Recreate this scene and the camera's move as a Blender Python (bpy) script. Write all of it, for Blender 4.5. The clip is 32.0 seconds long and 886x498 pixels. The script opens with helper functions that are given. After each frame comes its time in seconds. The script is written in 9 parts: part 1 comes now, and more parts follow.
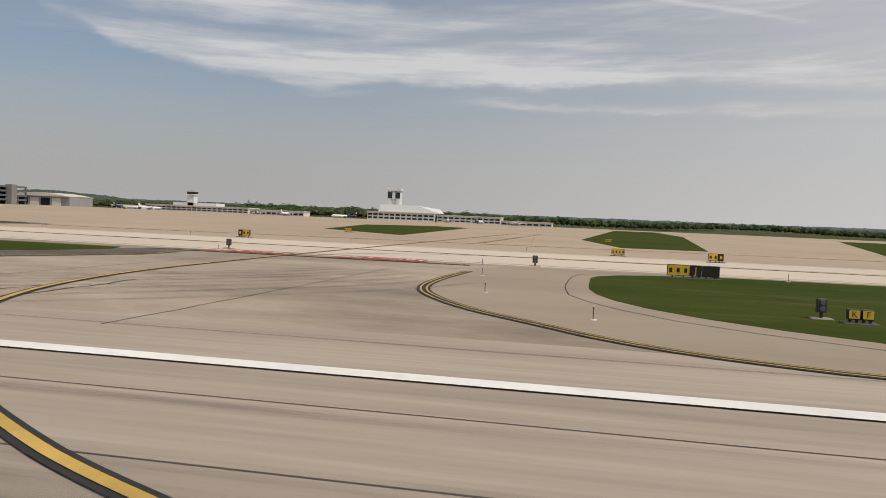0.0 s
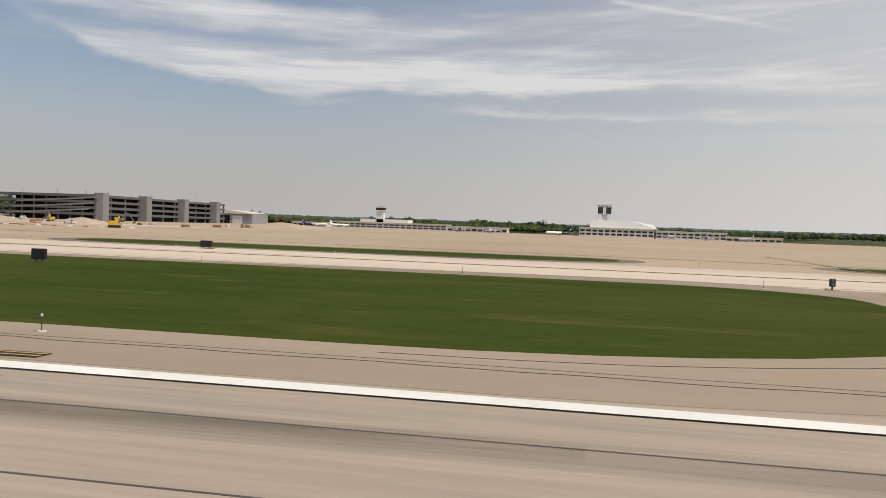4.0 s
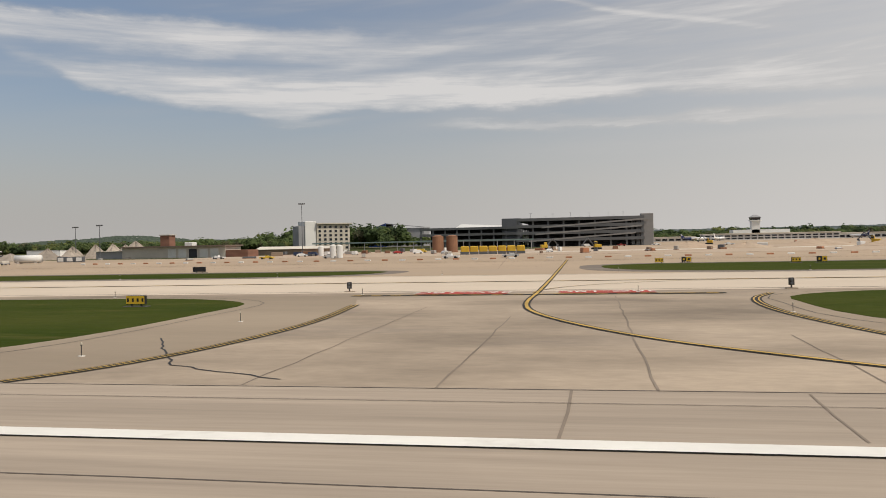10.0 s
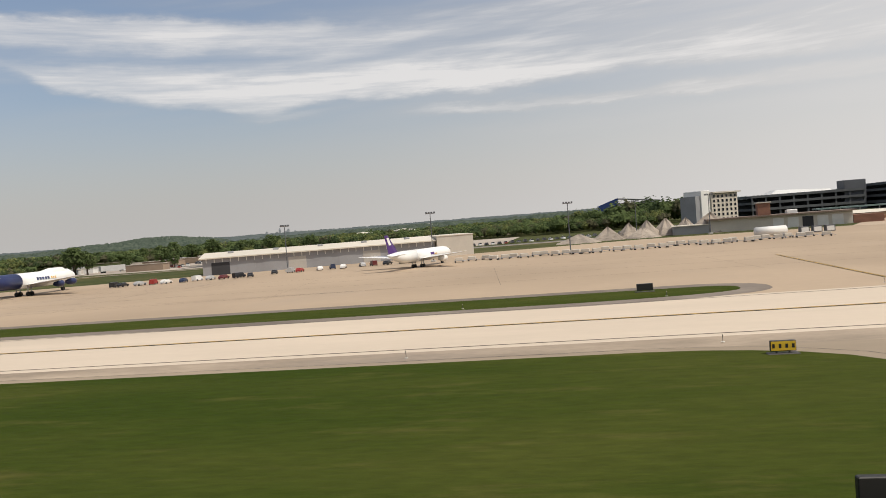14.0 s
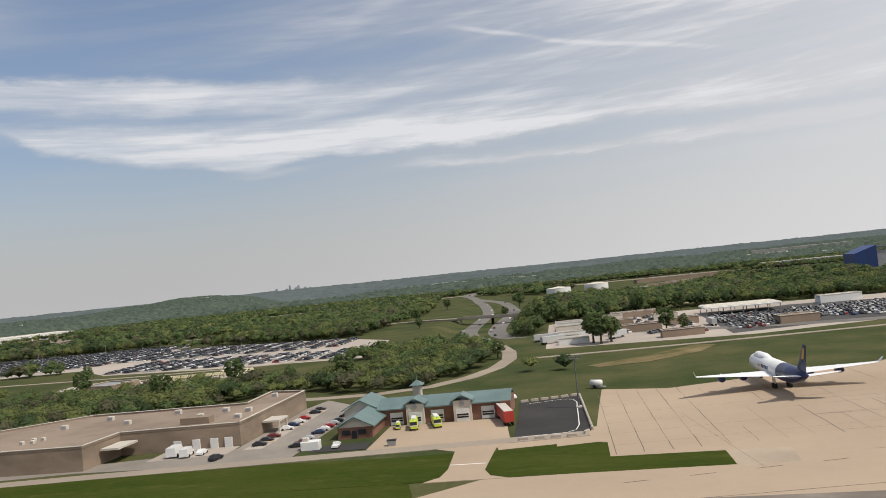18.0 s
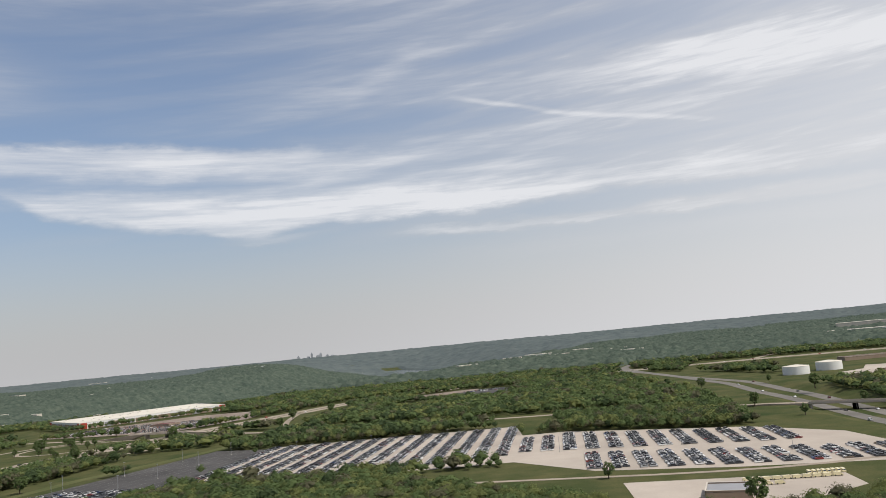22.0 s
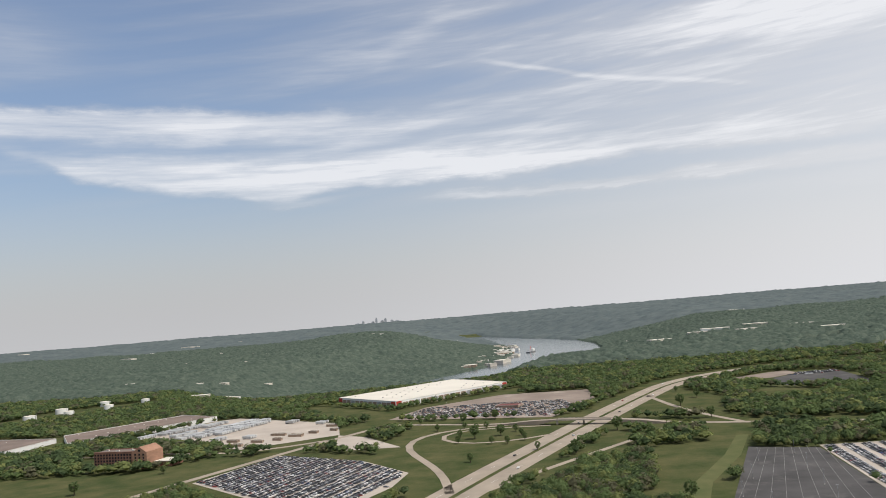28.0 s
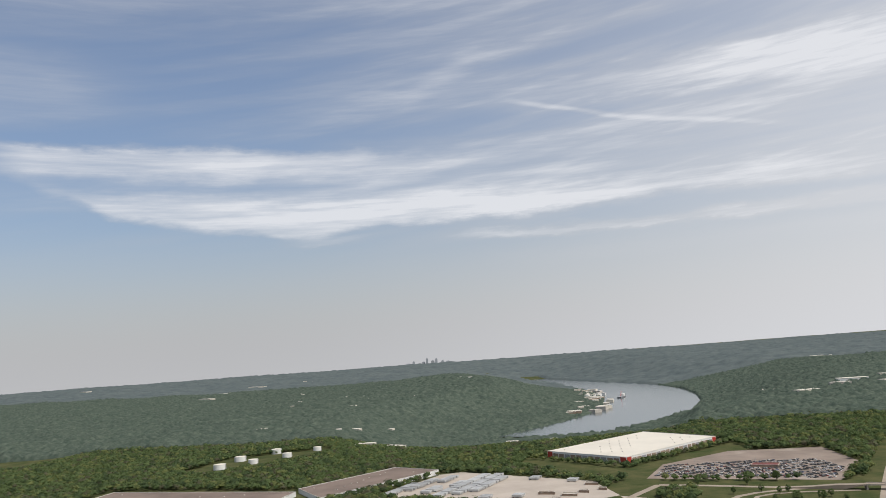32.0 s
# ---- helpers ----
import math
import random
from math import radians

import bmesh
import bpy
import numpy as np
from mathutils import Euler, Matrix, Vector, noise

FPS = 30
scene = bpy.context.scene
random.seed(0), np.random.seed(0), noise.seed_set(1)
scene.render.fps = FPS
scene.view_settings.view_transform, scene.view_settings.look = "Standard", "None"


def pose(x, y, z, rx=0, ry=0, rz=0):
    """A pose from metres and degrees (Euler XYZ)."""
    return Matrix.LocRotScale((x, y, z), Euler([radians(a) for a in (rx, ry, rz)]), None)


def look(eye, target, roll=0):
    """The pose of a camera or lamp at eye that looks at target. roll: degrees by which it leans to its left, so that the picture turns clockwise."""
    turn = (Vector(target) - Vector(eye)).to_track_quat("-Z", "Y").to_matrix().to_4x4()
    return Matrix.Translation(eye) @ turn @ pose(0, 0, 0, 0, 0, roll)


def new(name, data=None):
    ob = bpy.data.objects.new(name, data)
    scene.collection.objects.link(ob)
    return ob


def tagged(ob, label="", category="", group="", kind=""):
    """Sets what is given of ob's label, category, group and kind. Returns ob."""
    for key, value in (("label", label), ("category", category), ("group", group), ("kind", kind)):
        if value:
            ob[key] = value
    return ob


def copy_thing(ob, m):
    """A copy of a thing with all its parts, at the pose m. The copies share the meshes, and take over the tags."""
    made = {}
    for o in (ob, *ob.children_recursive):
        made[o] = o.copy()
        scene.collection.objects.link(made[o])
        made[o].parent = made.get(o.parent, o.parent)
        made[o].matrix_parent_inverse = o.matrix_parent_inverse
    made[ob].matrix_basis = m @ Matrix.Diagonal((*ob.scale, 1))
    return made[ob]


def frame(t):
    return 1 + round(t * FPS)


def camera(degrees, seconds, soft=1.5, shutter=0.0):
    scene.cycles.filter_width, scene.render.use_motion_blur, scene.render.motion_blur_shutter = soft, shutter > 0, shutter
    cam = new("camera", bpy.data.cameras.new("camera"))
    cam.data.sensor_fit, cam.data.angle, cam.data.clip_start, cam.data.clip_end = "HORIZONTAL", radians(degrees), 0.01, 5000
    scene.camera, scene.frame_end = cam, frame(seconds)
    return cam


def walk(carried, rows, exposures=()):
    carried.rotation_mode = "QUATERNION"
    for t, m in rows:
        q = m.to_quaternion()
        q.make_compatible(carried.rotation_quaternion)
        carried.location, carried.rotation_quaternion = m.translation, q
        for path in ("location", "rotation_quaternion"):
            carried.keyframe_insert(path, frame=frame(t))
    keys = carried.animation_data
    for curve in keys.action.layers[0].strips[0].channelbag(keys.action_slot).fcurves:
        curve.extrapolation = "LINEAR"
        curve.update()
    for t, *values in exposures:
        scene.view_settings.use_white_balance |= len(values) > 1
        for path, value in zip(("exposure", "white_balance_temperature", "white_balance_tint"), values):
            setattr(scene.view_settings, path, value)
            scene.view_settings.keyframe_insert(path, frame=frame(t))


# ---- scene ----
# Everything stands at 0.455 of its true size, which keeps the take-off run within the camera's pace.
K = 0.455

# ---- camera: seconds, place, pitch, roll, yaw ----
cam = camera(58.53, 32.0, soft=0.9)
ROWS = [
    (0.0, -13.64, -0.02, 2.09, -2.21, -2.44, 11.61),
    (0.5, -27.84, -0.00, 2.18, -2.33, -2.42, 11.44),
    (1.0, -42.05, -0.02, 2.10, -2.40, -2.56, 11.27),
    (1.5, -56.36, -0.00, 2.18, -2.31, -2.43, 11.04),
    (2.0, -70.79, -0.02, 2.09, -2.21, -2.37, 10.83),
    (2.5, -85.32, -0.00, 2.18, -1.90, -2.19, 10.69),
    (4.5, -145.68, -0.00, 2.19, -1.61, -1.97, 10.66),
    (5.0, -161.19, -0.01, 2.14, -1.89, -1.72, 10.88),
    (5.5, -176.79, 0.00, 2.18, -2.07, -1.34, 10.94),
    (6.0, -192.52, -0.00, 2.18, -2.13, -0.92, 10.90),
    (6.5, -208.31, 0.00, 2.19, -1.99, -0.32, 10.71),
    (7.0, -224.12, 0.01, 2.23, -1.71, -0.14, 10.49),
    (7.5, -239.96, 0.00, 2.19, -1.42, 0.13, 10.33),
    (8.0, -255.84, 0.02, 2.25, -1.19, 0.49, 10.28),
    (8.5, -271.79, 0.00, 2.19, -1.12, 0.94, 10.34),
    (9.0, -287.86, 0.04, 2.33, -1.01, 0.97, 10.38),
    (9.5, -304.08, 0.00, 2.41, -0.89, 1.17, 10.39),
    (10.0, -320.32, 0.00, 2.56, -0.57, 1.21, 10.23),
    (10.5, -336.64, -0.00, 2.68, -0.16, 1.20, 10.03),
    (11.0, -353.08, 0.00, 2.84, 0.33, 1.48, 9.87),
    (11.5, -369.65, 0.00, 2.93, 0.89, 1.75, 9.72),
    (12.0, -386.51, 0.00, 3.14, 1.02, 2.02, 9.52),
    (12.5, -403.39, 0.19, 3.58, 0.54, 2.72, 9.34),
    (13.0, -420.25, 0.53, 4.10, -0.38, 3.30, 9.16),
    (13.5, -437.06, 0.93, 4.83, -1.37, 3.88, 9.06),
    (14.0, -453.75, 1.38, 5.55, -1.67, 4.41, 9.04),
    (14.5, -470.37, 1.84, 6.45, -1.25, 4.72, 9.08),
    (16.5, -535.97, 2.50, 12.59, 2.02, 5.62, 8.25),
    (17.0, -552.29, 1.81, 14.47, 2.25, 5.64, 8.24),
    (17.5, -568.77, 1.01, 16.44, 2.24, 5.70, 8.22),
    (18.0, -585.54, 0.09, 18.62, 2.06, 5.81, 8.23),
    (18.5, -602.61, -0.81, 21.01, 1.87, 5.73, 8.32),
    (19.0, -619.91, -1.66, 23.52, 1.79, 5.54, 8.31),
    (19.5, -637.22, -2.42, 25.91, 2.12, 5.20, 8.20),
    (20.0, -654.52, -3.12, 28.04, 3.05, 4.95, 7.94),
    (20.5, -671.93, -3.60, 30.24, 4.49, 4.90, 7.76),
    (21.0, -689.51, -3.84, 32.56, 5.97, 4.84, 7.81),
    (21.5, -707.15, -4.12, 34.76, 6.86, 5.17, 7.94),
    (22.0, -724.75, -4.52, 36.91, 6.94, 5.37, 8.22),
    (22.5, -742.31, -5.08, 39.13, 6.35, 5.65, 8.55),
    (23.0, -759.87, -5.70, 41.50, 5.60, 6.06, 8.90),
    (23.5, -777.48, -6.38, 44.00, 4.94, 6.33, 9.20),
    (24.0, -795.14, -7.14, 46.57, 4.35, 6.58, 9.45),
    (24.5, -812.85, -8.11, 49.12, 3.64, 6.73, 9.82),
    (25.0, -830.64, -9.28, 51.64, 3.01, 6.85, 10.01),
    (25.5, -848.52, -10.64, 54.13, 2.65, 6.89, 10.06),
    (27.5, -922.09, -19.52, 64.55, 4.55, 5.55, 9.81),
    (28.0, -940.05, -22.08, 67.28, 4.55, 4.78, 10.17),
    (28.5, -958.04, -24.66, 69.92, 4.51, 4.00, 10.56),
    (29.0, -976.11, -27.29, 72.46, 4.63, 3.66, 10.78),
    (29.5, -994.29, -29.91, 74.91, 5.02, 3.48, 10.96),
    (30.0, -1012.56, -32.56, 77.32, 5.54, 3.53, 11.13),
    (30.5, -1030.86, -35.26, 79.77, 6.09, 3.52, 11.35),
    (31.0, -1049.20, -38.02, 82.38, 6.58, 3.50, 11.61),
    (31.5, -1067.52, -40.82, 85.20, 7.04, 3.83, 11.83),
    (32.0, -1085.86, -43.65, 88.25, 7.49, 4.23, 12.02),
]
walk(cam, [(t, pose(x, y, z, 90 + pitch, roll, yaw)) for t, x, y, z, pitch, roll, yaw in ROWS],
     exposures=[(0, 0.16, 6520, 10), (2, 0.32, 6580, 10), (5, 0.34, 6600, 10), (6, 0.26, 6600, 10), (8, 0.3, 6650, 10), (10, 0.24, 6750, 10), (12, 0.44, 6720, 10), (14.5, 0.44, 6660, 10), (17, 0.38, 6450, 10), (19, 0.52, 6380, 10), (22, 0.5, 6330, 10), (25, 0.55, 6310, 10), (29, 0.58, 6280, 10), (32, 0.46, 6250, 10)])

# ---- sky, clouds and sun ----
SUN_AZ, SUN_EL = radians(112), radians(56)
world = bpy.data.worlds.new("hazy_spring_sky")
scene.world = world
world.use_nodes = True
wt = world.node_tree
wt.nodes.clear()


def sock(value):
    return value if isinstance(value, bpy.types.NodeSocket) else None


def wm(op, a, b=0.0, c=0.0, clamp=False):
    node = wt.nodes.new("ShaderNodeMath")
    node.operation = op
    node.use_clamp = clamp
    for i, v in enumerate((a, b, c)):
        if sock(v):
            wt.links.new(v, node.inputs[i])
        else:
            node.inputs[i].default_value = v
    return node.outputs[0]


def wmix(fac, a, b):
    node = wt.nodes.new("ShaderNodeMix")
    node.data_type = "RGBA"
    for i, v in ((0, fac), (6, a), (7, b)):
        if sock(v):
            wt.links.new(v, node.inputs[i])
        else:
            node.inputs[i].default_value = v
    return node.outputs[2]


def wsmooth(x, lo, hi):
    node = wt.nodes.new("ShaderNodeMapRange")
    node.interpolation_type = "SMOOTHSTEP"
    wt.links.new(x, node.inputs[0])
    node.inputs[1].default_value, node.inputs[2].default_value = lo, hi
    return node.outputs[0]


tc = wt.nodes.new("ShaderNodeTexCoord")
sep = wt.nodes.new("ShaderNodeSeparateXYZ")
wt.links.new(tc.outputs["Generated"], sep.inputs[0])
DEG = 180 / math.pi
az = wm("MULTIPLY", wm("ARCTAN2", sep.outputs[0], sep.outputs[1]), DEG)
el = wm("MULTIPLY", wm("ARCSINE", sep.outputs[2]), DEG)


def wnoise(sx, sy, detail=5.0, rough=0.55, shift=0.0, lift=0.0):
    comb = wt.nodes.new("ShaderNodeCombineXYZ")
    wt.links.new(wm("MULTIPLY_ADD", az, sx, shift), comb.inputs[0])
    wt.links.new(wm("MULTIPLY_ADD", el, sy, lift), comb.inputs[1])
    noi = wt.nodes.new("ShaderNodeTexNoise")
    noi.noise_dimensions = "2D"
    wt.links.new(comb.outputs[0], noi.inputs["Vector"])
    noi.inputs["Scale"].default_value = 1.0
    noi.inputs["Detail"].default_value = detail
    noi.inputs["Roughness"].default_value = rough
    return noi.outputs[0]


fray = wnoise(0.16, 0.55, 6, 0.6, 3.1)
fine = wnoise(0.10, 1.5, 6, 0.62, 11.0, 5.0)
# the frayed offset breaks the clouds' edges
el_f = wm("MULTIPLY_ADD", wm("SUBTRACT", fray, 0.5), 1.5, el)


def bent(points, kind="SMOOTHSTEP"):
    """A value that follows a bent line along the azimuth."""
    out = points[0][1]
    for (a0, v0), (a1, v1) in zip(points[:-1], points[1:]):
        node = wt.nodes.new("ShaderNodeMapRange")
        node.interpolation_type = kind
        wt.links.new(az, node.inputs[0])
        for i, v in enumerate((a0, a1, 0.0, v1 - v0)):
            node.inputs[i + 1].default_value = v
        out = wm("ADD", node.outputs[0], out)
    return out


def cloud(top, bottom, soft_top, soft_bottom, amount, edge=el_f):
    """A band of cirrus between two bent lines, with its own softness above and below."""
    over = wsmooth(wm("SUBTRACT", edge, bent(bottom)), -soft_bottom / 2, soft_bottom / 2)
    under = wsmooth(wm("SUBTRACT", bent(top), edge), -soft_top / 2, soft_top / 2)
    return wm("MULTIPLY", wm("MULTIPLY", over, under), bent(amount))


bands = [
    # the upper and the lower white bank, and the hook below them
    cloud([(-46, 15.0), (-34, 15.2), (-26, 15.2), (-18, 14.9), (-8, 14.0)], [(-46, 13.7), (-38, 13.4), (-29, 13.1), (-16, 13.0)], 0.8, 1.5, [(-44, 0.0), (-39, 0.68), (-27, 0.66), (-18, 0.36), (-6, 0.0)]),
    cloud([(-41, 13.5), (-36, 12.2), (-28, 12.0), (-22.5, 11.3), (-14, 11.3), (-2, 11.1), (9, 11.0), (22, 10.6), (60, 10.4)], [(-41, 13.2), (-37.5, 12.0), (-34, 10.6), (-27, 9.5), (-21, 8.9), (-15, 9.6), (-6, 9.6), (6, 9.8), (20, 9.2), (60, 9)], 1.7, 0.8, [(-41, 0.15), (-34, 0.68), (-20, 0.66), (-9, 0.6), (12, 0.56), (30, 0.5)]),
    cloud([(-24, 8.9), (-17, 8.7)], [(-24, 8.4), (-17, 8.3)], 0.5, 0.4, [(-24.5, 0.0), (-20, 0.3), (-15.5, 0.0)]),
    # thin streaks under the right half of the lower bank
    cloud([(-12, 8.6), (0, 8.6), (12, 8.5), (60, 8.2)], [(-12, 8.1), (0, 7.9), (12, 7.6), (60, 7.4)], 0.7, 0.5, [(-13, 0.0), (-6, 0.5), (6, 0.6), (60, 0.5)]),
    cloud([(-14, 7.0), (5, 6.9), (30, 7.2)], [(-14, 6.4), (5, 6.0), (30, 6.0)], 1.2, 1.0, [(-14, 0.0), (2, 0.16), (30, 0.3)]),
    # the broad veil between the banks and the upper streaks
    cloud([(-30, 14.0), (-14, 15.0), (0, 15.2), (30, 16.5)], [(-30, 11.0), (-14, 10.5), (30, 10.0)], 3.5, 2.5, [(-32, 0.12), (-18, 0.42), (4, 0.36), (30, 0.5)]),
    cloud([(-10, 17.9), (-1.5, 19.0), (7, 19.4), (14, 19.2), (22, 18.8), (60, 18.5)], [(-10, 17.1), (-1.5, 16.8), (7, 16.6), (22, 16.4), (60, 16)], 2.2, 1.5, [(-12, 0.0), (-4, 0.36), (6, 0.56), (16, 0.72), (60, 0.6)]),
    cloud([(-24, 17.0), (-14, 19.1), (-7.5, 21.4), (2, 23.4)], [(-24, 16.0), (-14, 17.9), (-7.5, 20.3), (2, 22.0)], 1.8, 1.8, [(-25, 0.0), (-15, 0.24), (-7, 0.3), (4, 0.1)]),
    cloud([(-50, 21.2), (-34, 20.8)], [(-50, 16.4), (-34, 17.2)], 2.5, 2.5, [(-50, 0.34), (-38, 0.26), (-31, 0.0)]),
    cloud([(-80, 29), (80, 31)], [(-80, 24), (80, 26)], 5.0, 4.0, [(-60, 0.3), (60, 0.5)]),
    cloud([(-170, 52), (170, 52)], [(-170, 34), (170, 34)], 12.0, 10.0, [(-170, 0.45), (170, 0.5)]),
]
cover = bands[0]
for b in bands[1:]:
    cover = wm("ADD", cover, b)
slant = wt.nodes.new("ShaderNodeCombineXYZ")
wt.links.new(wm("MULTIPLY", az, 0.035), slant.inputs[0])
wt.links.new(wm("MULTIPLY", wm("MULTIPLY_ADD", az, -0.13, el), 0.42), slant.inputs[1])
wisp_noise = wt.nodes.new("ShaderNodeTexNoise")
wisp_noise.noise_dimensions = "2D"
wt.links.new(slant.outputs[0], wisp_noise.inputs["Vector"])
for key, value in (("Scale", 1.0), ("Detail", 5.0), ("Roughness", 0.52)):
    wisp_noise.inputs[key].default_value = value
# thin slanting wisps over the whole upper sky
wisps = wm("MULTIPLY", wsmooth(wisp_noise.outputs[0], 0.36, 0.74), wm("MULTIPLY", wsmooth(el, 4, 12), wm("MULTIPLY_ADD", wsmooth(az, -40, 8), 0.3, 0.16)))
cover = wm("ADD", cover, wisps)
grain = wm("MULTIPLY_ADD", fine, 1.3, 0.36)
cover = wm("MULTIPLY", cover, grain, 0.0, True)
trail_line = bent([(-6, 17.7), (-1.7, 16.7), (2.3, 15.6), (9.8, 14.2), (16, 12.8)], "LINEAR")
trail_d = wm("ABSOLUTE", wm("SUBTRACT", wm("MULTIPLY_ADD", wm("SUBTRACT", fine, 0.5), 0.3, el), trail_line))
trail = wm("MULTIPLY", wm("SUBTRACT", 1.0, wsmooth(trail_d, 0.02, 0.3)), bent([(-7, 0.0), (-3, 0.4), (2, 0.3), (9, 0.24), (15.5, 0.0)]))
cover = wm("ADD", cover, trail, 0.0, True)
veil = wm("ADD", wm("MULTIPLY", wsmooth(az, -30, 32), wm("SUBTRACT", 0.62, wm("MULTIPLY", wsmooth(el, 8, 30), 0.2))), 0.12)
haze = wm("SUBTRACT", 1.0, wsmooth(el, -1.0, 13.0))

sky = wt.nodes.new("ShaderNodeTexSky")
sky.sky_type = "NISHITA"
sky.sun_disc = False
sky.sun_elevation, sky.sun_rotation = SUN_EL, SUN_AZ
sky.air_density, sky.dust_density, sky.ozone_density = 1.0, 2.5, 2.5
bg_sky = wt.nodes.new("ShaderNodeBackground")
wt.links.new(sky.outputs[0], bg_sky.inputs[0])
bg_sky.inputs[1].default_value = 0.088
HAZE_COL, CLOUD_COL = (0.352, 0.345, 0.342, 1), (0.585, 0.577, 0.576, 1)
bg_haze = wt.nodes.new("ShaderNodeBackground")
wt.links.new(wmix(wm("MAXIMUM", cover, veil), HAZE_COL, CLOUD_COL), bg_haze.inputs[0])
bg_haze.inputs[1].default_value = 1.0
amount = wm("SUBTRACT", 1.0, wm("MULTIPLY", wm("SUBTRACT", 1.0, wm("MULTIPLY", cover, 0.85)), wm("MULTIPLY", wm("SUBTRACT", 1.0, wm("MULTIPLY", haze, 0.95)), wm("SUBTRACT", 1.0, veil))))
mixer = wt.nodes.new("ShaderNodeMixShader")
wt.links.new(amount, mixer.inputs[0])
wt.links.new(bg_sky.outputs[0], mixer.inputs[1])
wt.links.new(bg_haze.outputs[0], mixer.inputs[2])
wo = wt.nodes.new("ShaderNodeOutputWorld")
wt.links.new(mixer.outputs[0], wo.inputs[0])

sun_data = bpy.data.lights.new("sun", "SUN")
sun_data.energy, sun_data.angle, sun_data.color = 2.6, radians(0.6), (1.0, 0.94, 0.84)
sun = new("sun", sun_data)
to_sun = Vector((math.sin(SUN_AZ) * math.cos(SUN_EL), math.cos(SUN_AZ) * math.cos(SUN_EL), math.sin(SUN_EL)))
sun.matrix_world = look(to_sun * 300, (0, 0, 0))

# ---- mesh and material tools ----
class Mesh:
    """Collects faces for one mesh."""

    def __init__(self):
        self.v, self.f, self.m = [], [], []
        self.slot = 0

    def add(self, verts, faces):
        n = len(self.v)
        self.v.extend(verts)
        self.f.extend(tuple(i + n for i in f) for f in faces)
        self.m.extend([self.slot] * len(faces))
        return self

    def box(self, x0, x1, y0, y1, z0, z1):
        return self.add([(x0, y0, z0), (x1, y0, z0), (x1, y1, z0), (x0, y1, z0), (x0, y0, z1), (x1, y0, z1), (x1, y1, z1), (x0, y1, z1)],
                        [(3, 2, 1, 0), (4, 5, 6, 7), (0, 1, 5, 4), (1, 2, 6, 5), (2, 3, 7, 6), (3, 0, 4, 7)])

    def bevel_box(self, x0, x1, y0, y1, z0, z1, b):
        """A box with chamfered upright edges and top."""
        def ring(i, z):
            return [(x0 + i + b, y0 + i, z), (x1 - i - b, y0 + i, z), (x1 - i, y0 + i + b, z), (x1 - i, y1 - i - b, z),
                    (x1 - i - b, y1 - i, z), (x0 + i + b, y1 - i, z), (x0 + i, y1 - i - b, z), (x0 + i, y0 + i + b, z)]
        return self.loft([ring(0, z0), ring(0, z1 - b), ring(b, z1)])

    def prism(self, poly, z0, z1):
        n = len(poly)
        area = sum(poly[i][0] * poly[(i + 1) % n][1] - poly[(i + 1) % n][0] * poly[i][1] for i in range(n))
        if area < 0:
            poly = poly[::-1]
        vs = [(x, y, z0) for x, y in poly] + [(x, y, z1) for x, y in poly]
        return self.add(vs, [tuple(range(n - 1, -1, -1)), tuple(range(n, 2 * n))] + [(i, (i + 1) % n, n + (i + 1) % n, n + i) for i in range(n)])

    def loft(self, rings, close=True):
        n = len(rings[0])
        vs = [p for r in rings for p in r]
        fs = [(k * n + i, k * n + (i + 1) % n, (k + 1) * n + (i + 1) % n, (k + 1) * n + i) for k in range(len(rings) - 1) for i in range(n)]
        if close:
            fs += [tuple(range(n - 1, -1, -1)), tuple(range((len(rings) - 1) * n, len(rings) * n))]
        return self.add(vs, fs)

    def tube(self, a, b, r0, r1=None, n=8):
        r1 = r0 if r1 is None else r1
        a, b = Vector(a), Vector(b)
        w = (b - a).normalized()
        u = w.orthogonal().normalized()
        v = w.cross(u)
        def ring(c, r):
            return [tuple(c + r * (math.cos(2 * math.pi * i / n) * u + math.sin(2 * math.pi * i / n) * v)) for i in range(n)]
        return self.loft([ring(a, r0), ring(b, r1)])

    def ribbon(self, pts, width, z, start=0.0):
        """A flat strip along a line on the ground."""
        left, right = [], []
        for i, p in enumerate(pts):
            a, b = Vector(pts[max(i - 1, 0)][:2]), Vector(pts[min(i + 1, len(pts) - 1)][:2])
            d = (b - a).normalized()
            nrm = Vector((-d.y, d.x)) * width / 2
            zz = z(p[0], p[1]) if callable(z) else z
            left.append((p[0] + nrm.x, p[1] + nrm.y, zz))
            right.append((p[0] - nrm.x, p[1] - nrm.y, zz))
        n = len(pts)
        return self.add(left + right, [(n + i, n + i + 1, i + 1, i) for i in range(n - 1)])

    def sheet(self, poly, z):
        n = len(poly)
        area = sum(poly[i][0] * poly[(i + 1) % n][1] - poly[(i + 1) % n][0] * poly[i][1] for i in range(n))
        if area < 0:
            poly = poly[::-1]
        return self.add([(x, y, z) for x, y in poly], [tuple(range(n))])

    def data(self, name, mats, smooth=False):
        me = bpy.data.meshes.new(name)
        me.from_pydata(self.v, [], self.f)
        for m in mats if isinstance(mats, (list, tuple)) else [mats]:
            me.materials.append(m)
        me.polygons.foreach_set("material_index", self.m)
        if smooth:
            me.polygons.foreach_set("use_smooth", [True] * len(self.f))
        me.update()
        return me


def part(name, mesh, material, parent=None, label="", smooth=False):
    """Links a mesh as one object under a thing or a part."""
    me = mesh.data(name, material, smooth) if isinstance(mesh, Mesh) else mesh
    ob = new(name, me)
    if parent is not None:
        ob.parent = parent
    if label:
        ob["label"] = label
    return ob


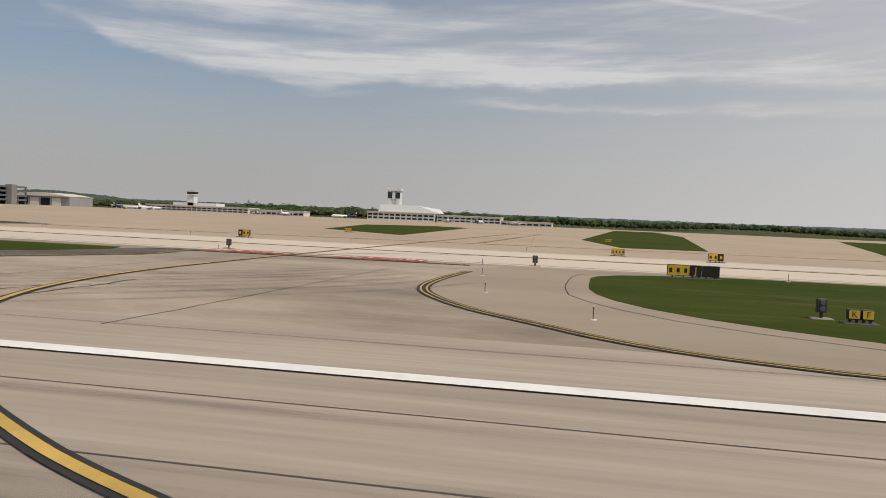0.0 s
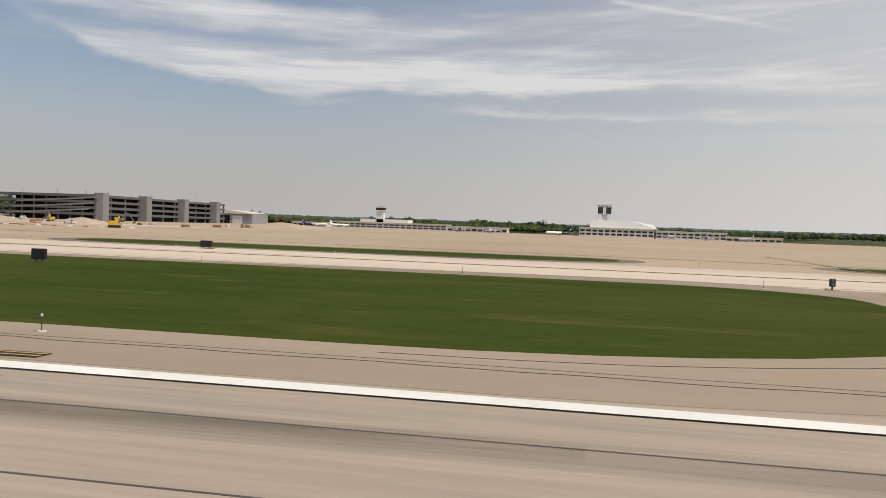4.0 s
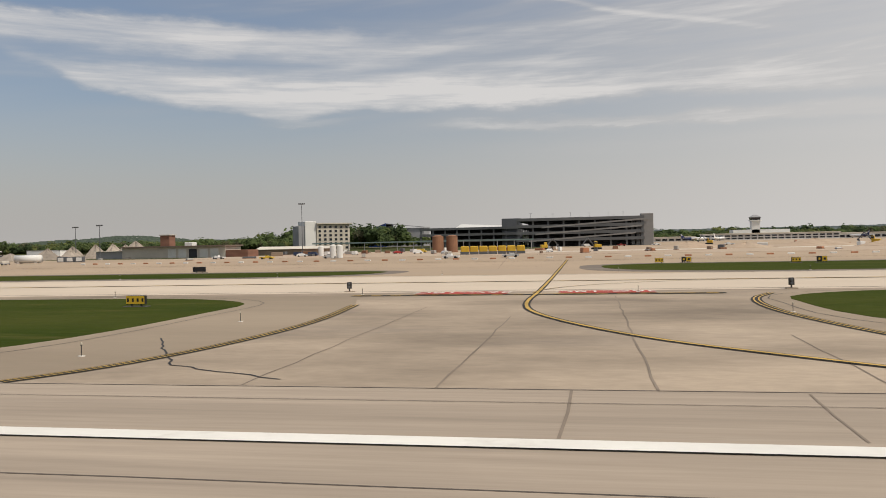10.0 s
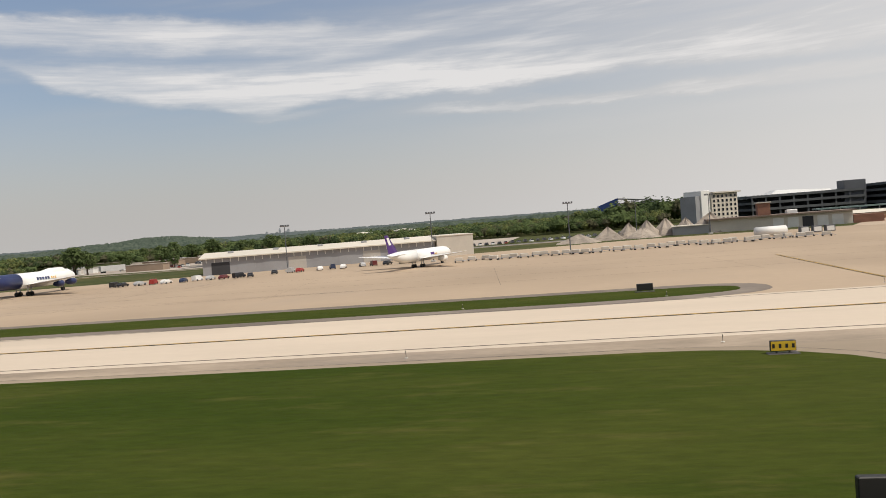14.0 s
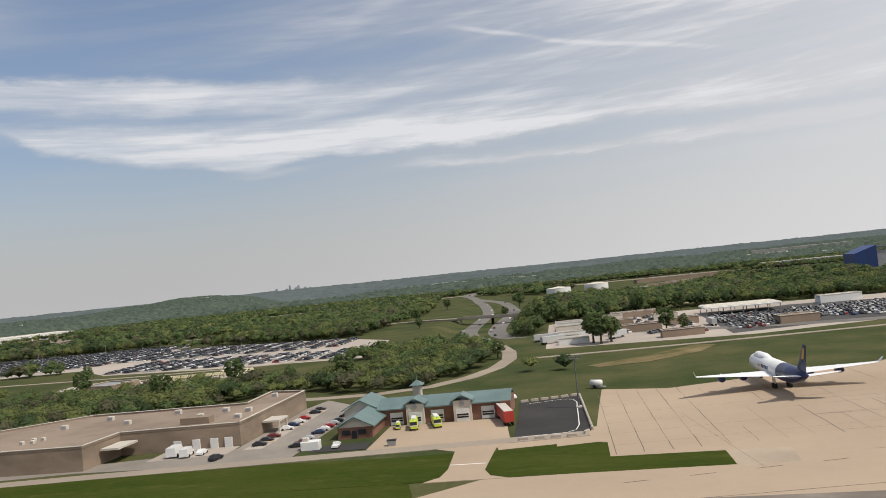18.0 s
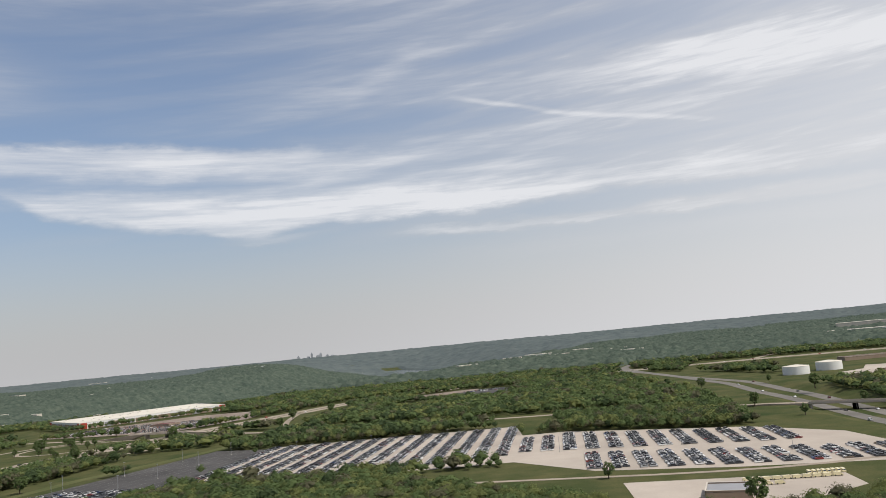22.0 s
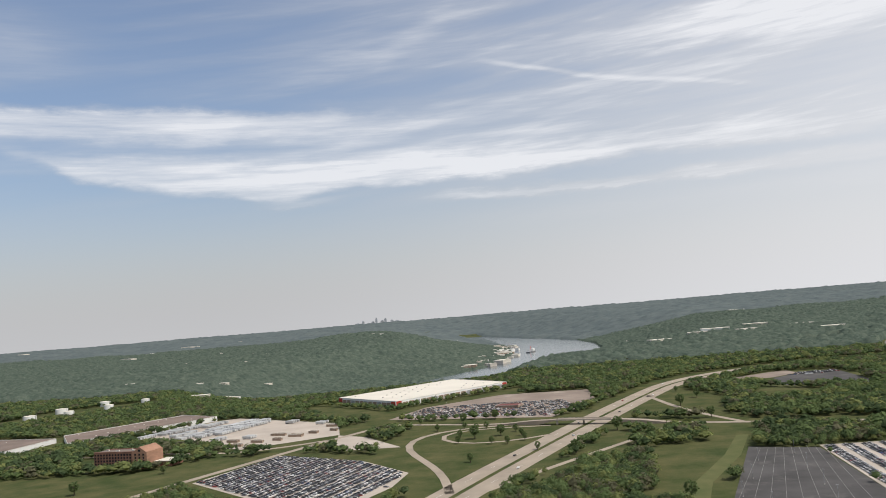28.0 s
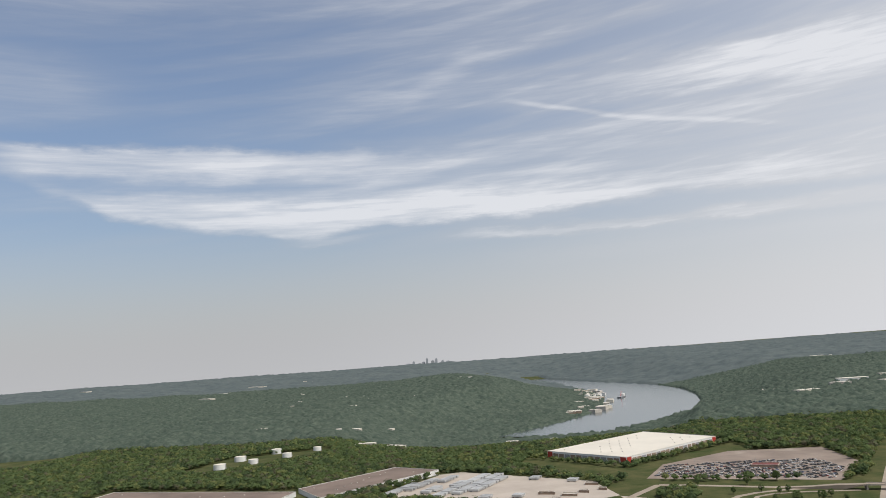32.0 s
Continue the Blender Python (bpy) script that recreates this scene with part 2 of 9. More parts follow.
def thing(name, label, category, x=0.0, y=0.0, z=0.0, turn=0.0, group="", kind=""):
    ob = new(name)
    ob.empty_display_size = 0.2
    ob.matrix_basis = pose(x, y, z, 0, 0, turn)
    return tagged(ob, label, category, group, kind)


def material(name, col, rough=0.8, metal=0.0, var=0.15, scale=1.0, fine=12.0, bump=0.0, col2=None, stretch=(1, 1, 1), obj_var=0.0, island_var=0.0, spec=0.4, stain=None):
    """A procedural surface: two scales of variation, optional second colour, relief, and a tone per object or per island."""
    mt = bpy.data.materials.new(name)
    mt.use_nodes = True
    nt = mt.node_tree
    bsdf = nt.nodes["Principled BSDF"]
    bsdf.inputs["Metallic"].default_value = metal
    bsdf.inputs["Specular IOR Level"].default_value = spec
    L = nt.links.new

    def math_node(op, a, b):
        nd = nt.nodes.new("ShaderNodeMath")
        nd.operation = op
        for i, v in enumerate((a, b)):
            if isinstance(v, bpy.types.NodeSocket):
                L(v, nd.inputs[i])
            else:
                nd.inputs[i].default_value = v
        return nd.outputs[0]

    geo = nt.nodes.new("ShaderNodeNewGeometry")
    mp = nt.nodes.new("ShaderNodeMapping")
    mp.inputs["Scale"].default_value = stretch
    L(geo.outputs["Position"], mp.inputs[0])

    def noise_tex(s, detail, rg=0.6):
        nd = nt.nodes.new("ShaderNodeTexNoise")
        nd.inputs["Scale"].default_value, nd.inputs["Detail"].default_value, nd.inputs["Roughness"].default_value = s, detail, rg
        L(mp.outputs[0], nd.inputs["Vector"])
        return nd.outputs[0]

    big, small = noise_tex(scale * 0.25, 5), noise_tex(fine, 4, 0.7)
    c2 = col2 or tuple(c * (1 - var * 1.6) for c in col)
    mx = nt.nodes.new("ShaderNodeMix")
    mx.data_type = "RGBA"
    ramp = nt.nodes.new("ShaderNodeMapRange")
    ramp.inputs[1].default_value, ramp.inputs[2].default_value = 0.35, 0.68
    L(big, ramp.inputs[0])
    L(ramp.outputs[0], mx.inputs[0])
    mx.inputs[6].default_value, mx.inputs[7].default_value = (*col, 1), (*c2, 1)
    out = mx.outputs[2]
    tone = math_node("MULTIPLY_ADD", small, var * 1.4)
    tone.node.inputs[2].default_value = 1 - var * 0.7
    if obj_var:
        oi = nt.nodes.new("ShaderNodeObjectInfo")
        t2 = math_node("MULTIPLY_ADD", oi.outputs["Random"], obj_var)
        t2.node.inputs[2].default_value = 1 - obj_var / 2
        tone = math_node("MULTIPLY", tone, t2)
    if island_var:
        t3 = math_node("MULTIPLY_ADD", geo.outputs["Random Per Island"], island_var)
        t3.node.inputs[2].default_value = 1 - island_var / 2
        tone = math_node("MULTIPLY", tone, t3)
    if stain:
        st = nt.nodes.new("ShaderNodeMapRange")
        st.inputs[1].default_value, st.inputs[2].default_value = 0.55, 0.72
        L(noise_tex(stain[1], 6, 0.65), st.inputs[0])
        sm = nt.nodes.new("ShaderNodeMix")
        sm.data_type = "RGBA"
        L(math_node("MULTIPLY", st.outputs[0], stain[2]), sm.inputs[0])
        L(out, sm.inputs[6])
        sm.inputs[7].default_value = (*stain[0], 1)
        out = sm.outputs[2]
    sc = nt.nodes.new("ShaderNodeVectorMath")
    sc.operation = "SCALE"
    L(out, sc.inputs[0])
    L(tone, sc.inputs[3])
    L(sc.outputs[0], bsdf.inputs["Base Color"])
    rr = math_node("MULTIPLY_ADD", small, 0.2)
    rr.node.inputs[2].default_value = rough - 0.1
    L(rr, bsdf.inputs["Roughness"])
    if bump:
        bp = nt.nodes.new("ShaderNodeBump")
        bp.inputs["Strength"].default_value, bp.inputs["Distance"].default_value = 0.6, bump
        L(small, bp.inputs["Height"])
        L(bp.outputs[0], bsdf.inputs["Normal"])
    return mt


# ---- materials ----
M = {}
M["grass"] = material("mown_grass", (0.033, 0.05, 0.007), 0.95, var=0.6, scale=0.7, fine=3.2, bump=0.12, col2=(0.056, 0.066, 0.013), stretch=(0.3, 1, 1), spec=0.03, stain=((0.09, 0.085, 0.024), 0.5, 0.75))
M["meadow"] = material("rough_meadow", (0.046, 0.06, 0.022), 0.95, var=0.45, scale=0.25, fine=1.6, bump=0.15, col2=(0.098, 0.094, 0.042), spec=0.03, stain=((0.034, 0.052, 0.02), 0.03, 0.8))
M["runway"] = material("grooved_runway_concrete", (0.385, 0.317, 0.25), 0.9, var=0.42, scale=3.0, fine=5.0, bump=0.004, col2=(0.3, 0.247, 0.195), stretch=(0.05, 1, 1), stain=((0.235, 0.2, 0.17), 0.45, 0.55), spec=0.25)
M["concrete"] = material("runway_concrete", (0.42, 0.338, 0.255), 0.9, var=0.34, scale=0.7, fine=4.0, bump=0.004, stretch=(0.5, 1, 1), stain=((0.225, 0.188, 0.156), 0.11, 0.85), spec=0.25)
M["apron"] = material("apron_concrete", (0.425, 0.325, 0.23), 0.9, var=0.12, scale=0.12, fine=1.2, bump=0.004, stain=((0.36, 0.285, 0.215), 0.05, 0.6), spec=0.25)
M["taxi"] = material("taxiway_concrete", (0.6, 0.505, 0.4), 0.9, var=0.12, scale=0.25, fine=2.0, bump=0.004, stretch=(0.25, 1, 1), spec=0.25)
M["shoulder"] = material("weathered_asphalt", (0.335, 0.27, 0.20), 0.92, var=0.16, scale=0.4, fine=4.0, bump=0.006, stretch=(0.3, 1, 1), spec=0.2)
M["grey_shoulder"] = material("grey_shoulder_asphalt", (0.215, 0.18, 0.15), 0.92, var=0.2, scale=0.5, fine=3.0, bump=0.006, stain=((0.3, 0.255, 0.21), 0.2, 0.6), spec=0.2)
M["old_asphalt"] = material("old_dark_asphalt", (0.13, 0.105, 0.085), 0.9, var=0.3, scale=0.6, fine=3.0, bump=0.006, stain=((0.24, 0.2, 0.16), 0.4, 0.7), spec=0.2)
M["asphalt"] = material("dark_asphalt", (0.05, 0.047, 0.045), 0.92, var=0.25, scale=0.3, fine=4.0, bump=0.006, spec=0.2)
M["road"] = material("pale_road", (0.33, 0.275, 0.215), 0.9, var=0.15, scale=0.3, fine=2.0, bump=0.004, spec=0.2)
M["grey_road"] = material("grey_parkway_asphalt", (0.19, 0.175, 0.155), 0.92, var=0.2, scale=0.3, fine=2.0, spec=0.2)
M["white_paint"] = material("worn_white_paint", (0.80, 0.78, 0.72), 0.7, var=0.1, scale=1.5, fine=9.0, stain=((0.5, 0.46, 0.4), 1.2, 0.5))
M["yellow_paint"] = material("taxi_yellow_paint", (0.58, 0.37, 0.085), 0.7, var=0.25, scale=1.5, fine=9.0)
M["black_paint"] = material("black_paint", (0.03, 0.028, 0.025), 0.8, var=0.25, scale=2.0, fine=8.0)
M["red_paint"] = material("red_marking_paint", (0.42, 0.06, 0.04), 0.75, var=0.15, scale=2.0, fine=8.0)
M["seal"] = material("crack_sealant", (0.035, 0.03, 0.026), 0.6, var=0.3, scale=1.0, fine=6.0)
M["dirt"] = material("bare_earth", (0.39, 0.29, 0.21), 0.95, var=0.25, scale=0.2, fine=1.5, bump=0.08, col2=(0.44, 0.35, 0.26))
M["gravel"] = material("crushed_stone", (0.40, 0.34, 0.28), 0.95, var=0.3, scale=0.6, fine=5.0, bump=0.12)
M["water"] = material("river_water", (0.10, 0.115, 0.115), 0.14, var=0.1, scale=0.05, fine=0.4, bump=0.03, spec=0.6)

# ---- the ground ----
RIVER = [(-2000, 4300), (-1720, 3800), (-1485, 3420), (-1332, 2985), (-1200, 2640), (-1078, 2290), (-1032, 2050), (-1015, 1850), (-1020, 1640), (-1050, 1470), (-1108, 1330), (-1200, 1150)]
RIVER_WIDTH = [120, 110, 66, 80, 115, 162, 175, 160, 150, 140, 120, 110]


def smooth(a, b, x):
    t = np.clip((np.asarray(x, float) - a) / (b - a), 0, 1)
    return t * t * (3 - 2 * t)


def river_gap(x, y):
    """Distance beyond the river's bank."""
    x, y = np.asarray(x, float), np.asarray(y, float)
    best = np.full(np.broadcast(x, y).shape, 1e9)
    for (ax, ay), (bx, by), wa, wb in zip(RIVER[:-1], RIVER[1:], RIVER_WIDTH[:-1], RIVER_WIDTH[1:]):
        t = np.clip(((x - ax) * (bx - ax) + (y - ay) * (by - ay)) / ((bx - ax) ** 2 + (by - ay) ** 2), 0, 1)
        best = np.minimum(best, np.hypot(x - ax - t * (bx - ax), y - ay - t * (by - ay)) - (wa + t * (wb - wa)) / 2)
    return best


CUTTING = [(-624, 470), (-616, 410), (-615, 330), (-614.5, 270), (-610, 240), (-600, 220)]


def cutting(x, y):
    """How deep the parkway's cutting is: nothing beyond its banks."""
    mid = np.interp(y, [p[1] for p in CUTTING[::-1]], [p[0] for p in CUTTING[::-1]])
    return 2.4 * (1 - smooth(10.5, 19, np.abs(x - mid))) * smooth(216, 244, y) * (1 - smooth(425, 480, y))


def height(x, y):
    """Height of the land: level round the airfield, hilly beyond, cut by the river's valley."""
    x, y = np.asarray(x, float), np.asarray(y, float)
    r = np.hypot(x + 600, y)
    hilly = smooth(650, 1500, r)
    roll = 5 * np.sin(x / 170 + 1.3 * np.sin(y / 260)) * np.cos(y / 210 + 0.7) + 3 * np.sin(x / 71 + y / 93) * np.cos(y / 83 - x / 140)
    far = 26 * smooth(1900, 4300, r)
    ridge = 24 * np.exp(-(((x + 1430) / 260) ** 2 + ((y - 2050) / 520) ** 2))
    z = hilly * roll * (1 - 0.7 * smooth(1800, 3500, r)) + far + ridge
    cut = (1 - smooth(0, 1, (river_gap(x, y) - 12) / (250 + 170 * smooth(1650, 2100, y) + 280 * (1 - smooth(-1050, -980, x)) * smooth(-1500, -1250, x) * (1 - smooth(1300, 1650, y))))) * (1 - smooth(3100, 3900, y))
    return z * (1 - cut) - 47.5 * cut * smooth(700, 1150, r) - cutting(x, y)


def level(x, y):
    return float(height(x, y))


def spread(lo, hi, fine_lo, fine_hi, step, grow=1.16):
    a = list(np.arange(fine_lo, fine_hi + 1, step))
    s = step
    while a[-1] < hi:
        s *= grow
        a.append(a[-1] + s)
    s = step
    while a[0] > lo:
        s *= grow
        a.insert(0, a[0] - s)
    return np.array(a)


gx, gy = spread(-5600, 4600, -1500, 100, 20), spread(-3800, 5600, -100, 2500, 20)
# closer lines where the parkway is cut into the ground
gx = np.union1d(gx[(gx < -652) | (gx > -578)], np.arange(-652, -577, 3.0))
gy = np.union1d(gy, np.arange(210, 490, 8.0))
GX, GY = np.meshgrid(gx, gy)
GZ = height(GX, GY)
nx, ny = len(gx), len(gy)
ground_mesh = bpy.data.meshes.new("ground")
ii = (np.arange(ny - 1)[:, None] * nx + np.arange(nx - 1)[None]).ravel()
ground_mesh.from_pydata(np.stack([GX, GY, GZ], -1).reshape(-1, 3).tolist(), [], np.stack([ii, ii + 1, ii + nx + 1, ii + nx], 1).tolist())
ground_mesh.polygons.foreach_set("use_smooth", [True] * len(ground_mesh.polygons))
ground_mesh.materials.append(M["meadow"])
tagged(new("ground", ground_mesh), "rolling green land with meadow and woodland floor", "ground", kind="structure")

river = Mesh()
lft, rgt = [], []
for i, (x, y) in enumerate(RIVER):
    a, b = Vector(RIVER[max(i - 1, 0)]), Vector(RIVER[min(i + 1, len(RIVER) - 1)])
    nrm = Vector((-(b - a).y, (b - a).x)).normalized() * (RIVER_WIDTH[i] / 2 + 25)
    lft.append((x + nrm.x, y + nrm.y, -45.0))
    rgt.append((x - nrm.x, y - nrm.y, -45.0))
n = len(RIVER)
river.add(lft + rgt, [(n + i, n + i + 1, i + 1, i) for i in range(n - 1)])
tagged(part("water", river, M["water"]), "wide grey-green river curving through wooded hills", "river", kind="structure")

# airfield pavement
Z_PAVE, Z_SHOULDER, Z_GRASS, Z_MARK = 0.03, 0.036, 0.042, 0.052


def slab(name, poly, z, mat, label, category="pavement"):
    return tagged(part(name, Mesh().prism(poly, -0.4, z), mat), label, category, kind="structure")


TAXI_LOW = [(170, 37), (-120, 37), (-260, 39.6), (-340, 38.4), (-440, 36), (-700, 34)]
TAXI_HIGH = [(170, 54.4), (-120, 54.4), (-260, 57), (-340, 57), (-440, 51.5), (-520, 49.5), (-700, 52)]
slab("runway", [(170, -12.5), (170, 13.4), (-700, 13.4), (-700, -12.5)], Z_PAVE, M["runway"], "pale tan concrete runway with dark tyre marks", "runway")
slab("taxiway_links", [(-700, 13.4), (170, 13.4)] + TAXI_LOW, Z_PAVE, M["concrete"], "tan concrete taxiway links beside the runway", "taxiway")
slab("taxiway", TAXI_LOW + TAXI_HIGH[::-1], Z_PAVE, M["taxi"], "pale concrete taxiway parallel to the runway", "taxiway")
slab("apron", TAXI_HIGH[:-1] + [(-600, 51), (-600, 67), (-592, 74), (-594, 86), (-583, 92), (-581, 118), (-572, 114.5), (-520, 131), (-472, 146), (-440, 158), (-400, 152), (-330, 170), (-330, 420), (420, 420), (420, 60)], Z_PAVE, M["apron"], "broad sandy concrete apron", "apron")


def island_outline(x0, x1, y0, y1, end0=True, end1=True, grow=0.0, sweep0=14.0, sweep1=14.0, deep=12.0, ends=(None, None)):
    """Grass between two taxiway links: rounded ends, swept more on the runway's side."""
    y0, y1 = y0 - grow, y1 + grow
    far = min(5.0, (y1 - y0) * 0.25) + grow * 0.5

    def end(x, sgn, sweep, near):
        near = min(near, (y1 - y0) - far - 0.6)
        out = []
        for i in range(13):
            a = i / 12 * math.pi / 2
            out.append((x + sgn * sweep * (1 - math.sin(a)) ** 1.25, y0 + near * (1 - math.cos(a))))
        for i in range(7):
            a = i / 6 * math.pi / 2
            out.append((x + sgn * far * (1 - math.cos(a)) * 1.6, y1 - far * (1 - math.sin(a))))
        return out
    if x1 == -36.7:
        # the long slanting corner where the first link flares out
        pts = [(-65, 14.6), (-57.4, 17.6), (-52.8, 18.9), (-47.8, 20.2), (-42.6, 22.2), (-39.4, 25.3), (-37, 28.9), (-35.9, 32.6), (-36.8, 34.8)]
        custom = []
        for i, p in enumerate(pts):
            d = (Vector(pts[min(i + 1, len(pts) - 1)]) - Vector(pts[max(i - 1, 0)])).normalized()
            custom.append((p[0] + d.y * grow, p[1] - d.x * grow))
    left = end(x0 - grow, 1, sweep0, deep) if end0 else [(x0, y0), (x0, y1)]
    right = end(x1 + grow, -1, sweep1, 12.0) if end1 else [(x1, y0), (x1, y1)]
    if x1 == -36.7:
        right = custom
    if ends[0]:
        left = [p for p in left if p[1] < ends[0][0][1] - 0.6] + ends[0]
    if ends[1]:
        right = [p for p in right if p[1] < ends[1][0][1] - 0.6] + ends[1]
    return left + right[::-1], left, right


def rounded(line, times=3):
    """Cuts the corners of a line."""
    for _ in range(times):
        line = [line[0]] + [(a[0] * k + b[0] * (1 - k), a[1] * k + b[1] * (1 - k)) for a, b in zip(line[:-1], line[1:]) for k in (0.75, 0.25)] + [line[-1]]
    return line


def squiggle(pts, seed, jitter=0.25, step=0.5):
    """A crack's wandering line through the given points."""
    r = random.Random(seed)
    out = []
    for (ax, ay), (bx, by) in zip(pts[:-1], pts[1:]):
        n = max(1, int(math.hypot(bx - ax, by - ay) / step))
        for i in range(n):
            out.append((ax + (bx - ax) * i / n + r.uniform(-jitter, jitter), ay + (by - ay) * i / n + r.uniform(-jitter, jitter)))
    return out + [pts[-1]]


ISLANDS = [(-14.1, 168, 13.5, 36, True, False, 20, 14, 14), (-101.2, -36.7, 13.5, 34.8, True, True, 34, 16, 19), (-186, -120.5, 13.6, 35.4, True, True, 42, 14, 19), (-312.5, -208, 13.5, 37.6, True, True, 36, 14, 16),
           (-421.7, -334.5, 12.7, 35.6, True, True, 13, 8, 13), (-690, -443.4, 13.2, 32.8, False, True, 14, 10, 12)]
# where the shoulder's rounded ends run, from the runway's side outwards
ENDS = {(0, 0): [(-4, 11.9), (-9.5, 12.5), (-11.1, 13), (-12.4, 13.6), (-13.7, 14.6), (-14.9, 16), (-16.5, 17.7), (-17.8, 19.8), (-18.8, 22.2), (-19.1, 25.5), (-18.9, 31), (-18, 36)],
        (2, 0): [(-184.9, 20.2), (-186.2, 23.4), (-187.5, 26), (-188.2, 29), (-188, 32.5), (-186.5, 35)], (3, 0): [(-312.6, 19.5), (-313.5, 23.1), (-314.2, 28), (-313.9, 33), (-312.5, 36)],
        (3, 1): [(-206.6, 16.2), (-203.9, 19.6), (-202.7, 25.5), (-202.6, 33.6), (-204.1, 36)], (4, 0): [(-412, 11), (-417, 11.6), (-421.5, 13.1), (-422.5, 14.2), (-423.7, 15.8), (-424.5, 17.4), (-425.6, 20.5), (-426.1, 24.8), (-425.8, 29), (-425, 31.6), (-423.5, 34)],
        (4, 1): [(-334.5, 11.8), (-331.4, 13.4), (-330.3, 15.3), (-329.4, 18.8), (-328.9, 24.3), (-329.6, 31), (-331.1, 36.5)], (5, 1): [(-441.5, 15.5), (-439.4, 19.8), (-438.8, 24.5), (-439.3, 29.5), (-440.6, 33.2)]}
for k, (x0, x1, y0, y1, e0, e1, s0, s1, dp) in enumerate(ISLANDS):
    ends = (ENDS.get((k, 0)), ENDS.get((k, 1)))
    slab("shoulder", island_outline(x0, x1, y0, y1, e0, e1, 3.4, s0, s1, dp, ends)[0], Z_SHOULDER, M["shoulder"], "weathered grey asphalt shoulder round a grass infield", "shoulder")
    slab("grass_infield", island_outline(x0, x1, y0, y1, e0, e1, 0, s0, s1, dp)[0], Z_GRASS, M["grass"], "mown green grass infield between taxiway links", "grass")
    _, left, right = island_outline(x0, x1, y0, y1, e0, e1, 3.3, s0, s1, dp, ends)
    inner, _, _ = island_outline(x0, x1, y0, y1, e0, e1, 0.75, s0, s1, dp)
    joint = thing("shoulder_joint", "dark sealed joint along the shoulder", "pavement joint", kind="structure")
    part("sealant", Mesh().ribbon(squiggle([p for p in inner if p[1] < y1 + 1], k, 0.05, 2.0), 0.04, Z_SHOULDER + 0.004), M["seal"], joint)
    for has, pts, sgn, sweep in ((e0, left, 1, s0), (e1, right, -1, s1)):
        if not has:
            continue
        if x1 == -36.7 and sgn < 0:
            pts = [(p[0], p[1]) for p in pts if p[1] > 20]
        line = [(pts[0][0] + sgn * 9, pts[0][1] + 0.25)] + [p for p in pts if p[1] < y1 - 0.2]
        if sgn < 0:
            line = [p for p in line[1:] if p[1] > 13]
        marks = thing("edge_line", "double yellow taxiway edge line with black borders", "road marking", kind="structure")
        line = rounded(line, 2)
        part("black_border", Mesh().ribbon(line, 0.4, Z_MARK - 0.006), M["black_paint"], marks)
        for off in (-0.09, 0.09):
            shifted = []
            for i, p in enumerate(line):
                a, b = Vector(line[max(i - 1, 0)]), Vector(line[min(i + 1, len(line) - 1)])
                d = (b - a).normalized()
                shifted.append((p[0] - d.y * off, p[1] + d.x * off))
            part("yellow_line", Mesh().ribbon(shifted, 0.055, Z_MARK), M["yellow_paint"], marks)

FAR_STRIPS = [(-112, -66, 56.5, 66, True, True), (-174, -128, 56, 66, True, True), (-319, -208.5, 58.5, 77, True, True),
              (-424, -337, 57.5, 68, True, True), (-526, -443, 51.5, 58, True, True)]
for x0, x1, y0, y1, e0, e1 in FAR_STRIPS:
    slab("shoulder", island_outline(x0, x1, y0 + 0.3, y1 - 0.3, e0, e1, 1.9)[0], Z_SHOULDER, M["grey_shoulder"], "weathered grey asphalt shoulder round a grass strip", "shoulder")
    slab("grass_strip", island_outline(x0, x1, y0 + 0.3, y1 - 0.3, e0, e1)[0], Z_GRASS, M["grass"], "narrow mown grass strip beside the apron", "grass")
for poly in ([(-604, 83), (-618, 84), (-660, 82), (-660, 54), (-600, 54), (-600, 68)], [(-593.8, 74.1), (-593.6, 81.9), (-583.1, 84), (-582.3, 83.5), (-582.4, 77.4), (-571.9, 76.8), (-572, 71.6), (-592.4, 72.3)],
             [(-12, 76), (-4, 78), (5, 200), (6.7, 336), (-10, 330), (-16.7, 107)], [(16, 92), (60, 275), (165, 275), (165, 80), (40, 80)], [(-51, 102), (-66, 170), (-58, 200), (-46, 190), (-36, 86)],
             [(-222, 93), (-238, 100), (-235, 108), (-218, 104)], [(-232, 116), (-250, 122), (-246, 132), (-226, 128)], [(-542.9, 54.2), (-546, 57.6), (-554, 58.4), (-598, 62), (-598, 53), (-560, 51.5), (-546, 52.2)]):
    slab("grass_patch", poly, Z_GRASS, M["grass"], "mown grass patch set into the apron", "grass")
slab("shoulder", [(-538.6, 53), (-540, 57), (-543.5, 60), (-552, 62.3), (-560, 61.5), (-600, 64), (-600, 51.5), (-560, 49.6), (-545, 50)], Z_SHOULDER, M["grey_shoulder"], "weathered asphalt shoulder round a rough grass strip", "shoulder")
slab("dark_shoulder", [(-67.2, 10.7), (-54.3, 14.3), (-50.8, 15.3), (-45.3, 17.1), (-41, 18.6), (-37.6, 21.5), (-35, 24.9), (-32.7, 30), (-33, 36), (-35, 36), (-38, 30), (-43, 24), (-60, 19), (-67, 15)], Z_SHOULDER + 0.005, M["old_asphalt"], "dark patched asphalt shoulder at a taxiway corner", "shoulder")

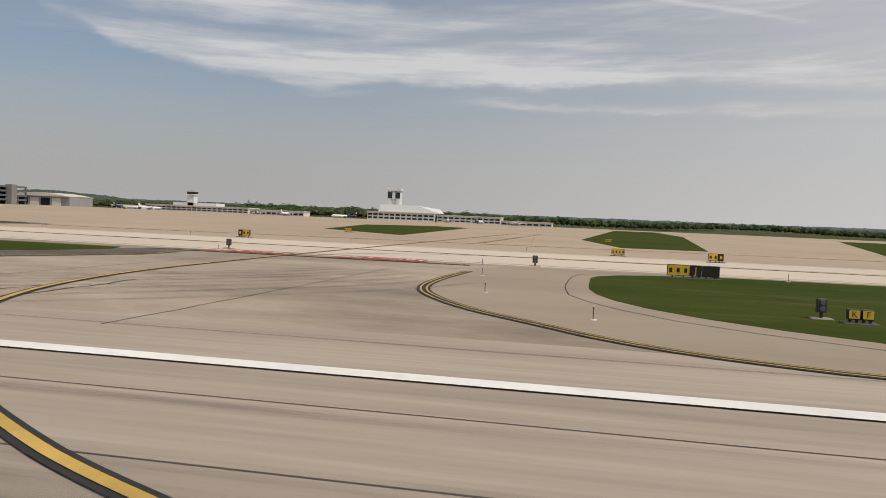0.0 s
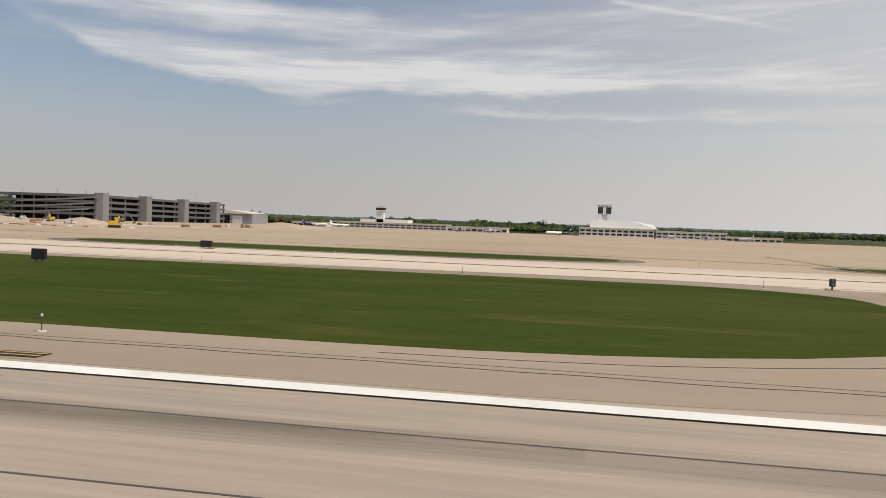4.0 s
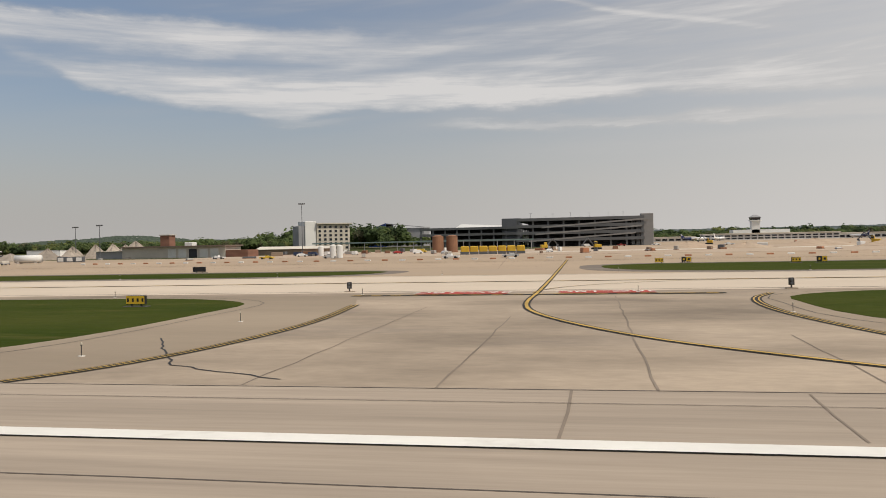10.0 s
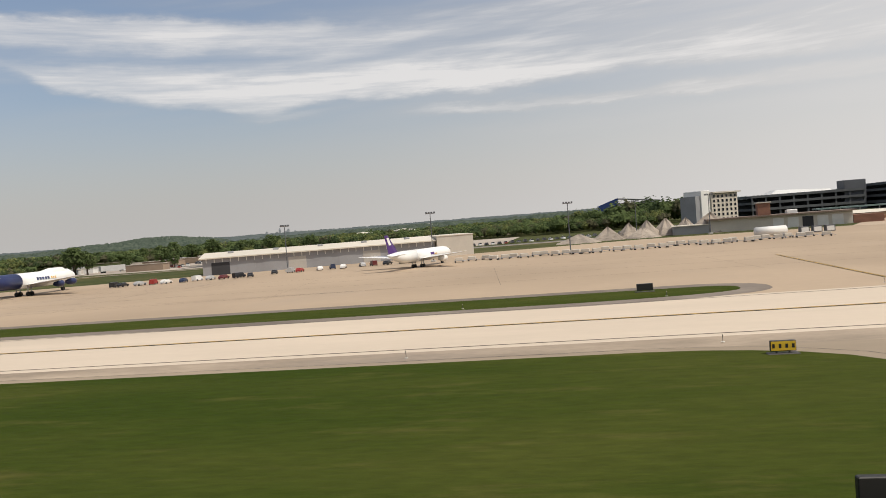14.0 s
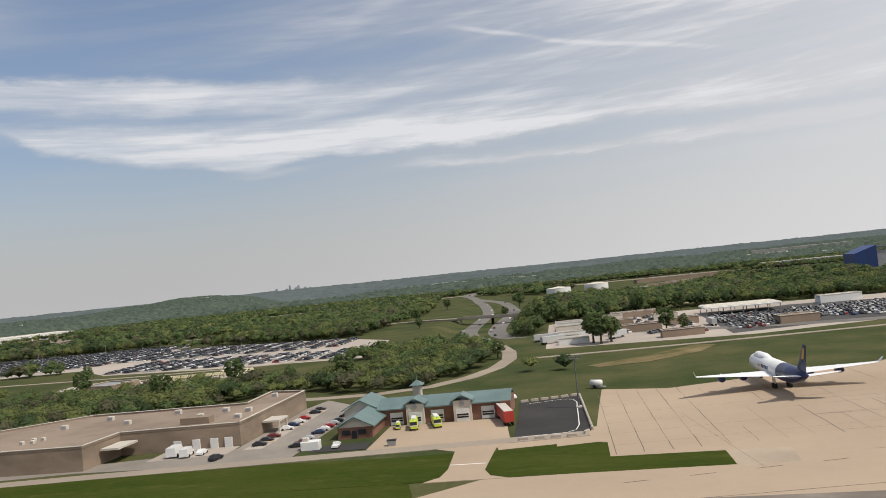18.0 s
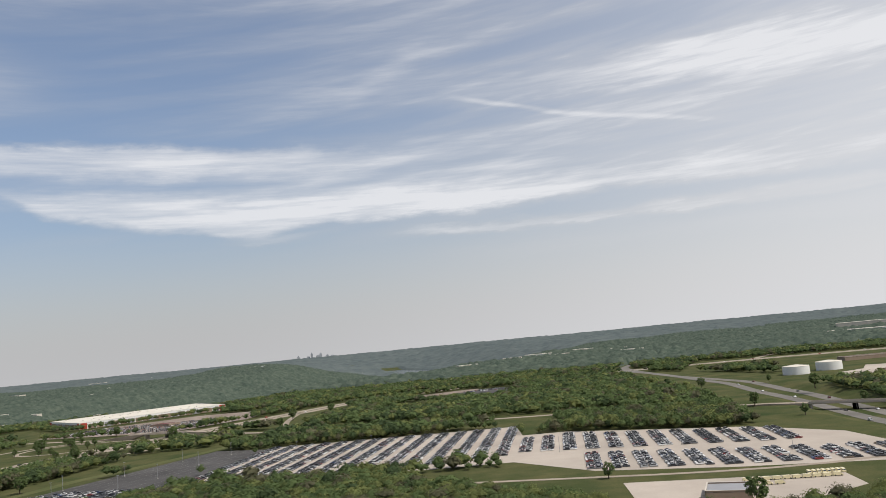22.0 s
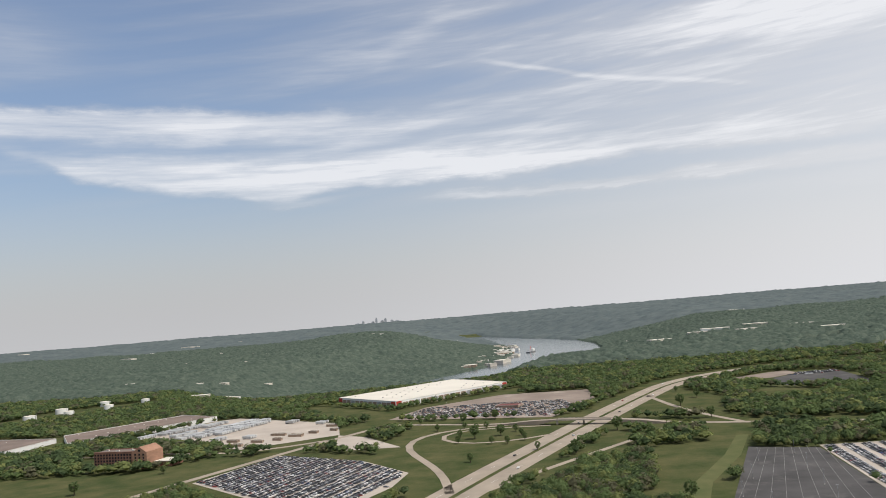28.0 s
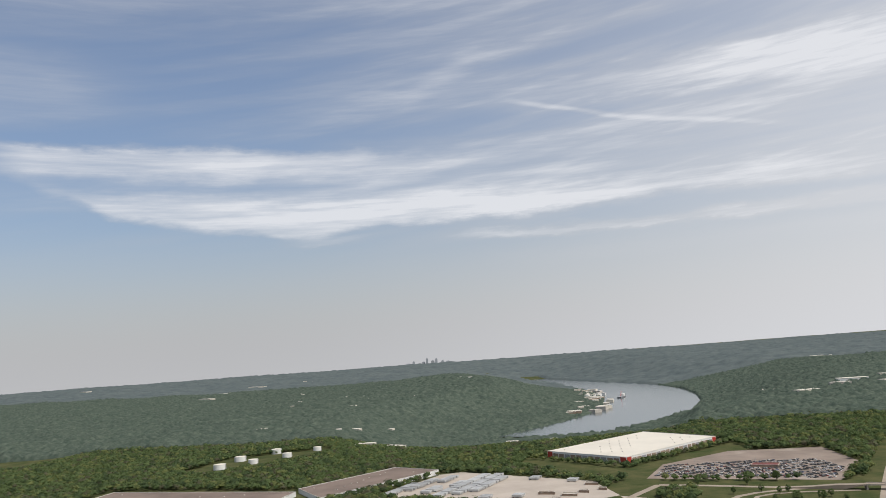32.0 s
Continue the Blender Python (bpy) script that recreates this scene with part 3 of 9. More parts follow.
# runway side stripes, the links' hold lines and centre lines
for y in (9.73, -11.2):
    marks = thing("runway_side_stripe", "solid white runway side stripe with thin black borders", "road marking", kind="structure")
    part("black_border", Mesh().ribbon([(170, y), (-690, y)], 0.455, Z_MARK - 0.004), M["black_paint"], marks)
    part("white_stripe", Mesh().ribbon([(170, y), (-690, y)], 0.43, Z_MARK), M["white_paint"], marks)
LINKS = [(-27.5, 20.0, 35, 22), (-111, 19, 35, 22), (-197.2, 21.0, 35.8, 22), (-322.8, 21.0, 36.2, 20), (-432.2, 20.6, 33.2, 40)]
for cx, wide, hy, rad in LINKS:
    curve = [(0.3, 95), (0.3, 39), (0, 31), (0.8, 26.4), (3.8, 20.2), (7.3, 16.6), (9.6, 14.5), (15, 11.3), (19, 9.8), (21.2, 9.0)]
    if cx > -50:
        curve = [(-1.0, 137), (-1.0, 38), (-0.8, 29), (-0.6, 22.8), (0.3, 17.7), (1.6, 14.2), (3.6, 10.6), (5.7, 8.3), (8.4, 6.3), (10.3, 5.1), (15, 3.0), (22, 1.0)]
    elif cx < -400:
        curve = [(-1, 86), (-1.7, 45), (-0.5, 30), (-0.9, 22), (0.2, 16.7), (1.9, 13.1), (5.0, 9.4), (11, 6.2)]
    bend = [(cx + a, b) for a, b in curve]
    side = [(cx, hy + 1)] + [(cx + 14 * (1 - math.cos(a)), hy + 1 + 10.4 * math.sin(a)) for a in np.linspace(0.15, 1.57, 9)] + [(cx + 50, hy + 12)]
    marks = thing("taxiway_centre_line", "yellow taxiway centre line with black borders", "road marking", kind="structure")
    for line in (bend, side) if cx < -50 else (bend, side, [(-37.2, 9.9), (-38.9, 9.2), (-42.2, 7.9), (-44.6, 6.9), (-47.1, 6.0), (-60, 1.5)]):
        bold = line is bend
        line = rounded(line)
        part("black_border", Mesh().ribbon(line, 0.3 if bold else 0.1, Z_MARK - 0.004), M["black_paint"], marks)
        part("yellow_line", Mesh().ribbon(line, 0.14 if bold else 0.05, Z_MARK + 0.004), M["yellow_paint"], marks)
    hold = thing("hold_line", "dashed yellow runway hold line on black", "road marking", kind="structure")
    x0, x1 = cx - wide / 2 + 2, cx + wide / 2 - 2
    part("black_border", Mesh().ribbon([(x0, hy), (x1, hy)], 0.5, Z_MARK - 0.001), M["black_paint"], hold)
    dashes = Mesh().ribbon([(x0, hy + 0.2), (x1, hy + 0.2)], 0.1, Z_MARK + 0.006)
    x = x0
    while x < x1:
        dashes.ribbon([(x, hy - 0.05), (x + 0.5, hy - 0.05)], 0.14, Z_MARK + 0.006)
        x += 0.95
    part("yellow_dashes", dashes, M["yellow_paint"], hold)
    for s in (-1, 1):
        name_mark = thing("runway_name_marking", "white runway name on a red painted panel", "road marking", kind="structure")
        part("red_panel", Mesh().sheet([(cx + s * 1.2, hy + 0.6), (cx + s * 5.6, hy + 0.6), (cx + s * 5.6, hy + 2.3), (cx + s * 1.2, hy + 2.3)], Z_MARK), M["red_paint"], name_mark)
        words = bpy.data.curves.new("runway_name", "FONT")
        words.body, words.size, words.align_x = "36C-18C", 1.3, "CENTER"
        words.materials.append(M["white_paint"])
        tx = new("runway_name", words)
        tx.matrix_basis = pose(cx + s * 3.4, hy + 1.95, Z_MARK + 0.01, 0, 0, 180)
        tx.parent = name_mark

# ---- woods, cars in the lots, and where they stand ----
M["leaves"] = material("spring_leaves", (0.128, 0.168, 0.068), 0.9, var=0.2, scale=1.3, fine=3.0, bump=0.2, col2=(0.1, 0.14, 0.055), island_var=0.16, spec=0.03)
M["yellow_leaves"] = material("yellow_green_leaves", (0.2, 0.22, 0.08), 0.9, var=0.2, scale=1.3, fine=3.0, bump=0.2, col2=(0.13, 0.155, 0.06), island_var=0.16, spec=0.03)
M["budding_leaves"] = material("brown_budding_twigs", (0.145, 0.14, 0.085), 0.9, var=0.2, scale=1.3, fine=3.0, bump=0.2, col2=(0.105, 0.105, 0.06), island_var=0.2, spec=0.03)
M["dark_leaves"] = material("dark_green_leaves", (0.085, 0.12, 0.055), 0.9, var=0.2, scale=1.3, fine=3.0, bump=0.2, col2=(0.06, 0.085, 0.04), island_var=0.16, spec=0.03)
# aerial haze is mixed into these two leaf colours: greyer, then paler and bluer
M["far_hazed_leaves"] = material("haze_tinted_leaves", (0.092, 0.112, 0.086), 0.95, var=0.4, scale=0.5, fine=0.45, bump=0.8, col2=(0.042, 0.06, 0.048), stain=((0.045, 0.06, 0.05), 0.025, 0.75), spec=0.02)
M["haze_paled_leaves"] = material("haze_paled_leaves", (0.112, 0.13, 0.126), 0.95, var=0.3, scale=0.08, fine=0.1, bump=0.5, col2=(0.078, 0.096, 0.098), stain=((0.082, 0.1, 0.104), 0.008, 0.75), spec=0.02)
TREE_MATS = [M["leaves"], M["yellow_leaves"], M["budding_leaves"], M["dark_leaves"]]


def thin_leaves(mt, share):
    """Lets part of the light pass through the leaves."""
    nt = mt.node_tree
    bsdf, out = nt.nodes["Principled BSDF"], nt.nodes["Material Output"]
    back, mix = nt.nodes.new("ShaderNodeBsdfTranslucent"), nt.nodes.new("ShaderNodeMixShader")
    nt.links.new(bsdf.inputs["Base Color"].links[0].from_socket, back.inputs[0])
    mix.inputs[0].default_value = share
    nt.links.new(bsdf.outputs[0], mix.inputs[1])
    nt.links.new(back.outputs[0], mix.inputs[2])
    nt.links.new(mix.outputs[0], out.inputs[0])


for mt in TREE_MATS:
    thin_leaves(mt, 0.4)
M["bark"] = material("tree_bark", (0.11, 0.085, 0.06), 0.95, var=0.3, scale=3.0, fine=14.0, bump=0.03)
rng = np.random.default_rng(7)


def inside(poly, x, y):
    """Which of the points lie inside the polygon."""
    c = np.zeros(x.shape, bool)
    for (ax, ay), (bx, by) in zip(poly, poly[1:] + poly[:1]):
        hit = ((ay > y) != (by > y)) & (x < (bx - ax) * (y - ay) / (by - ay + 1e-12) + ax)
        c ^= hit
    return c


def near_line(line, x, y):
    best = np.full(x.shape, 1e9)
    for (ax, ay), (bx, by) in zip(line[:-1], line[1:]):
        t = np.clip(((x - ax) * (bx - ax) + (y - ay) * (by - ay)) / ((bx - ax) ** 2 + (by - ay) ** 2), 0, 1)
        best = np.minimum(best, np.hypot(x - ax - t * (bx - ax), y - ay - t * (by - ay)))
    return best


OCT_V = np.array([(1, 0, 0), (0, 1, 0), (-1, 0, 0), (0, -1, 0), (0, 0, 1), (0, 0, -1)], float)
OCT_F = np.array([(0, 1, 4), (1, 2, 4), (2, 3, 4), (3, 0, 4), (1, 0, 5), (2, 1, 5), (3, 2, 5), (0, 3, 5)])


def bulk(name, v, f, mats, smooth_shade=False, slots=None):
    me = bpy.data.meshes.new(name)
    k = f.shape[1]
    me.vertices.add(len(v))
    me.vertices.foreach_set("co", np.ascontiguousarray(v, np.float32).ravel())
    me.loops.add(f.size)
    me.loops.foreach_set("vertex_index", np.ascontiguousarray(f, np.int32).ravel())
    me.polygons.add(len(f))
    me.polygons.foreach_set("loop_start", np.arange(0, f.size, k, dtype=np.int32))
    if slots is not None:
        me.polygons.foreach_set("material_index", np.ascontiguousarray(slots, np.int32))
    me.polygons.foreach_set("use_smooth", [smooth_shade] * len(f))
    for m in mats if isinstance(mats, (list, tuple)) else [mats]:
        me.materials.append(m)
    me.update(calc_edges=True)
    me.validate()
    return me


def scatter(x0, x1, y0, y1, step):
    xs, ys = np.meshgrid(np.arange(x0, x1, step), np.arange(y0, y1, step))
    x = xs.ravel() + rng.uniform(-0.45, 0.45, xs.size) * step
    y = ys.ravel() + rng.uniform(-0.45, 0.45, ys.size) * step
    return x, y


# open land that stays clear of trees
LOT_MAIN = [(-852, 238), (-851, 330), (-746, 336), (-742, 304), (-726, 306), (-708, 298), (-664, 280), (-642, 254), (-638, 228), (-638, 200), (-684, 206), (-719, 215), (-742, 240), (-790, 236)]
LOT_DARK = [(-908, 212), (-878, 334), (-852, 325), (-852, 237), (-860, 214)]
LOT_ROUND = [(-1121, 314), (-1103, 373), (-1051, 347), (-1021, 314), (-1022, 287), (-1034, 250), (-1066, 268)]
LOT_SHOP = [(-1073, 486), (-1060, 540), (-1009, 592), (-944, 592), (-938, 515), (-966, 456)]
YARD = [(-1246, 452), (-1218, 538), (-1204, 546), (-1107, 486), (-1090, 434), (-1137, 400), (-1200, 438)]
LOT_SIDE = [(-1090, 432), (-1070, 420), (-1040, 380), (-1075, 378)]
LOT_RENTAL = [(-590, 182), (-590, 256), (-545, 266), (-470, 262), (-470, 196), (-545, 176)]
WAREHOUSE = [(-1145, 606), (-1084, 552), (-1011, 648), (-1066, 708)]
HIGHWAY = [(-1060, 60), (-1030, 150), (-1006, 225), (-984, 302), (-957, 386), (-936, 450), (-916, 507), (-885, 592), (-850, 640), (-805, 675), (-752, 694), (-690, 705), (-560, 715), (-420, 700), (-200, 640)]
CROSS = [(-1150, 250), (-1130, 310), (-1107, 371), (-1090, 416), (-1067, 462), (-1030, 452), (-990, 434), (-962, 425), (-933, 420), (-900, 409), (-870, 400), (-837, 390), (-780, 378), (-710, 372)]
RAMP = [(-996, 272), (-1004, 311), (-1020, 342), (-1035, 364), (-1043, 384), (-1040, 410), (-1024, 436), (-1007, 441), (-985, 435)]
RAMP_EAST = [(-905, 530), (-896, 480), (-886, 440), (-872, 410), (-868, 402)]
PARKWAY = [(-566, 1000), (-640, 860), (-668, 770), (-664, 690), (-648, 580), (-624, 490), (-611, 440), (-608, 400), (-610, 330), (-609.5, 276), (-608, 250), (-603, 236), (-592, 222), (-575, 206), (-545, 190), (-470, 178), (-380, 210)]
PARKWAY_WEST = [(-668, 770), (-672, 700), (-652, 620), (-637, 505), (-624, 432), (-620.5, 374), (-620.5, 300), (-619, 258), (-613, 236), (-602, 220), (-590, 208)]
OVERPASS = [(-712, 372), (-680, 362), (-655, 350), (-630, 336), (-616, 326.5), (-600.5, 316), (-580, 306), (-530, 304), (-480, 330), (-400, 440)]
STATION_ROAD = [(-606, 214), (-597, 195), (-595, 180), (-592, 168), (-595, 154), (-603, 138), (-606, 126), (-612, 122), (-626, 131), (-640, 134)]
FIELDS = [[(-700, 190), (-690, 170), (-600, 150), (-560, 140), (-470, 150), (-440, 170), (-440, 200), (-545, 172), (-606, 190)], [(-1000, 320), (-990, 420), (-970, 415), (-960, 370), (-985, 310)],
          [(-1035, 400), (-1020, 430), (-985, 425), (-1000, 340), (-1030, 370)], [(-930, 300), (-905, 215), (-885, 335), (-870, 380), (-935, 410)], [(-905, 520), (-880, 560), (-860, 500), (-872, 415), (-890, 430)],
          [(-660, 290), (-620, 250), (-600, 320), (-590, 520), (-640, 640), (-690, 700), (-655, 420)], [(-560, 500), (-600, 560), (-540, 620), (-380, 600), (-420, 480)], [(-780, 352), (-745, 330), (-740, 300), (-728, 330), (-730, 372)],
          [(-850, 480), (-820, 470), (-790, 500), (-830, 540)], [(-900, 610), (-860, 660), (-700, 720), (-640, 700), (-760, 680), (-850, 620)], [(-800, 560), (-770, 555), (-740, 590), (-790, 600)],
          [(-1140, 380), (-1110, 370), (-1150, 240), (-1230, 250)], [(-760, 205), (-700, 165), (-700, 180), (-740, 230), (-775, 232)]]


def grown(poly, d):
    """The outline pushed outwards from its middle."""
    mx, my = sum(p[0] for p in poly) / len(poly), sum(p[1] for p in poly) / len(poly)
    return [(x + d * (x - mx) / math.hypot(x - mx, y - my), y + d * (y - my) / math.hypot(x - mx, y - my)) for x, y in poly]


CLEAR = [[(-914, 240), (-910, 273), (-880, 366), (-870, 364), (-900, 272), (-906, 240)], [(-853, 584), (-806, 632), (-760, 626), (-760, 520), (-816, 534)], [(-726, 960), (-650, 985), (-646, 940), (-712, 890)], LOT_MAIN, LOT_DARK, grown(LOT_ROUND, 14), LOT_SHOP, grown(WAREHOUSE, 12), [(-1160, 600), (-1084, 530), (-1000, 640), (-990, 600), (-1060, 520), (-1075, 480), (-1112, 496), (-1165, 565)],
         [(-606, 430), (-602, 510), (-562, 552), (-528, 540), (-495, 510), (-495, 450), (-535, 405)], [(-638, 611), (-600, 760), (-420, 720), (-423, 633), (-530, 570)], [(-592, 180), (-592, 262), (-540, 280), (-490, 262), (-490, 178)], YARD, LOT_SIDE, LOT_RENTAL, WAREHOUSE] + FIELDS + [
    [(-700, -400), (-664, 60), (-668, 118), (-636, 130), (-630, 126), (-612, 136), (-560, 150), (-470, 170), (-470, 262), (-420, 262), (-420, 230), (-345, 240), (-345, 470), (500, 470), (500, -400)],
    [(-1330, 400), (-1470, 440), (-1470, 510), (-1306, 490), (-1262, 568), (-1215, 545), (-1280, 430)], [(-1207, 356), (-1232, 395), (-1150, 388), (-1158, 360)], [(-700, 190), (-740, 150), (-730, 140), (-690, 165)],
    [(-440, 380), (-400, 380), (-400, 440), (-440, 440)], [(-430, 240), (-385, 240), (-385, 290), (-430, 290)], [(-396, 290), (-300, 240), (-300, 470), (-396, 470)], [(-140, 470), (-140, 1150), (500, 1500), (500, 470)], [(-330, 470), (-330, 560), (-140, 560), (-140, 470)]]
ROADS = [(HIGHWAY, 15), (CROSS, 9), (RAMP, 8), (RAMP_EAST, 6), (PARKWAY, 4), (PARKWAY_WEST, 4), (OVERPASS, 3.5), (STATION_ROAD, 3), ([(-985, 270), (-961, 310), (-928, 358), (-900, 405)], 2)]


OPEN = [[(-990, 262), (-997, 293), (-1013, 337), (-1044, 380), (-1050, 435), (-1026, 466), (-960, 455), (-930, 490), (-950, 405), (-975, 328)], [(-973, 262), (-952, 328), (-927, 410), (-868, 408), (-868, 361), (-905, 240)],
        [(-935, 440), (-895, 430), (-893, 500), (-880, 590), (-915, 530)], [(-735, 190), (-745, 243), (-719, 219), (-684, 210), (-640, 208), (-640, 190), (-652, 178), (-676, 160), (-700, 158), (-722, 176)], [(-656, 200), (-656, 262), (-668, 284), (-640, 296), (-612, 300), (-600, 250), (-606, 222), (-640, 200)], [(-1105, 440), (-1070, 520), (-1062, 480), (-1090, 420)]]
OPEN += [[(-1462, 590), (-1462, 682), (-1370, 724), (-1358, 690), (-1392, 612), (-1420, 575)], [(-1150, 392), (-1140, 378), (-1085, 405), (-1090, 434), (-1137, 402)], [(-604, 178), (-470, 160), (-440, 215), (-590, 230)], [(-660, 312), (-628, 300), (-600, 285), (-590, 262), (-640, 270)]]
GROVES = [[(-925, 395), (-888, 400), (-892, 352), (-925, 341)], [(-966, 261), (-945, 316), (-919, 332), (-920, 269), (-931, 250)], [(-628, 176), (-624, 210), (-604, 196), (-601, 165), (-607, 142), (-622, 136)]]


def wooded(x, y):
    keep = np.ones(x.shape, bool)
    for poly in CLEAR:
        keep &= ~inside(poly, x, y)
    for poly in OPEN:
        keep &= ~inside(poly, x, y)
    for poly in GROVES:
        keep |= inside(poly, x, y)
    for line, wide in ROADS:
        keep &= near_line(line, x, y) > wide + 3.0
    keep &= (river_gap(x, y) > np.where(y > 2600, 4, 22)) | (y > 3300) | (y < 1150)
    return keep


def canopy(name, x0, x1, y0, y1, step, crown, tall, mat, where):
    """Far woodland: one closed roof of domed crowns of uneven height, falling to the ground at its edges."""
    gx, gy = np.meshgrid(np.arange(x0, x1, step), np.arange(y0, y1, step))
    gx = gx + rng.uniform(-0.3, 0.3, gx.shape) * step
    gy = gy + rng.uniform(-0.3, 0.3, gy.shape) * step
    ci, cj = np.floor((gx - x0) / crown).astype(int) + 1, np.floor((gy - y0) / crown).astype(int) + 1
    shape = (ci.max() + 2, cj.max() + 2)
    px = x0 + (np.arange(shape[0])[:, None] - 0.5 + rng.uniform(-0.4, 0.4, shape)) * crown
    py = y0 + (np.arange(shape[1])[None, :] - 0.5 + rng.uniform(-0.4, 0.4, shape)) * crown
    top = tall * rng.uniform(0.55, 1.25, shape) * (1 + 0.16 * np.sin(px / 37 + 2 * np.sin(py / 61)))
    roof = np.full(gx.shape, 0.12 * tall)
    for di in (-1, 0, 1):
        for dj in (-1, 0, 1):
            a, b = np.clip(ci + di, 0, shape[0] - 1), np.clip(cj + dj, 0, shape[1] - 1)
            d2 = ((gx - px[a, b]) ** 2 + (gy - py[a, b]) ** 2) / crown ** 2
            roof = np.maximum(roof, top[a, b] * (1 - 1.15 * d2))
    grows = wooded(gx, gy) & where(gx, gy)
    grows[0], grows[-1], grows[:, 0], grows[:, -1] = False, False, False, False
    gz = height(gx, gy) + np.where(grows, roof + rng.uniform(-0.06, 0.06, gx.shape) * tall, -1.0)
    ny, nx = gx.shape
    q = (np.arange(ny - 1)[:, None] * nx + np.arange(nx - 1)[None]).ravel()
    f = np.stack([q, q + 1, q + nx + 1, q + nx], 1)
    f = f[grows.ravel()[f].any(axis=1)]
    used = np.unique(f)
    v = np.stack([gx, gy, gz], -1).reshape(-1, 3)[used]
    return bulk(name, v, np.searchsorted(used, f), mat, True)


def leaf_sprays(centres, radii, count, gen, small=0.28, large=0.5):
    """Loose triangles of leaves over ragged crowns; returns points and faces."""
    n = len(centres)
    d = gen.normal(0, 1, (n, count, 3))
    d /= np.linalg.norm(d, axis=2, keepdims=True)
    d[..., 2] = np.where(d[..., 2] < -0.35, -d[..., 2], d[..., 2])
    ph = gen.uniform(0, 6.283, (n, 1))
    az = np.arctan2(d[..., 1], d[..., 0])
    lobe = 0.9 + 0.2 * np.sin(3 * az + ph) * np.cos(4 * d[..., 2] + ph) + gen.uniform(-0.28, 0.14, (n, count))
    p = centres[:, None] + d * radii[:, None] * lobe[..., None]
    nrm = d + gen.normal(0, 0.28, d.shape) + np.array((0, 0, 0.5))
    nrm /= np.linalg.norm(nrm, axis=2, keepdims=True)
    u = np.cross(nrm, gen.normal(0, 1, d.shape))
    u /= np.linalg.norm(u, axis=2, keepdims=True)
    w = np.cross(nrm, u)
    s = gen.uniform(small, large, (n, count, 1)) * radii[:, None, :1]
    tri = []
    for k in range(3):
        a = 2.094 * k + gen.uniform(-0.5, 0.5, (n, count, 1))
        tri.append(p + s * (np.cos(a) * u + np.sin(a) * w))
    v = np.stack(tri, 2).reshape(-1, 3)
    return v, np.arange(len(v)).reshape(-1, 3)


def leafy(name, x, y, size, tall, count, tones=(0.42, 0.26, 0.14), small=0.28, large=0.5):
    """Woodland of single crowns: a dense heart wrapped in loose leaf sprays, each tree with its own tone."""
    n = len(x)
    patch = np.sin(x / 31 + 2 * np.sin(y / 43)) * np.cos(y / 27 - x / 61)
    big = rng.choice([0.72, 0.95, 1.15, 1.45], n, p=[0.3, 0.34, 0.24, 0.12]) * rng.uniform(0.88, 1.12, n) * (1 + 0.12 * patch)
    radii = np.stack([size * big * rng.uniform(0.85, 1.2, n), size * big * rng.uniform(0.85, 1.2, n), tall * big ** 0.7 * rng.uniform(0.36, 0.5, n)], 1)
    c = np.stack([x, y, height(x, y) + tall * big ** 0.7 * 0.56], 1)
    tone = np.searchsorted(np.cumsum(tones), np.clip(rng.uniform(0, 1, n) + 0.16 * patch, 0, 0.999))
    heart = (OCT_V[None] * 0.95 * rng.uniform(0.7, 1.0, (n, 6, 1))) * radii[:, None] + c[:, None]
    hf = (OCT_F[None] + (np.arange(n) * 6)[:, None, None]).reshape(-1, 3)
    v, f = leaf_sprays(c, radii, count, rng, small, large)
    return bulk(name, np.concatenate([heart.reshape(-1, 3), v]), np.concatenate([hf, f + n * 6]), TREE_MATS, False, np.concatenate([np.repeat(tone, 8), np.repeat(tone, count)]))


x, y = scatter(-1150, -420, 100, 195, 2.6)
k = wooded(x, y) & (rng.uniform(0, 1, x.size) < 0.86)
tagged(new("fence_woods", leafy("fence_woods", x[k], y[k], 1.75, np.where(x[k] > -860, 2.8, 3.6), 190, (0.34, 0.4, 0.2), 0.06, 0.14)), "thin spring woodland of green and still budding trees", "woods", kind="stuff")
x, y = scatter(-1150, -420, 195, 345, 2.7)
k = wooded(x, y) & (rng.uniform(0, 1, x.size) < 0.9)
tagged(new("near_woods", leafy("near_woods", x[k], y[k], 1.9, np.where((y[k] < 236) & (x[k] > -860), 2.9, 4.0), 80, (0.48, 0.24, 0.12), 0.12, 0.24)), "dense spring woodland of mixed green broadleaf trees", "woods", kind="stuff")
x, y = scatter(-1700, -150, 345, 806, 3.8)
k = wooded(x, y) & (rng.uniform(0, 1, x.size) < 0.92)
tagged(new("middle_woods", leafy("middle_woods", x[k], y[k], 2.4, 4.2, 24, (0.5, 0.2, 0.1), 0.22, 0.4)), "broadleaf woods between roads and fields", "woods", kind="stuff")
# both far canopies carry their haze as painted leaf colour
tagged(new("far_woods", canopy("far_woods", -3300, 900, 796, 2304, 3.3, 8.5, 7.0, M["far_hazed_leaves"], lambda x, y: (x > -1060 - 0.95 * y) & (x < -440 + 0.55 * y))), "wooded hills on both banks of the river, with haze in the leaf colour", "woods", kind="stuff")
tagged(new("farthest_woods", canopy("farthest_woods", -5200, 2300, 2280, 4500, 11.0, 27.0, 8.5, M["haze_paled_leaves"], lambda x, y: (x > -900 - 1.15 * y) & (x < -500 + 0.72 * y))), "wooded ridges at the horizon, paled by haze in the leaf colour", "woods", kind="stuff")
x, y = scatter(-320, 500, 560, 1000, 6)
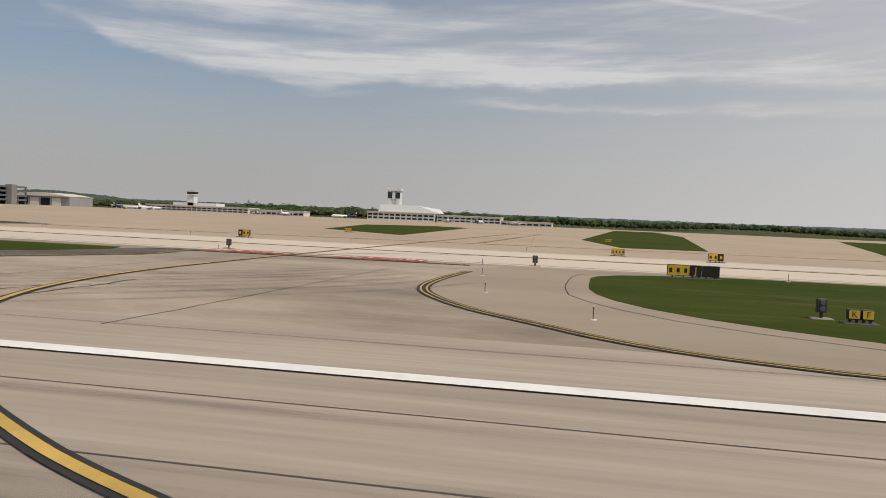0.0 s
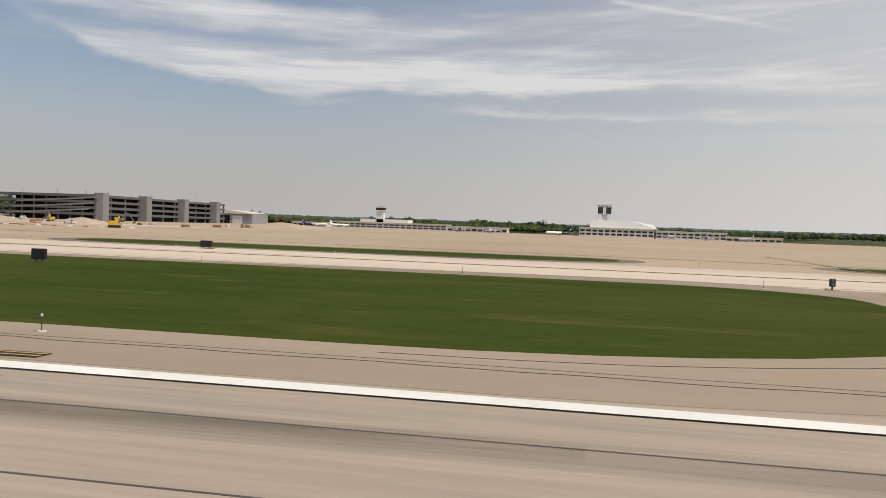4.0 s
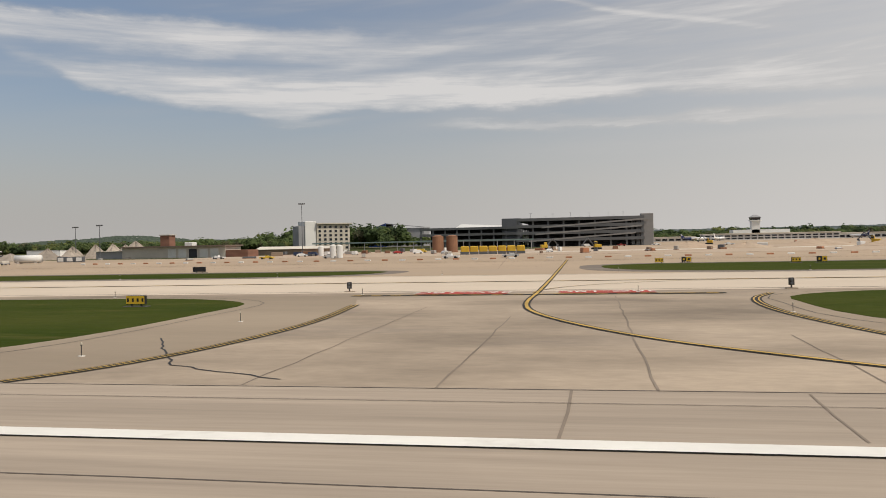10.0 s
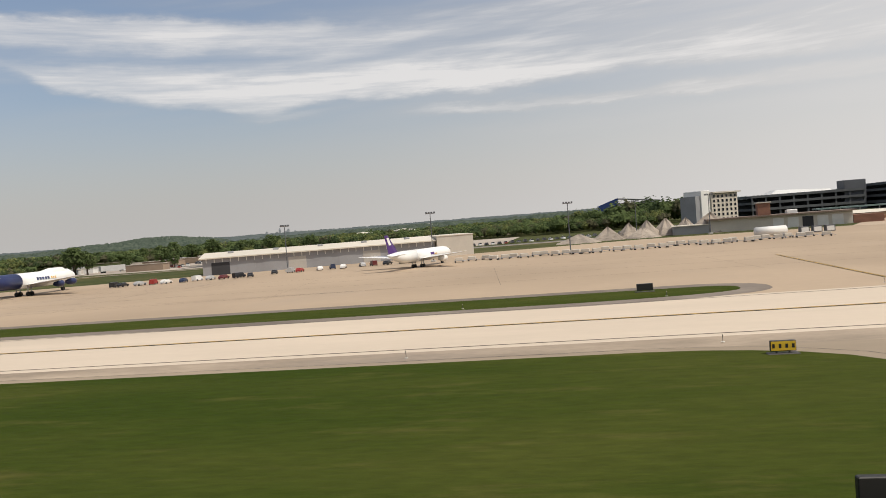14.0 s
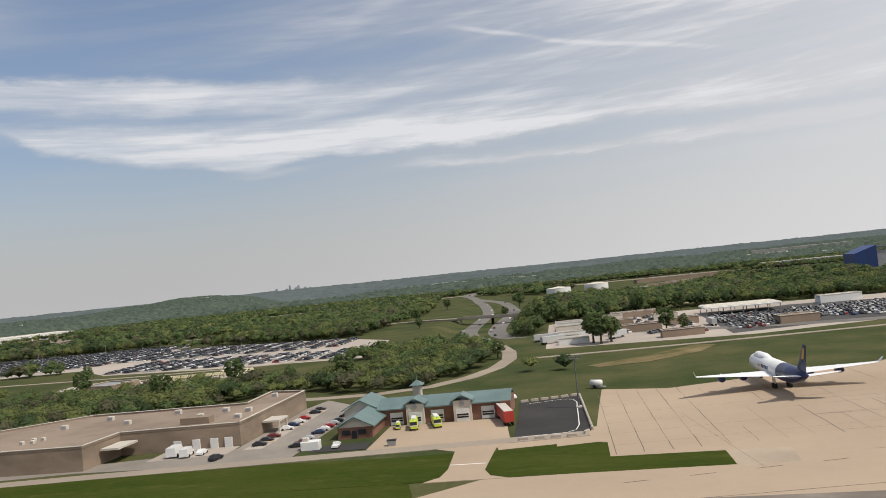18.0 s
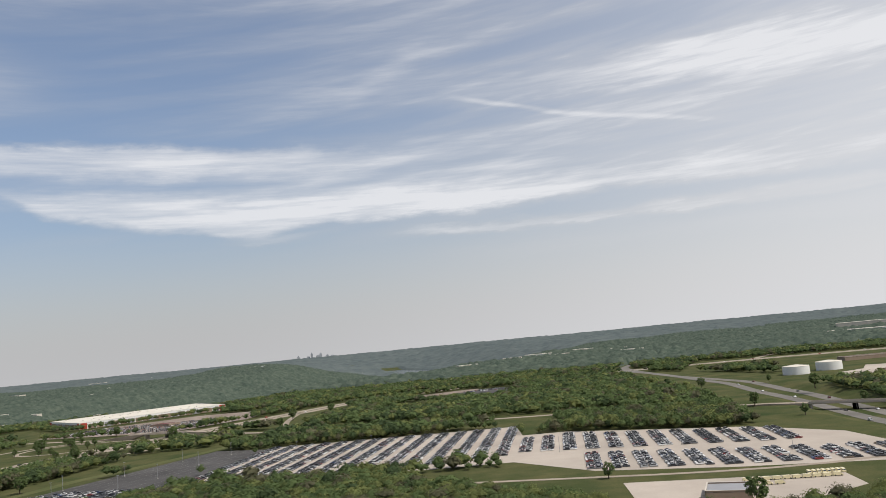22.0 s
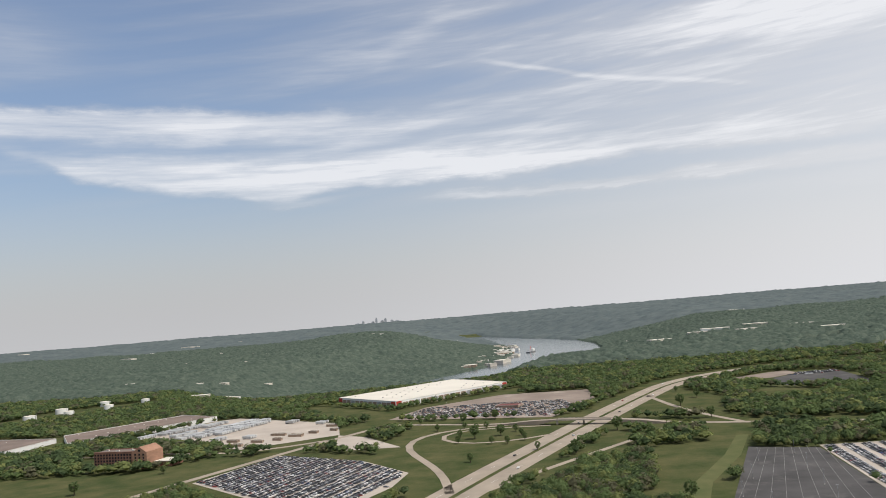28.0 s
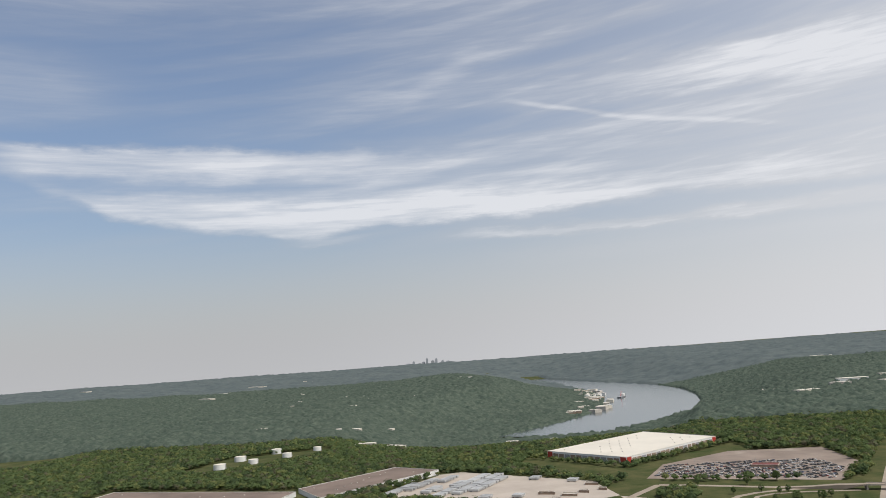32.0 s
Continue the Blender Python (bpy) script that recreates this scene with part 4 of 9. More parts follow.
k = (near_line([(-340, 640), (-150, 600), (100, 880), (500, 980)], x, y) < 22) & (rng.uniform(0, 1, x.size) < 0.8)
tagged(new("airfield_treeline", leafy("airfield_treeline", x[k], y[k], 3.2, 6.4, 26, (0.3, 0.05, 0.05), 0.2, 0.4)), "dark tree line beyond the terminals", "woods", kind="stuff")

x, y = scatter(-450, -380, 290, 345, 3.2)
k = inside([(-432, 320), (-428, 336), (-396, 334), (-392, 320), (-402, 312)], x, y) | inside([(-452, 296), (-450, 306), (-436, 306), (-434, 298)], x, y)
tagged(new("hotel_grove", leafy("hotel_grove", x[k], y[k], 2.8, 7.4, 90, (0.5, 0.1, 0.1), 0.13, 0.26)), "dark grove of broadleaf trees beside the hotel", "trees", kind="stuff")

# ---- roads, parking lots and cars beyond the airfield ----
M["lot"] = material("parking_concrete", (0.44, 0.38, 0.32), 0.9, var=0.14, scale=0.15, fine=1.5, spec=0.2)
M["lot_dark"] = material("grey_parking_asphalt", (0.085, 0.08, 0.077), 0.92, var=0.25, scale=0.2, fine=2.0, stain=((0.13, 0.12, 0.11), 0.08, 0.7), spec=0.2)
M["worn_lot"] = material("worn_grey_lot", (0.29, 0.255, 0.215), 0.92, var=0.2, scale=0.3, fine=2.0, stain=((0.2, 0.175, 0.15), 0.12, 0.6), spec=0.2)
M["brown_lot"] = material("brown_worn_lot", (0.27, 0.215, 0.175), 0.92, var=0.2, scale=0.15, fine=1.5, stain=((0.36, 0.31, 0.26), 0.04, 0.7), spec=0.2)
M["straw"] = material("dry_mown_grass", (0.115, 0.115, 0.052), 0.95, var=0.25, scale=0.3, fine=2.0, col2=(0.075, 0.09, 0.036), spec=0.03)
M["clay"] = material("orange_clay", (0.36, 0.215, 0.13), 0.95, var=0.25, scale=0.05, fine=0.6, spec=0.05)
M["faint_paint"] = material("faded_bay_paint", (0.3, 0.29, 0.27), 0.85, var=0.3, scale=1.0, fine=6.0)
M["glass"] = material("dark_glass", (0.02, 0.024, 0.03), 0.12, var=0.1, scale=1.0, fine=3.0, spec=0.6)
M["tyre"] = material("tyre_rubber", (0.02, 0.02, 0.02), 0.85, var=0.2, scale=4.0, fine=20.0)
M["steel"] = material("galvanised_steel", (0.42, 0.42, 0.43), 0.45, metal=0.7, var=0.15, scale=2.0, fine=9.0)
M["brick"] = material("brown_brick", (0.25, 0.125, 0.085), 0.9, var=0.25, scale=0.8, fine=7.0, bump=0.01, stretch=(1, 1, 2.5))
M["pale_brick"] = material("orange_brown_brick", (0.34, 0.19, 0.125), 0.9, var=0.2, scale=0.8, fine=7.0, bump=0.01, stretch=(1, 1, 2.5))
M["tan_brick"] = material("tan_brown_brick", (0.27, 0.205, 0.15), 0.9, var=0.2, scale=0.8, fine=7.0, bump=0.01, stretch=(1, 1, 2.5))
M["tan_wall"] = material("tan_block_wall", (0.30, 0.225, 0.165), 0.9, var=0.15, scale=0.6, fine=6.0, bump=0.005)
M["tan_roof"] = material("sandy_flat_roof", (0.28, 0.212, 0.155), 0.9, var=0.2, scale=0.4, fine=3.0, stain=((0.16, 0.12, 0.09), 0.25, 0.7))
M["shop_roof"] = material("dark_red_roof", (0.17, 0.05, 0.04), 0.8, var=0.2, scale=0.4, fine=3.0)
M["brown_roof"] = material("brown_flat_roof", (0.20, 0.15, 0.12), 0.9, var=0.2, scale=0.2, fine=2.0)
M["white_metal"] = material("white_sheet_metal", (0.72, 0.71, 0.68), 0.55, var=0.08, scale=0.5, fine=4.0)
M["white_roof"] = material("white_membrane_roof", (0.64, 0.59, 0.5), 0.7, var=0.07, scale=0.1, fine=1.0)
M["grey_metal"] = material("grey_sheet_metal", (0.30, 0.30, 0.31), 0.55, var=0.12, scale=0.6, fine=5.0)
M["red_metal"] = material("red_painted_metal", (0.42, 0.045, 0.03), 0.5, var=0.12, scale=1.0, fine=6.0)
M["green_roof"] = material("blue_green_metal_roof", (0.15, 0.215, 0.205), 0.5, metal=0.1, var=0.15, scale=1.2, fine=6.0)
M["cream"] = material("cream_cladding", (0.55, 0.50, 0.43), 0.8, var=0.1, scale=1.0, fine=6.0)
M["lime"] = material("lime_yellow_paint", (0.50, 0.60, 0.05), 0.4, var=0.08, scale=2.0, fine=9.0)
M["door_white"] = material("white_roller_door", (0.66, 0.65, 0.62), 0.6, var=0.1, scale=2.0, fine=9.0)


def car_paint():
    """One paint for all cars: the tone goes by island."""
    mt = material("car_paints", (0.5, 0.5, 0.5), 0.3, var=0.05, scale=1.0, fine=4.0, spec=0.6)
    nt = mt.node_tree
    ramp = nt.nodes.new("ShaderNodeValToRGB")
    geo = nt.nodes.new("ShaderNodeNewGeometry")
    nt.links.new(geo.outputs["Random Per Island"], ramp.inputs[0])
    ramp.color_ramp.interpolation = "CONSTANT"
    tones = [(0.0, (0.02, 0.02, 0.024)), (0.26, (0.045, 0.046, 0.05)), (0.46, (0.14, 0.14, 0.145)), (0.60, (0.36, 0.36, 0.36)), (0.70, (0.7, 0.69, 0.67)), (0.90, (0.2, 0.025, 0.02)), (0.94, (0.03, 0.06, 0.16)), (0.97, (0.16, 0.12, 0.08))]
    while len(ramp.color_ramp.elements) < len(tones):
        ramp.color_ramp.elements.new(0.5)
    for e, (pos, c) in zip(ramp.color_ramp.elements, tones):
        e.position, e.color = pos, (*c, 1)
    nt.links.new(ramp.outputs[0], nt.nodes["Principled BSDF"].inputs["Base Color"])
    return mt


M["car_paint"] = car_paint()
M["car_glass"] = material("dark_car_window", (0.018, 0.018, 0.018), 0.35, var=0.1, scale=1.0, fine=3.0, spec=0.25)
CAR_RINGS = [(-1.02, 1.02, 0.40, 0.10), (-1.03, 1.03, 0.41, 0.24), (-0.98, 0.99, 0.37, 0.40), (-0.86, 0.52, 0.35, 0.41), (-0.58, 0.22, 0.28, 0.66)]
CAR_V = np.array([p for a, b, w, z in CAR_RINGS for p in ((a, -w, z), (b, -w, z), (b, w, z), (a, w, z))])
CAR_F = np.array([(4 * k + i, 4 * k + (i + 1) % 4, 4 * k + 4 + (i + 1) % 4, 4 * k + 4 + i) for k in range(4) for i in range(4)] + [(16, 17, 18, 19)])
CAR_S = np.array([0] * 12 + [1] * 4 + [0])


def parked(name, x, y, turn, label):
    n = len(x)
    c, s = np.cos(turn)[:, None], np.sin(turn)[:, None]
    grow = rng.uniform(0.92, 1.1, (n, 1))
    tall = np.where(rng.uniform(0, 1, (n, 1)) < 0.4, 1.22, 1.0)
    vx, vy, vz = CAR_V[None, :, 0] * grow, CAR_V[None, :, 1] * grow, CAR_V[None, :, 2] * tall
    v = np.stack([x[:, None] + vx * c - vy * s, y[:, None] + vx * s + vy * c, vz + 0.06 + 0 * vx], -1).reshape(-1, 3)
    f = (CAR_F[None] + (np.arange(n) * 20)[:, None, None]).reshape(-1, 4)
    me = bulk(name, v, f, [M["car_paint"], M["car_glass"]], False, np.tile(CAR_S, n))
    return tagged(new(name, me), label, "cars", kind="stuff")


def rows_in(poly, angle, row_gap, car_gap, fill):
    """Pairs of car rows along an angle, within a lot."""
    px, py = np.array(poly).T
    cx, cy, reach = px.mean(), py.mean(), max(np.ptp(px), np.ptp(py))
    u, v = np.array((math.cos(angle), math.sin(angle))), np.array((-math.sin(angle), math.cos(angle)))
    xs, ys, ts = [], [], []
    for r in np.arange(-reach, reach, row_gap):
        for side in (-1, 1):
            k = np.arange(-reach, reach, car_gap)
            x = cx + u[0] * k + v[0] * (r + side * 1.25)
            y = cy + u[1] * k + v[1] * (r + side * 1.25)
            keep = inside(poly, x, y) & (rng.uniform(0, 1, k.size) < fill)
            xs.append(x[keep] + rng.normal(0, 0.08, keep.sum()))
            ys.append(y[keep] + rng.normal(0, 0.08, keep.sum()))
            ts.append(np.full(keep.sum(), angle + math.pi / 2 + (math.pi if side > 0 else 0)))
    return np.concatenate(xs), np.concatenate(ys), np.concatenate(ts)


def plot(name, poly, mat, label, z=0.05, category="parking lot"):
    return tagged(part(name, Mesh().prism(poly, -0.6, z), mat), label, category, kind="structure")


plot("parking_lot", LOT_MAIN, M["lot"], "pale parking lot crowded with cars")
plot("parking_lot_empty", LOT_DARK, M["lot_dark"], "grey asphalt parking lot, mostly empty")
plot("parking_lot_round", LOT_ROUND, M["lot"], "parking lot packed with rows of cars")
plot("parking_lot_shop", LOT_SHOP, M["brown_lot"], "brownish parking lot beside the warehouse")
plot("truck_yard", YARD, M["lot"], "bare concrete truck yard", category="yard")
plot("side_lot", LOT_SIDE, M["lot"], "empty concrete side lot")
plot("rental_lot", LOT_RENTAL, M["lot"], "rental car lot beyond the airfield fence")


def columns(xs, near, far, fill):
    """Pairs of car rows running away from the airfield, between a near and a far edge."""
    px, py, pt = [], [], []
    for cx in xs:
        for side in (-1, 1):
            y = np.arange(np.interp(cx, *near), np.interp(cx, *far), 1.08)
            y = y[rng.uniform(0, 1, y.size) < fill]
            px.append(cx + side * 1.12 + rng.normal(0, 0.08, y.size))
            py.append(y + rng.normal(0, 0.05, y.size))
            pt.append(np.full(y.size, 0.0 if side > 0 else math.pi) + rng.normal(0, 0.02, y.size))
    return np.concatenate(px), np.concatenate(py), np.concatenate(pt)


parked("parked_cars_long_stay", *columns(np.arange(-848, -746, 7.22), ([-850, -790, -744], [241, 240, 256]), ([-850, -744], [327, 333]), 0.9), "long rows of parked cars of many colours")
parked("parked_cars_economy", *columns(np.arange(-739.3, -652, 7.3), ([-740, -667], [260, 246]), ([-742, -724, -709, -665], [292, 299, 291, 275]), 0.9), "rows of parked cars of many colours")
parked("parked_cars_front", *columns(np.arange(-718.5, -640, 6.95), ([-719, -684, -648], [218, 210.5, 206.5]), ([-719, -685, -648], [246, 236, 227]), 0.9), "shorter rows of parked cars of many colours")
parked("parked_cars_edge", *rows_in([(-905, 214), (-903, 232), (-894, 243), (-856, 238), (-861, 215)], 1.63, 6.2, 1.1, 0.72), "a few cars at the edge of the empty lot")
parked("parked_cars_round_lot", *rows_in(grown(LOT_ROUND, -2.5), 1.33, 6.5, 1.08, 0.95), "tightly packed cars in a round-cornered lot")
parked("parked_cars_shop", *rows_in([(-1068, 490), (-1058, 535), (-1000, 540), (-962, 535), (-952, 500), (-968, 462)], 0.5, 8.4, 1.15, 0.6), "cars parked outside the warehouse")
plot("rental_asphalt", [(-549, 181), (-546, 236), (-518, 250), (-490, 240), (-490, 192), (-530, 186)], M["lot_dark"], "dark asphalt rental car lot", z=0.058)
parked("parked_cars_rental", *rows_in([(-547, 184), (-546, 229), (-518, 231), (-493, 238), (-493, 194), (-530, 200)], 0.25, 6.4, 1.1, 0.72), "dense rows of rental cars")
parked("parked_cars_yard", *rows_in([(-588, 215), (-588, 240), (-552, 256), (-552, 190), (-566, 190)], 0.4, 9.0, 1.3, 0.3), "cars scattered between low yard buildings")
x = np.concatenate([np.linspace(-500, -440, 40)])
parked("parked_cars_fence", x, 186 + 0.25 * (x + 500) + rng.normal(0, 0.1, x.size), np.full(x.size, 1.8), "a line of cars by the airfield fence")

bay_marks = Mesh()
for i in range(9):
    a = Vector((-900 + 5.0 * i, 240)), Vector((-874 + 3.0 * i, 330))
    bay_marks.ribbon([tuple(a[0]), tuple(a[1])], 0.1, 0.06)
tagged(part("bay_marking", bay_marks, M["faint_paint"]), "faint white bay lines on the empty lot", "road marking", kind="structure")


def road(name, line, wide, label, mat="road", z=0.07, lift=None, deck=None, lowest=-0.2):
    pts = []
    for (ax, ay), (bx, by) in zip(line[:-1], line[1:]):
        n = max(1, int(math.hypot(bx - ax, by - ay) / 12))
        pts += [(ax + (bx - ax) * i / n, ay + (by - ay) * i / n) for i in range(n)]
    pts.append(line[-1])
    arr = np.array(pts)
    for _ in range(6):
        arr[1:-1] = (arr[:-2] + 2 * arr[1:-1] + arr[2:]) / 4
    pts = [tuple(p) for p in arr]
    ms = Mesh()
    left, right = [], []
    for i, p in enumerate(pts):
        a, b = Vector(pts[max(i - 1, 0)]), Vector(pts[min(i + 1, len(pts) - 1)])
        d = (b - a).normalized()
        zz = max(level(*p), lowest) + z + (lift(*p) if lift else 0)
        left.append((p[0] - d.y * wide / 2, p[1] + d.x * wide / 2, zz))
        right.append((p[0] + d.y * wide / 2, p[1] - d.x * wide / 2, zz))
    n = len(pts)
    low = [[(a, b, c - (0.45 if deck and deck[0] < a < deck[1] else 3)) for a, b, c in edge] for edge in (left, right)]
    ms.add(left + right + low[0] + low[1], [(n + i, n + i + 1, i + 1, i) for i in range(n - 1)] + [(i, i + 1, 2 * n + i + 1, 2 * n + i) for i in range(n - 1)] + [(n + i + 1, n + i, 3 * n + i, 3 * n + i + 1) for i in range(n - 1)] + [(2 * n + i, 2 * n + i + 1, 3 * n + i + 1, 3 * n + i) for i in range(n - 1)])
    return tagged(part(name, ms, M[mat]), label, "road", kind="structure"), pts


def shifted(line, off):
    out = []
    for i, p in enumerate(line):
        a, b = Vector(line[max(i - 1, 0)]), Vector(line[min(i + 1, len(line) - 1)])
        d = (b - a).normalized()
        out.append((p[0] - d.y * off, p[1] + d.x * off))
    return out


def bridge_hump(x, y):
    return 2.8 * math.exp(-((x + 948) / 40) ** 4)


def bridge_hump_2(x, y):
    return 0.7 * math.exp(-((x + 614) / 40) ** 4)


_, way_a = road("highway", shifted(HIGHWAY, 5.7), 8.9, "pale concrete motorway carriageway")
_, way_b = road("highway", shifted(HIGHWAY, -5.7), 8.9, "pale concrete motorway carriageway")
road("cross_road_west", CROSS[:5], 4.6, "pale two-lane road")
road("slip_road", RAMP, 3.6, "curving pale slip road")
road("slip_road", [(-965, 424), (-988, 424), (-1012, 430), (-1027, 428), (-1033, 410), (-1030, 392), (-1020, 378), (-1004, 368), (-988, 367), (-972, 378), (-962, 395)], 2.6, "small looping access road")
road("slip_road", RAMP_EAST, 3.4, "pale slip road joining the motorway")
road("parkway", PARKWAY, 6.4, "winding grey airport parkway", "grey_road", lowest=-3.0)
road("parkway", PARKWAY_WEST, 6.0, "winding grey airport parkway", "grey_road", 0.076, lowest=-3.0)
road("station_road", STATION_ROAD, 3.2, "sandy service road behind the fire station")
road("fence_road", [(-592, 166), (-574, 162), (-557, 167), (-540, 171), (-521, 172), (-460, 178), (-380, 200)], 2.2, "narrow sandy perimeter road")
road("lot_road", [(-900, 205), (-860, 206), (-770, 214), (-735, 208), (-715, 204), (-690, 200), (-665, 200), (-645, 200), (-622, 220)], 2.2, "access road along the parking lot")
road("boulevard", [(-1300, 400), (-1200, 405), (-1130, 385), (-1090, 416)], 4.0, "pale boulevard past the offices")
road("service_road", [(-985, 270), (-974, 291), (-961.5, 309.9), (-945.8, 332.8), (-928, 358.6), (-912, 384), (-900, 405)], 3.0, "pale service road beside the motorway")
tagged(part("mown_strip", Mesh().sheet([(-914, 240), (-908, 273), (-890, 320), (-877.5, 364), (-872.4, 363), (-884, 318), (-902, 272), (-908, 240)], 0.04), M["straw"]), "pale mown strip through the meadow", "grass", kind="structure")
plot("field_lot", [(-853, 584), (-838, 604), (-806, 628), (-792, 634), (-788, 612), (-812, 590)], M["brown_lot"], "brown gravel lot beyond the slip road", z=0.08)
plot("field_lot_dark", [(-814, 538), (-812, 586), (-786, 612), (-760, 622), (-760, 525)], M["lot_dark"], "dark asphalt lot beyond the slip road", z=0.08)
parked("parked_cars_field", *rows_in([(-800, 596), (-790, 612), (-762, 618), (-762, 602)], 0.4, 6.4, 1.2, 0.6), "a few rows of cars on the far lot")
road("far_road", [(-560, 720), (-500, 830), (-420, 900), (-300, 930)], 6.0, "distant pale road through fields")


def overpass(name, line, x0, x1, hump, wide, label):
    """A road carried over another on a deck with piers and rails."""
    ob, pts = road(name, line, wide, label, lift=hump, deck=(x0, x1))
    bridge = thing(name + "_bridge", "flat concrete road bridge with dark shaded underside", "bridge")
    deck = [p for p in pts if x0 <= p[0] <= x1]
    for off, nm in ((wide / 2 + 0.1, "parapet"), (-wide / 2 - 0.1, "parapet")):
        ms = Mesh()
        edge = shifted(deck, off)
        for a, b in zip(edge[:-1], edge[1:]):
            za, zb = hump(*a), hump(*b)
            ms.add([(a[0], a[1], za - 0.4), (b[0], b[1], zb - 0.4), (b[0], b[1], zb + 0.42), (a[0], a[1], za + 0.42), (a[0], a[1] + 0.15, za - 0.4), (b[0], b[1] + 0.15, zb - 0.4), (b[0], b[1] + 0.15, zb + 0.42), (a[0], a[1] + 0.15, za + 0.42)],
                   [(0, 1, 2, 3), (7, 6, 5, 4), (3, 2, 6, 7), (0, 4, 5, 1)])
        part(nm, ms, M["lot"], bridge)
    for k in (0.22, 0.5, 0.78):
        p = deck[int(k * (len(deck) - 1))]
        part("pier", Mesh().bevel_box(p[0] - 0.4, p[0] + 0.4, p[1] - wide / 2, p[1] + wide / 2, level(*p) - 0.2, hump(*p) - 0.05, 0.1), M["lot"], bridge)
    return pts


overpass("cross_road", CROSS[4:], -972, -925, bridge_hump, 4.6, "pale road crossing over the motorway")
overpass("parkway_overpass", OVERPASS, -635, -595, bridge_hump_2, 4.4, "road carried over the airport parkway")


def lanes(name, lines, z=0.085):
    ms = Mesh()
    for line in lines:
        for a, b in zip(line[::2], line[1::2]):
            m = ((a[0] + b[0]) / 2, (a[1] + b[1]) / 2)
            ms.ribbon([a, m], 0.09, lambda x, y: max(level(x, y), -0.2) + z)
    return tagged(part(name, ms, M["white_paint"]), "dashed white lane lines", "road marking", kind="structure")


lanes("lane_lines", [way_a, way_b])

# ---- vehicles as things ----
def wheel(ms_len, r, w):
    return Mesh().tube((0, -w / 2, 0), (0, w / 2, 0), r, r, 10)


def car(label, paint, kind="car", length=2.05, group=""):
    """A car, pickup or van with body, windows and wheels; it faces its own +x."""
    root = thing(kind, label, kind, group=group)
    s = length / 2.05
    w = 0.41 * s
    body = Mesh()
    if kind == "pickup":
        prof = [(-1.02, 0.36), (-0.1, 0.36), (-0.08, 0.62), (0.32, 0.62), (0.55, 0.40), (1.02, 0.37), (1.03, 0.14), (-1.02, 0.14)]
    elif kind == "van":
        prof = [(-1.02, 0.82), (0.55, 0.82), (0.86, 0.48), (1.02, 0.40), (1.03, 0.14), (-1.02, 0.14)]
    else:
        prof = [(-1.0, 0.40), (-0.86, 0.44), (-0.56, 0.66), (0.2, 0.66), (0.52, 0.43), (0.98, 0.36), (1.03, 0.14), (-1.02, 0.14)]
    prof = [(a * s, b * s) for a, b in prof][::-1]
    n = len(prof)
    def side(k, inset):
        return [(a, k * (w - (inset if b > 0.45 * s else 0)), b) for a, b in prof]
    body.loft([side(-1, 0.06 * s), side(1, 0.06 * s)])
    part("body", body, paint, root, smooth=False)
    win = Mesh()
    if kind == "van":
        win.add([(0.58 * s, -w * 0.8, 0.78 * s), (0.58 * s, w * 0.8, 0.78 * s), (0.86 * s, w * 0.8, 0.50 * s), (0.86 * s, -w * 0.8, 0.50 * s)], [(0, 3, 2, 1)])
    else:
        lo, hi = (-0.05, 0.30) if kind == "pickup" else (-0.5, 0.17)
        for k in (-1, 1):
            yy = k * (w - 0.055 * s + 0.012)
            win.add([(lo * s, yy, 0.61 * s), (hi * s, yy, 0.61 * s), ((hi + 0.18) * s, yy, 0.45 * s), ((lo - 0.12 if kind == "car" else lo) * s, yy, 0.45 * s)], [(0, 1, 2, 3) if k > 0 else (3, 2, 1, 0)])
        win.add([((hi + 0.05) * s, -w * 0.7, 0.635 * s), ((hi + 0.05) * s, w * 0.7, 0.635 * s), ((hi + 0.27) * s, w * 0.7, 0.46 * s), ((hi + 0.27) * s, -w * 0.7, 0.46 * s)], [(0, 3, 2, 1)])
    part("windows", win, M["glass"], root)
    me = wheel(0, 0.155 * s, 0.11 * s).data("wheel", M["tyre"])
    for a in (-0.62, 0.64):
        for k in (-1, 1):
            part("wheel", me, None, root).location = (a * s, k * (w - 0.03), 0.155 * s)
    return root


PAINTS = {}
for nm, c in (("white", (0.72, 0.71, 0.69)), ("cream", (0.66, 0.58, 0.36)), ("silver", (0.42, 0.42, 0.42)), ("black", (0.02, 0.02, 0.022)), ("red", (0.3, 0.025, 0.02)), ("yellow", (0.62, 0.42, 0.04)), ("blue", (0.022, 0.035, 0.08)), ("maroon", (0.12, 0.02, 0.02))):
    PAINTS[nm] = material(nm + "_car_paint", c, 0.3, var=0.05, scale=1.0, fine=4.0, spec=0.6)

car_tones = {}


def put_car(tone, kind, x, y, turn, where, z=0.05, length=2.05, group=""):
    key = (tone, kind, length, where)
    m = pose(x, y, z, 0, 0, turn)
    if key not in car_tones:
        car_tones[key] = car(f"{tone} {kind} {where}", PAINTS[tone], kind, length, group)
        car_tones[key].matrix_basis = m
        return car_tones[key]
    return copy_thing(car_tones[key], m)


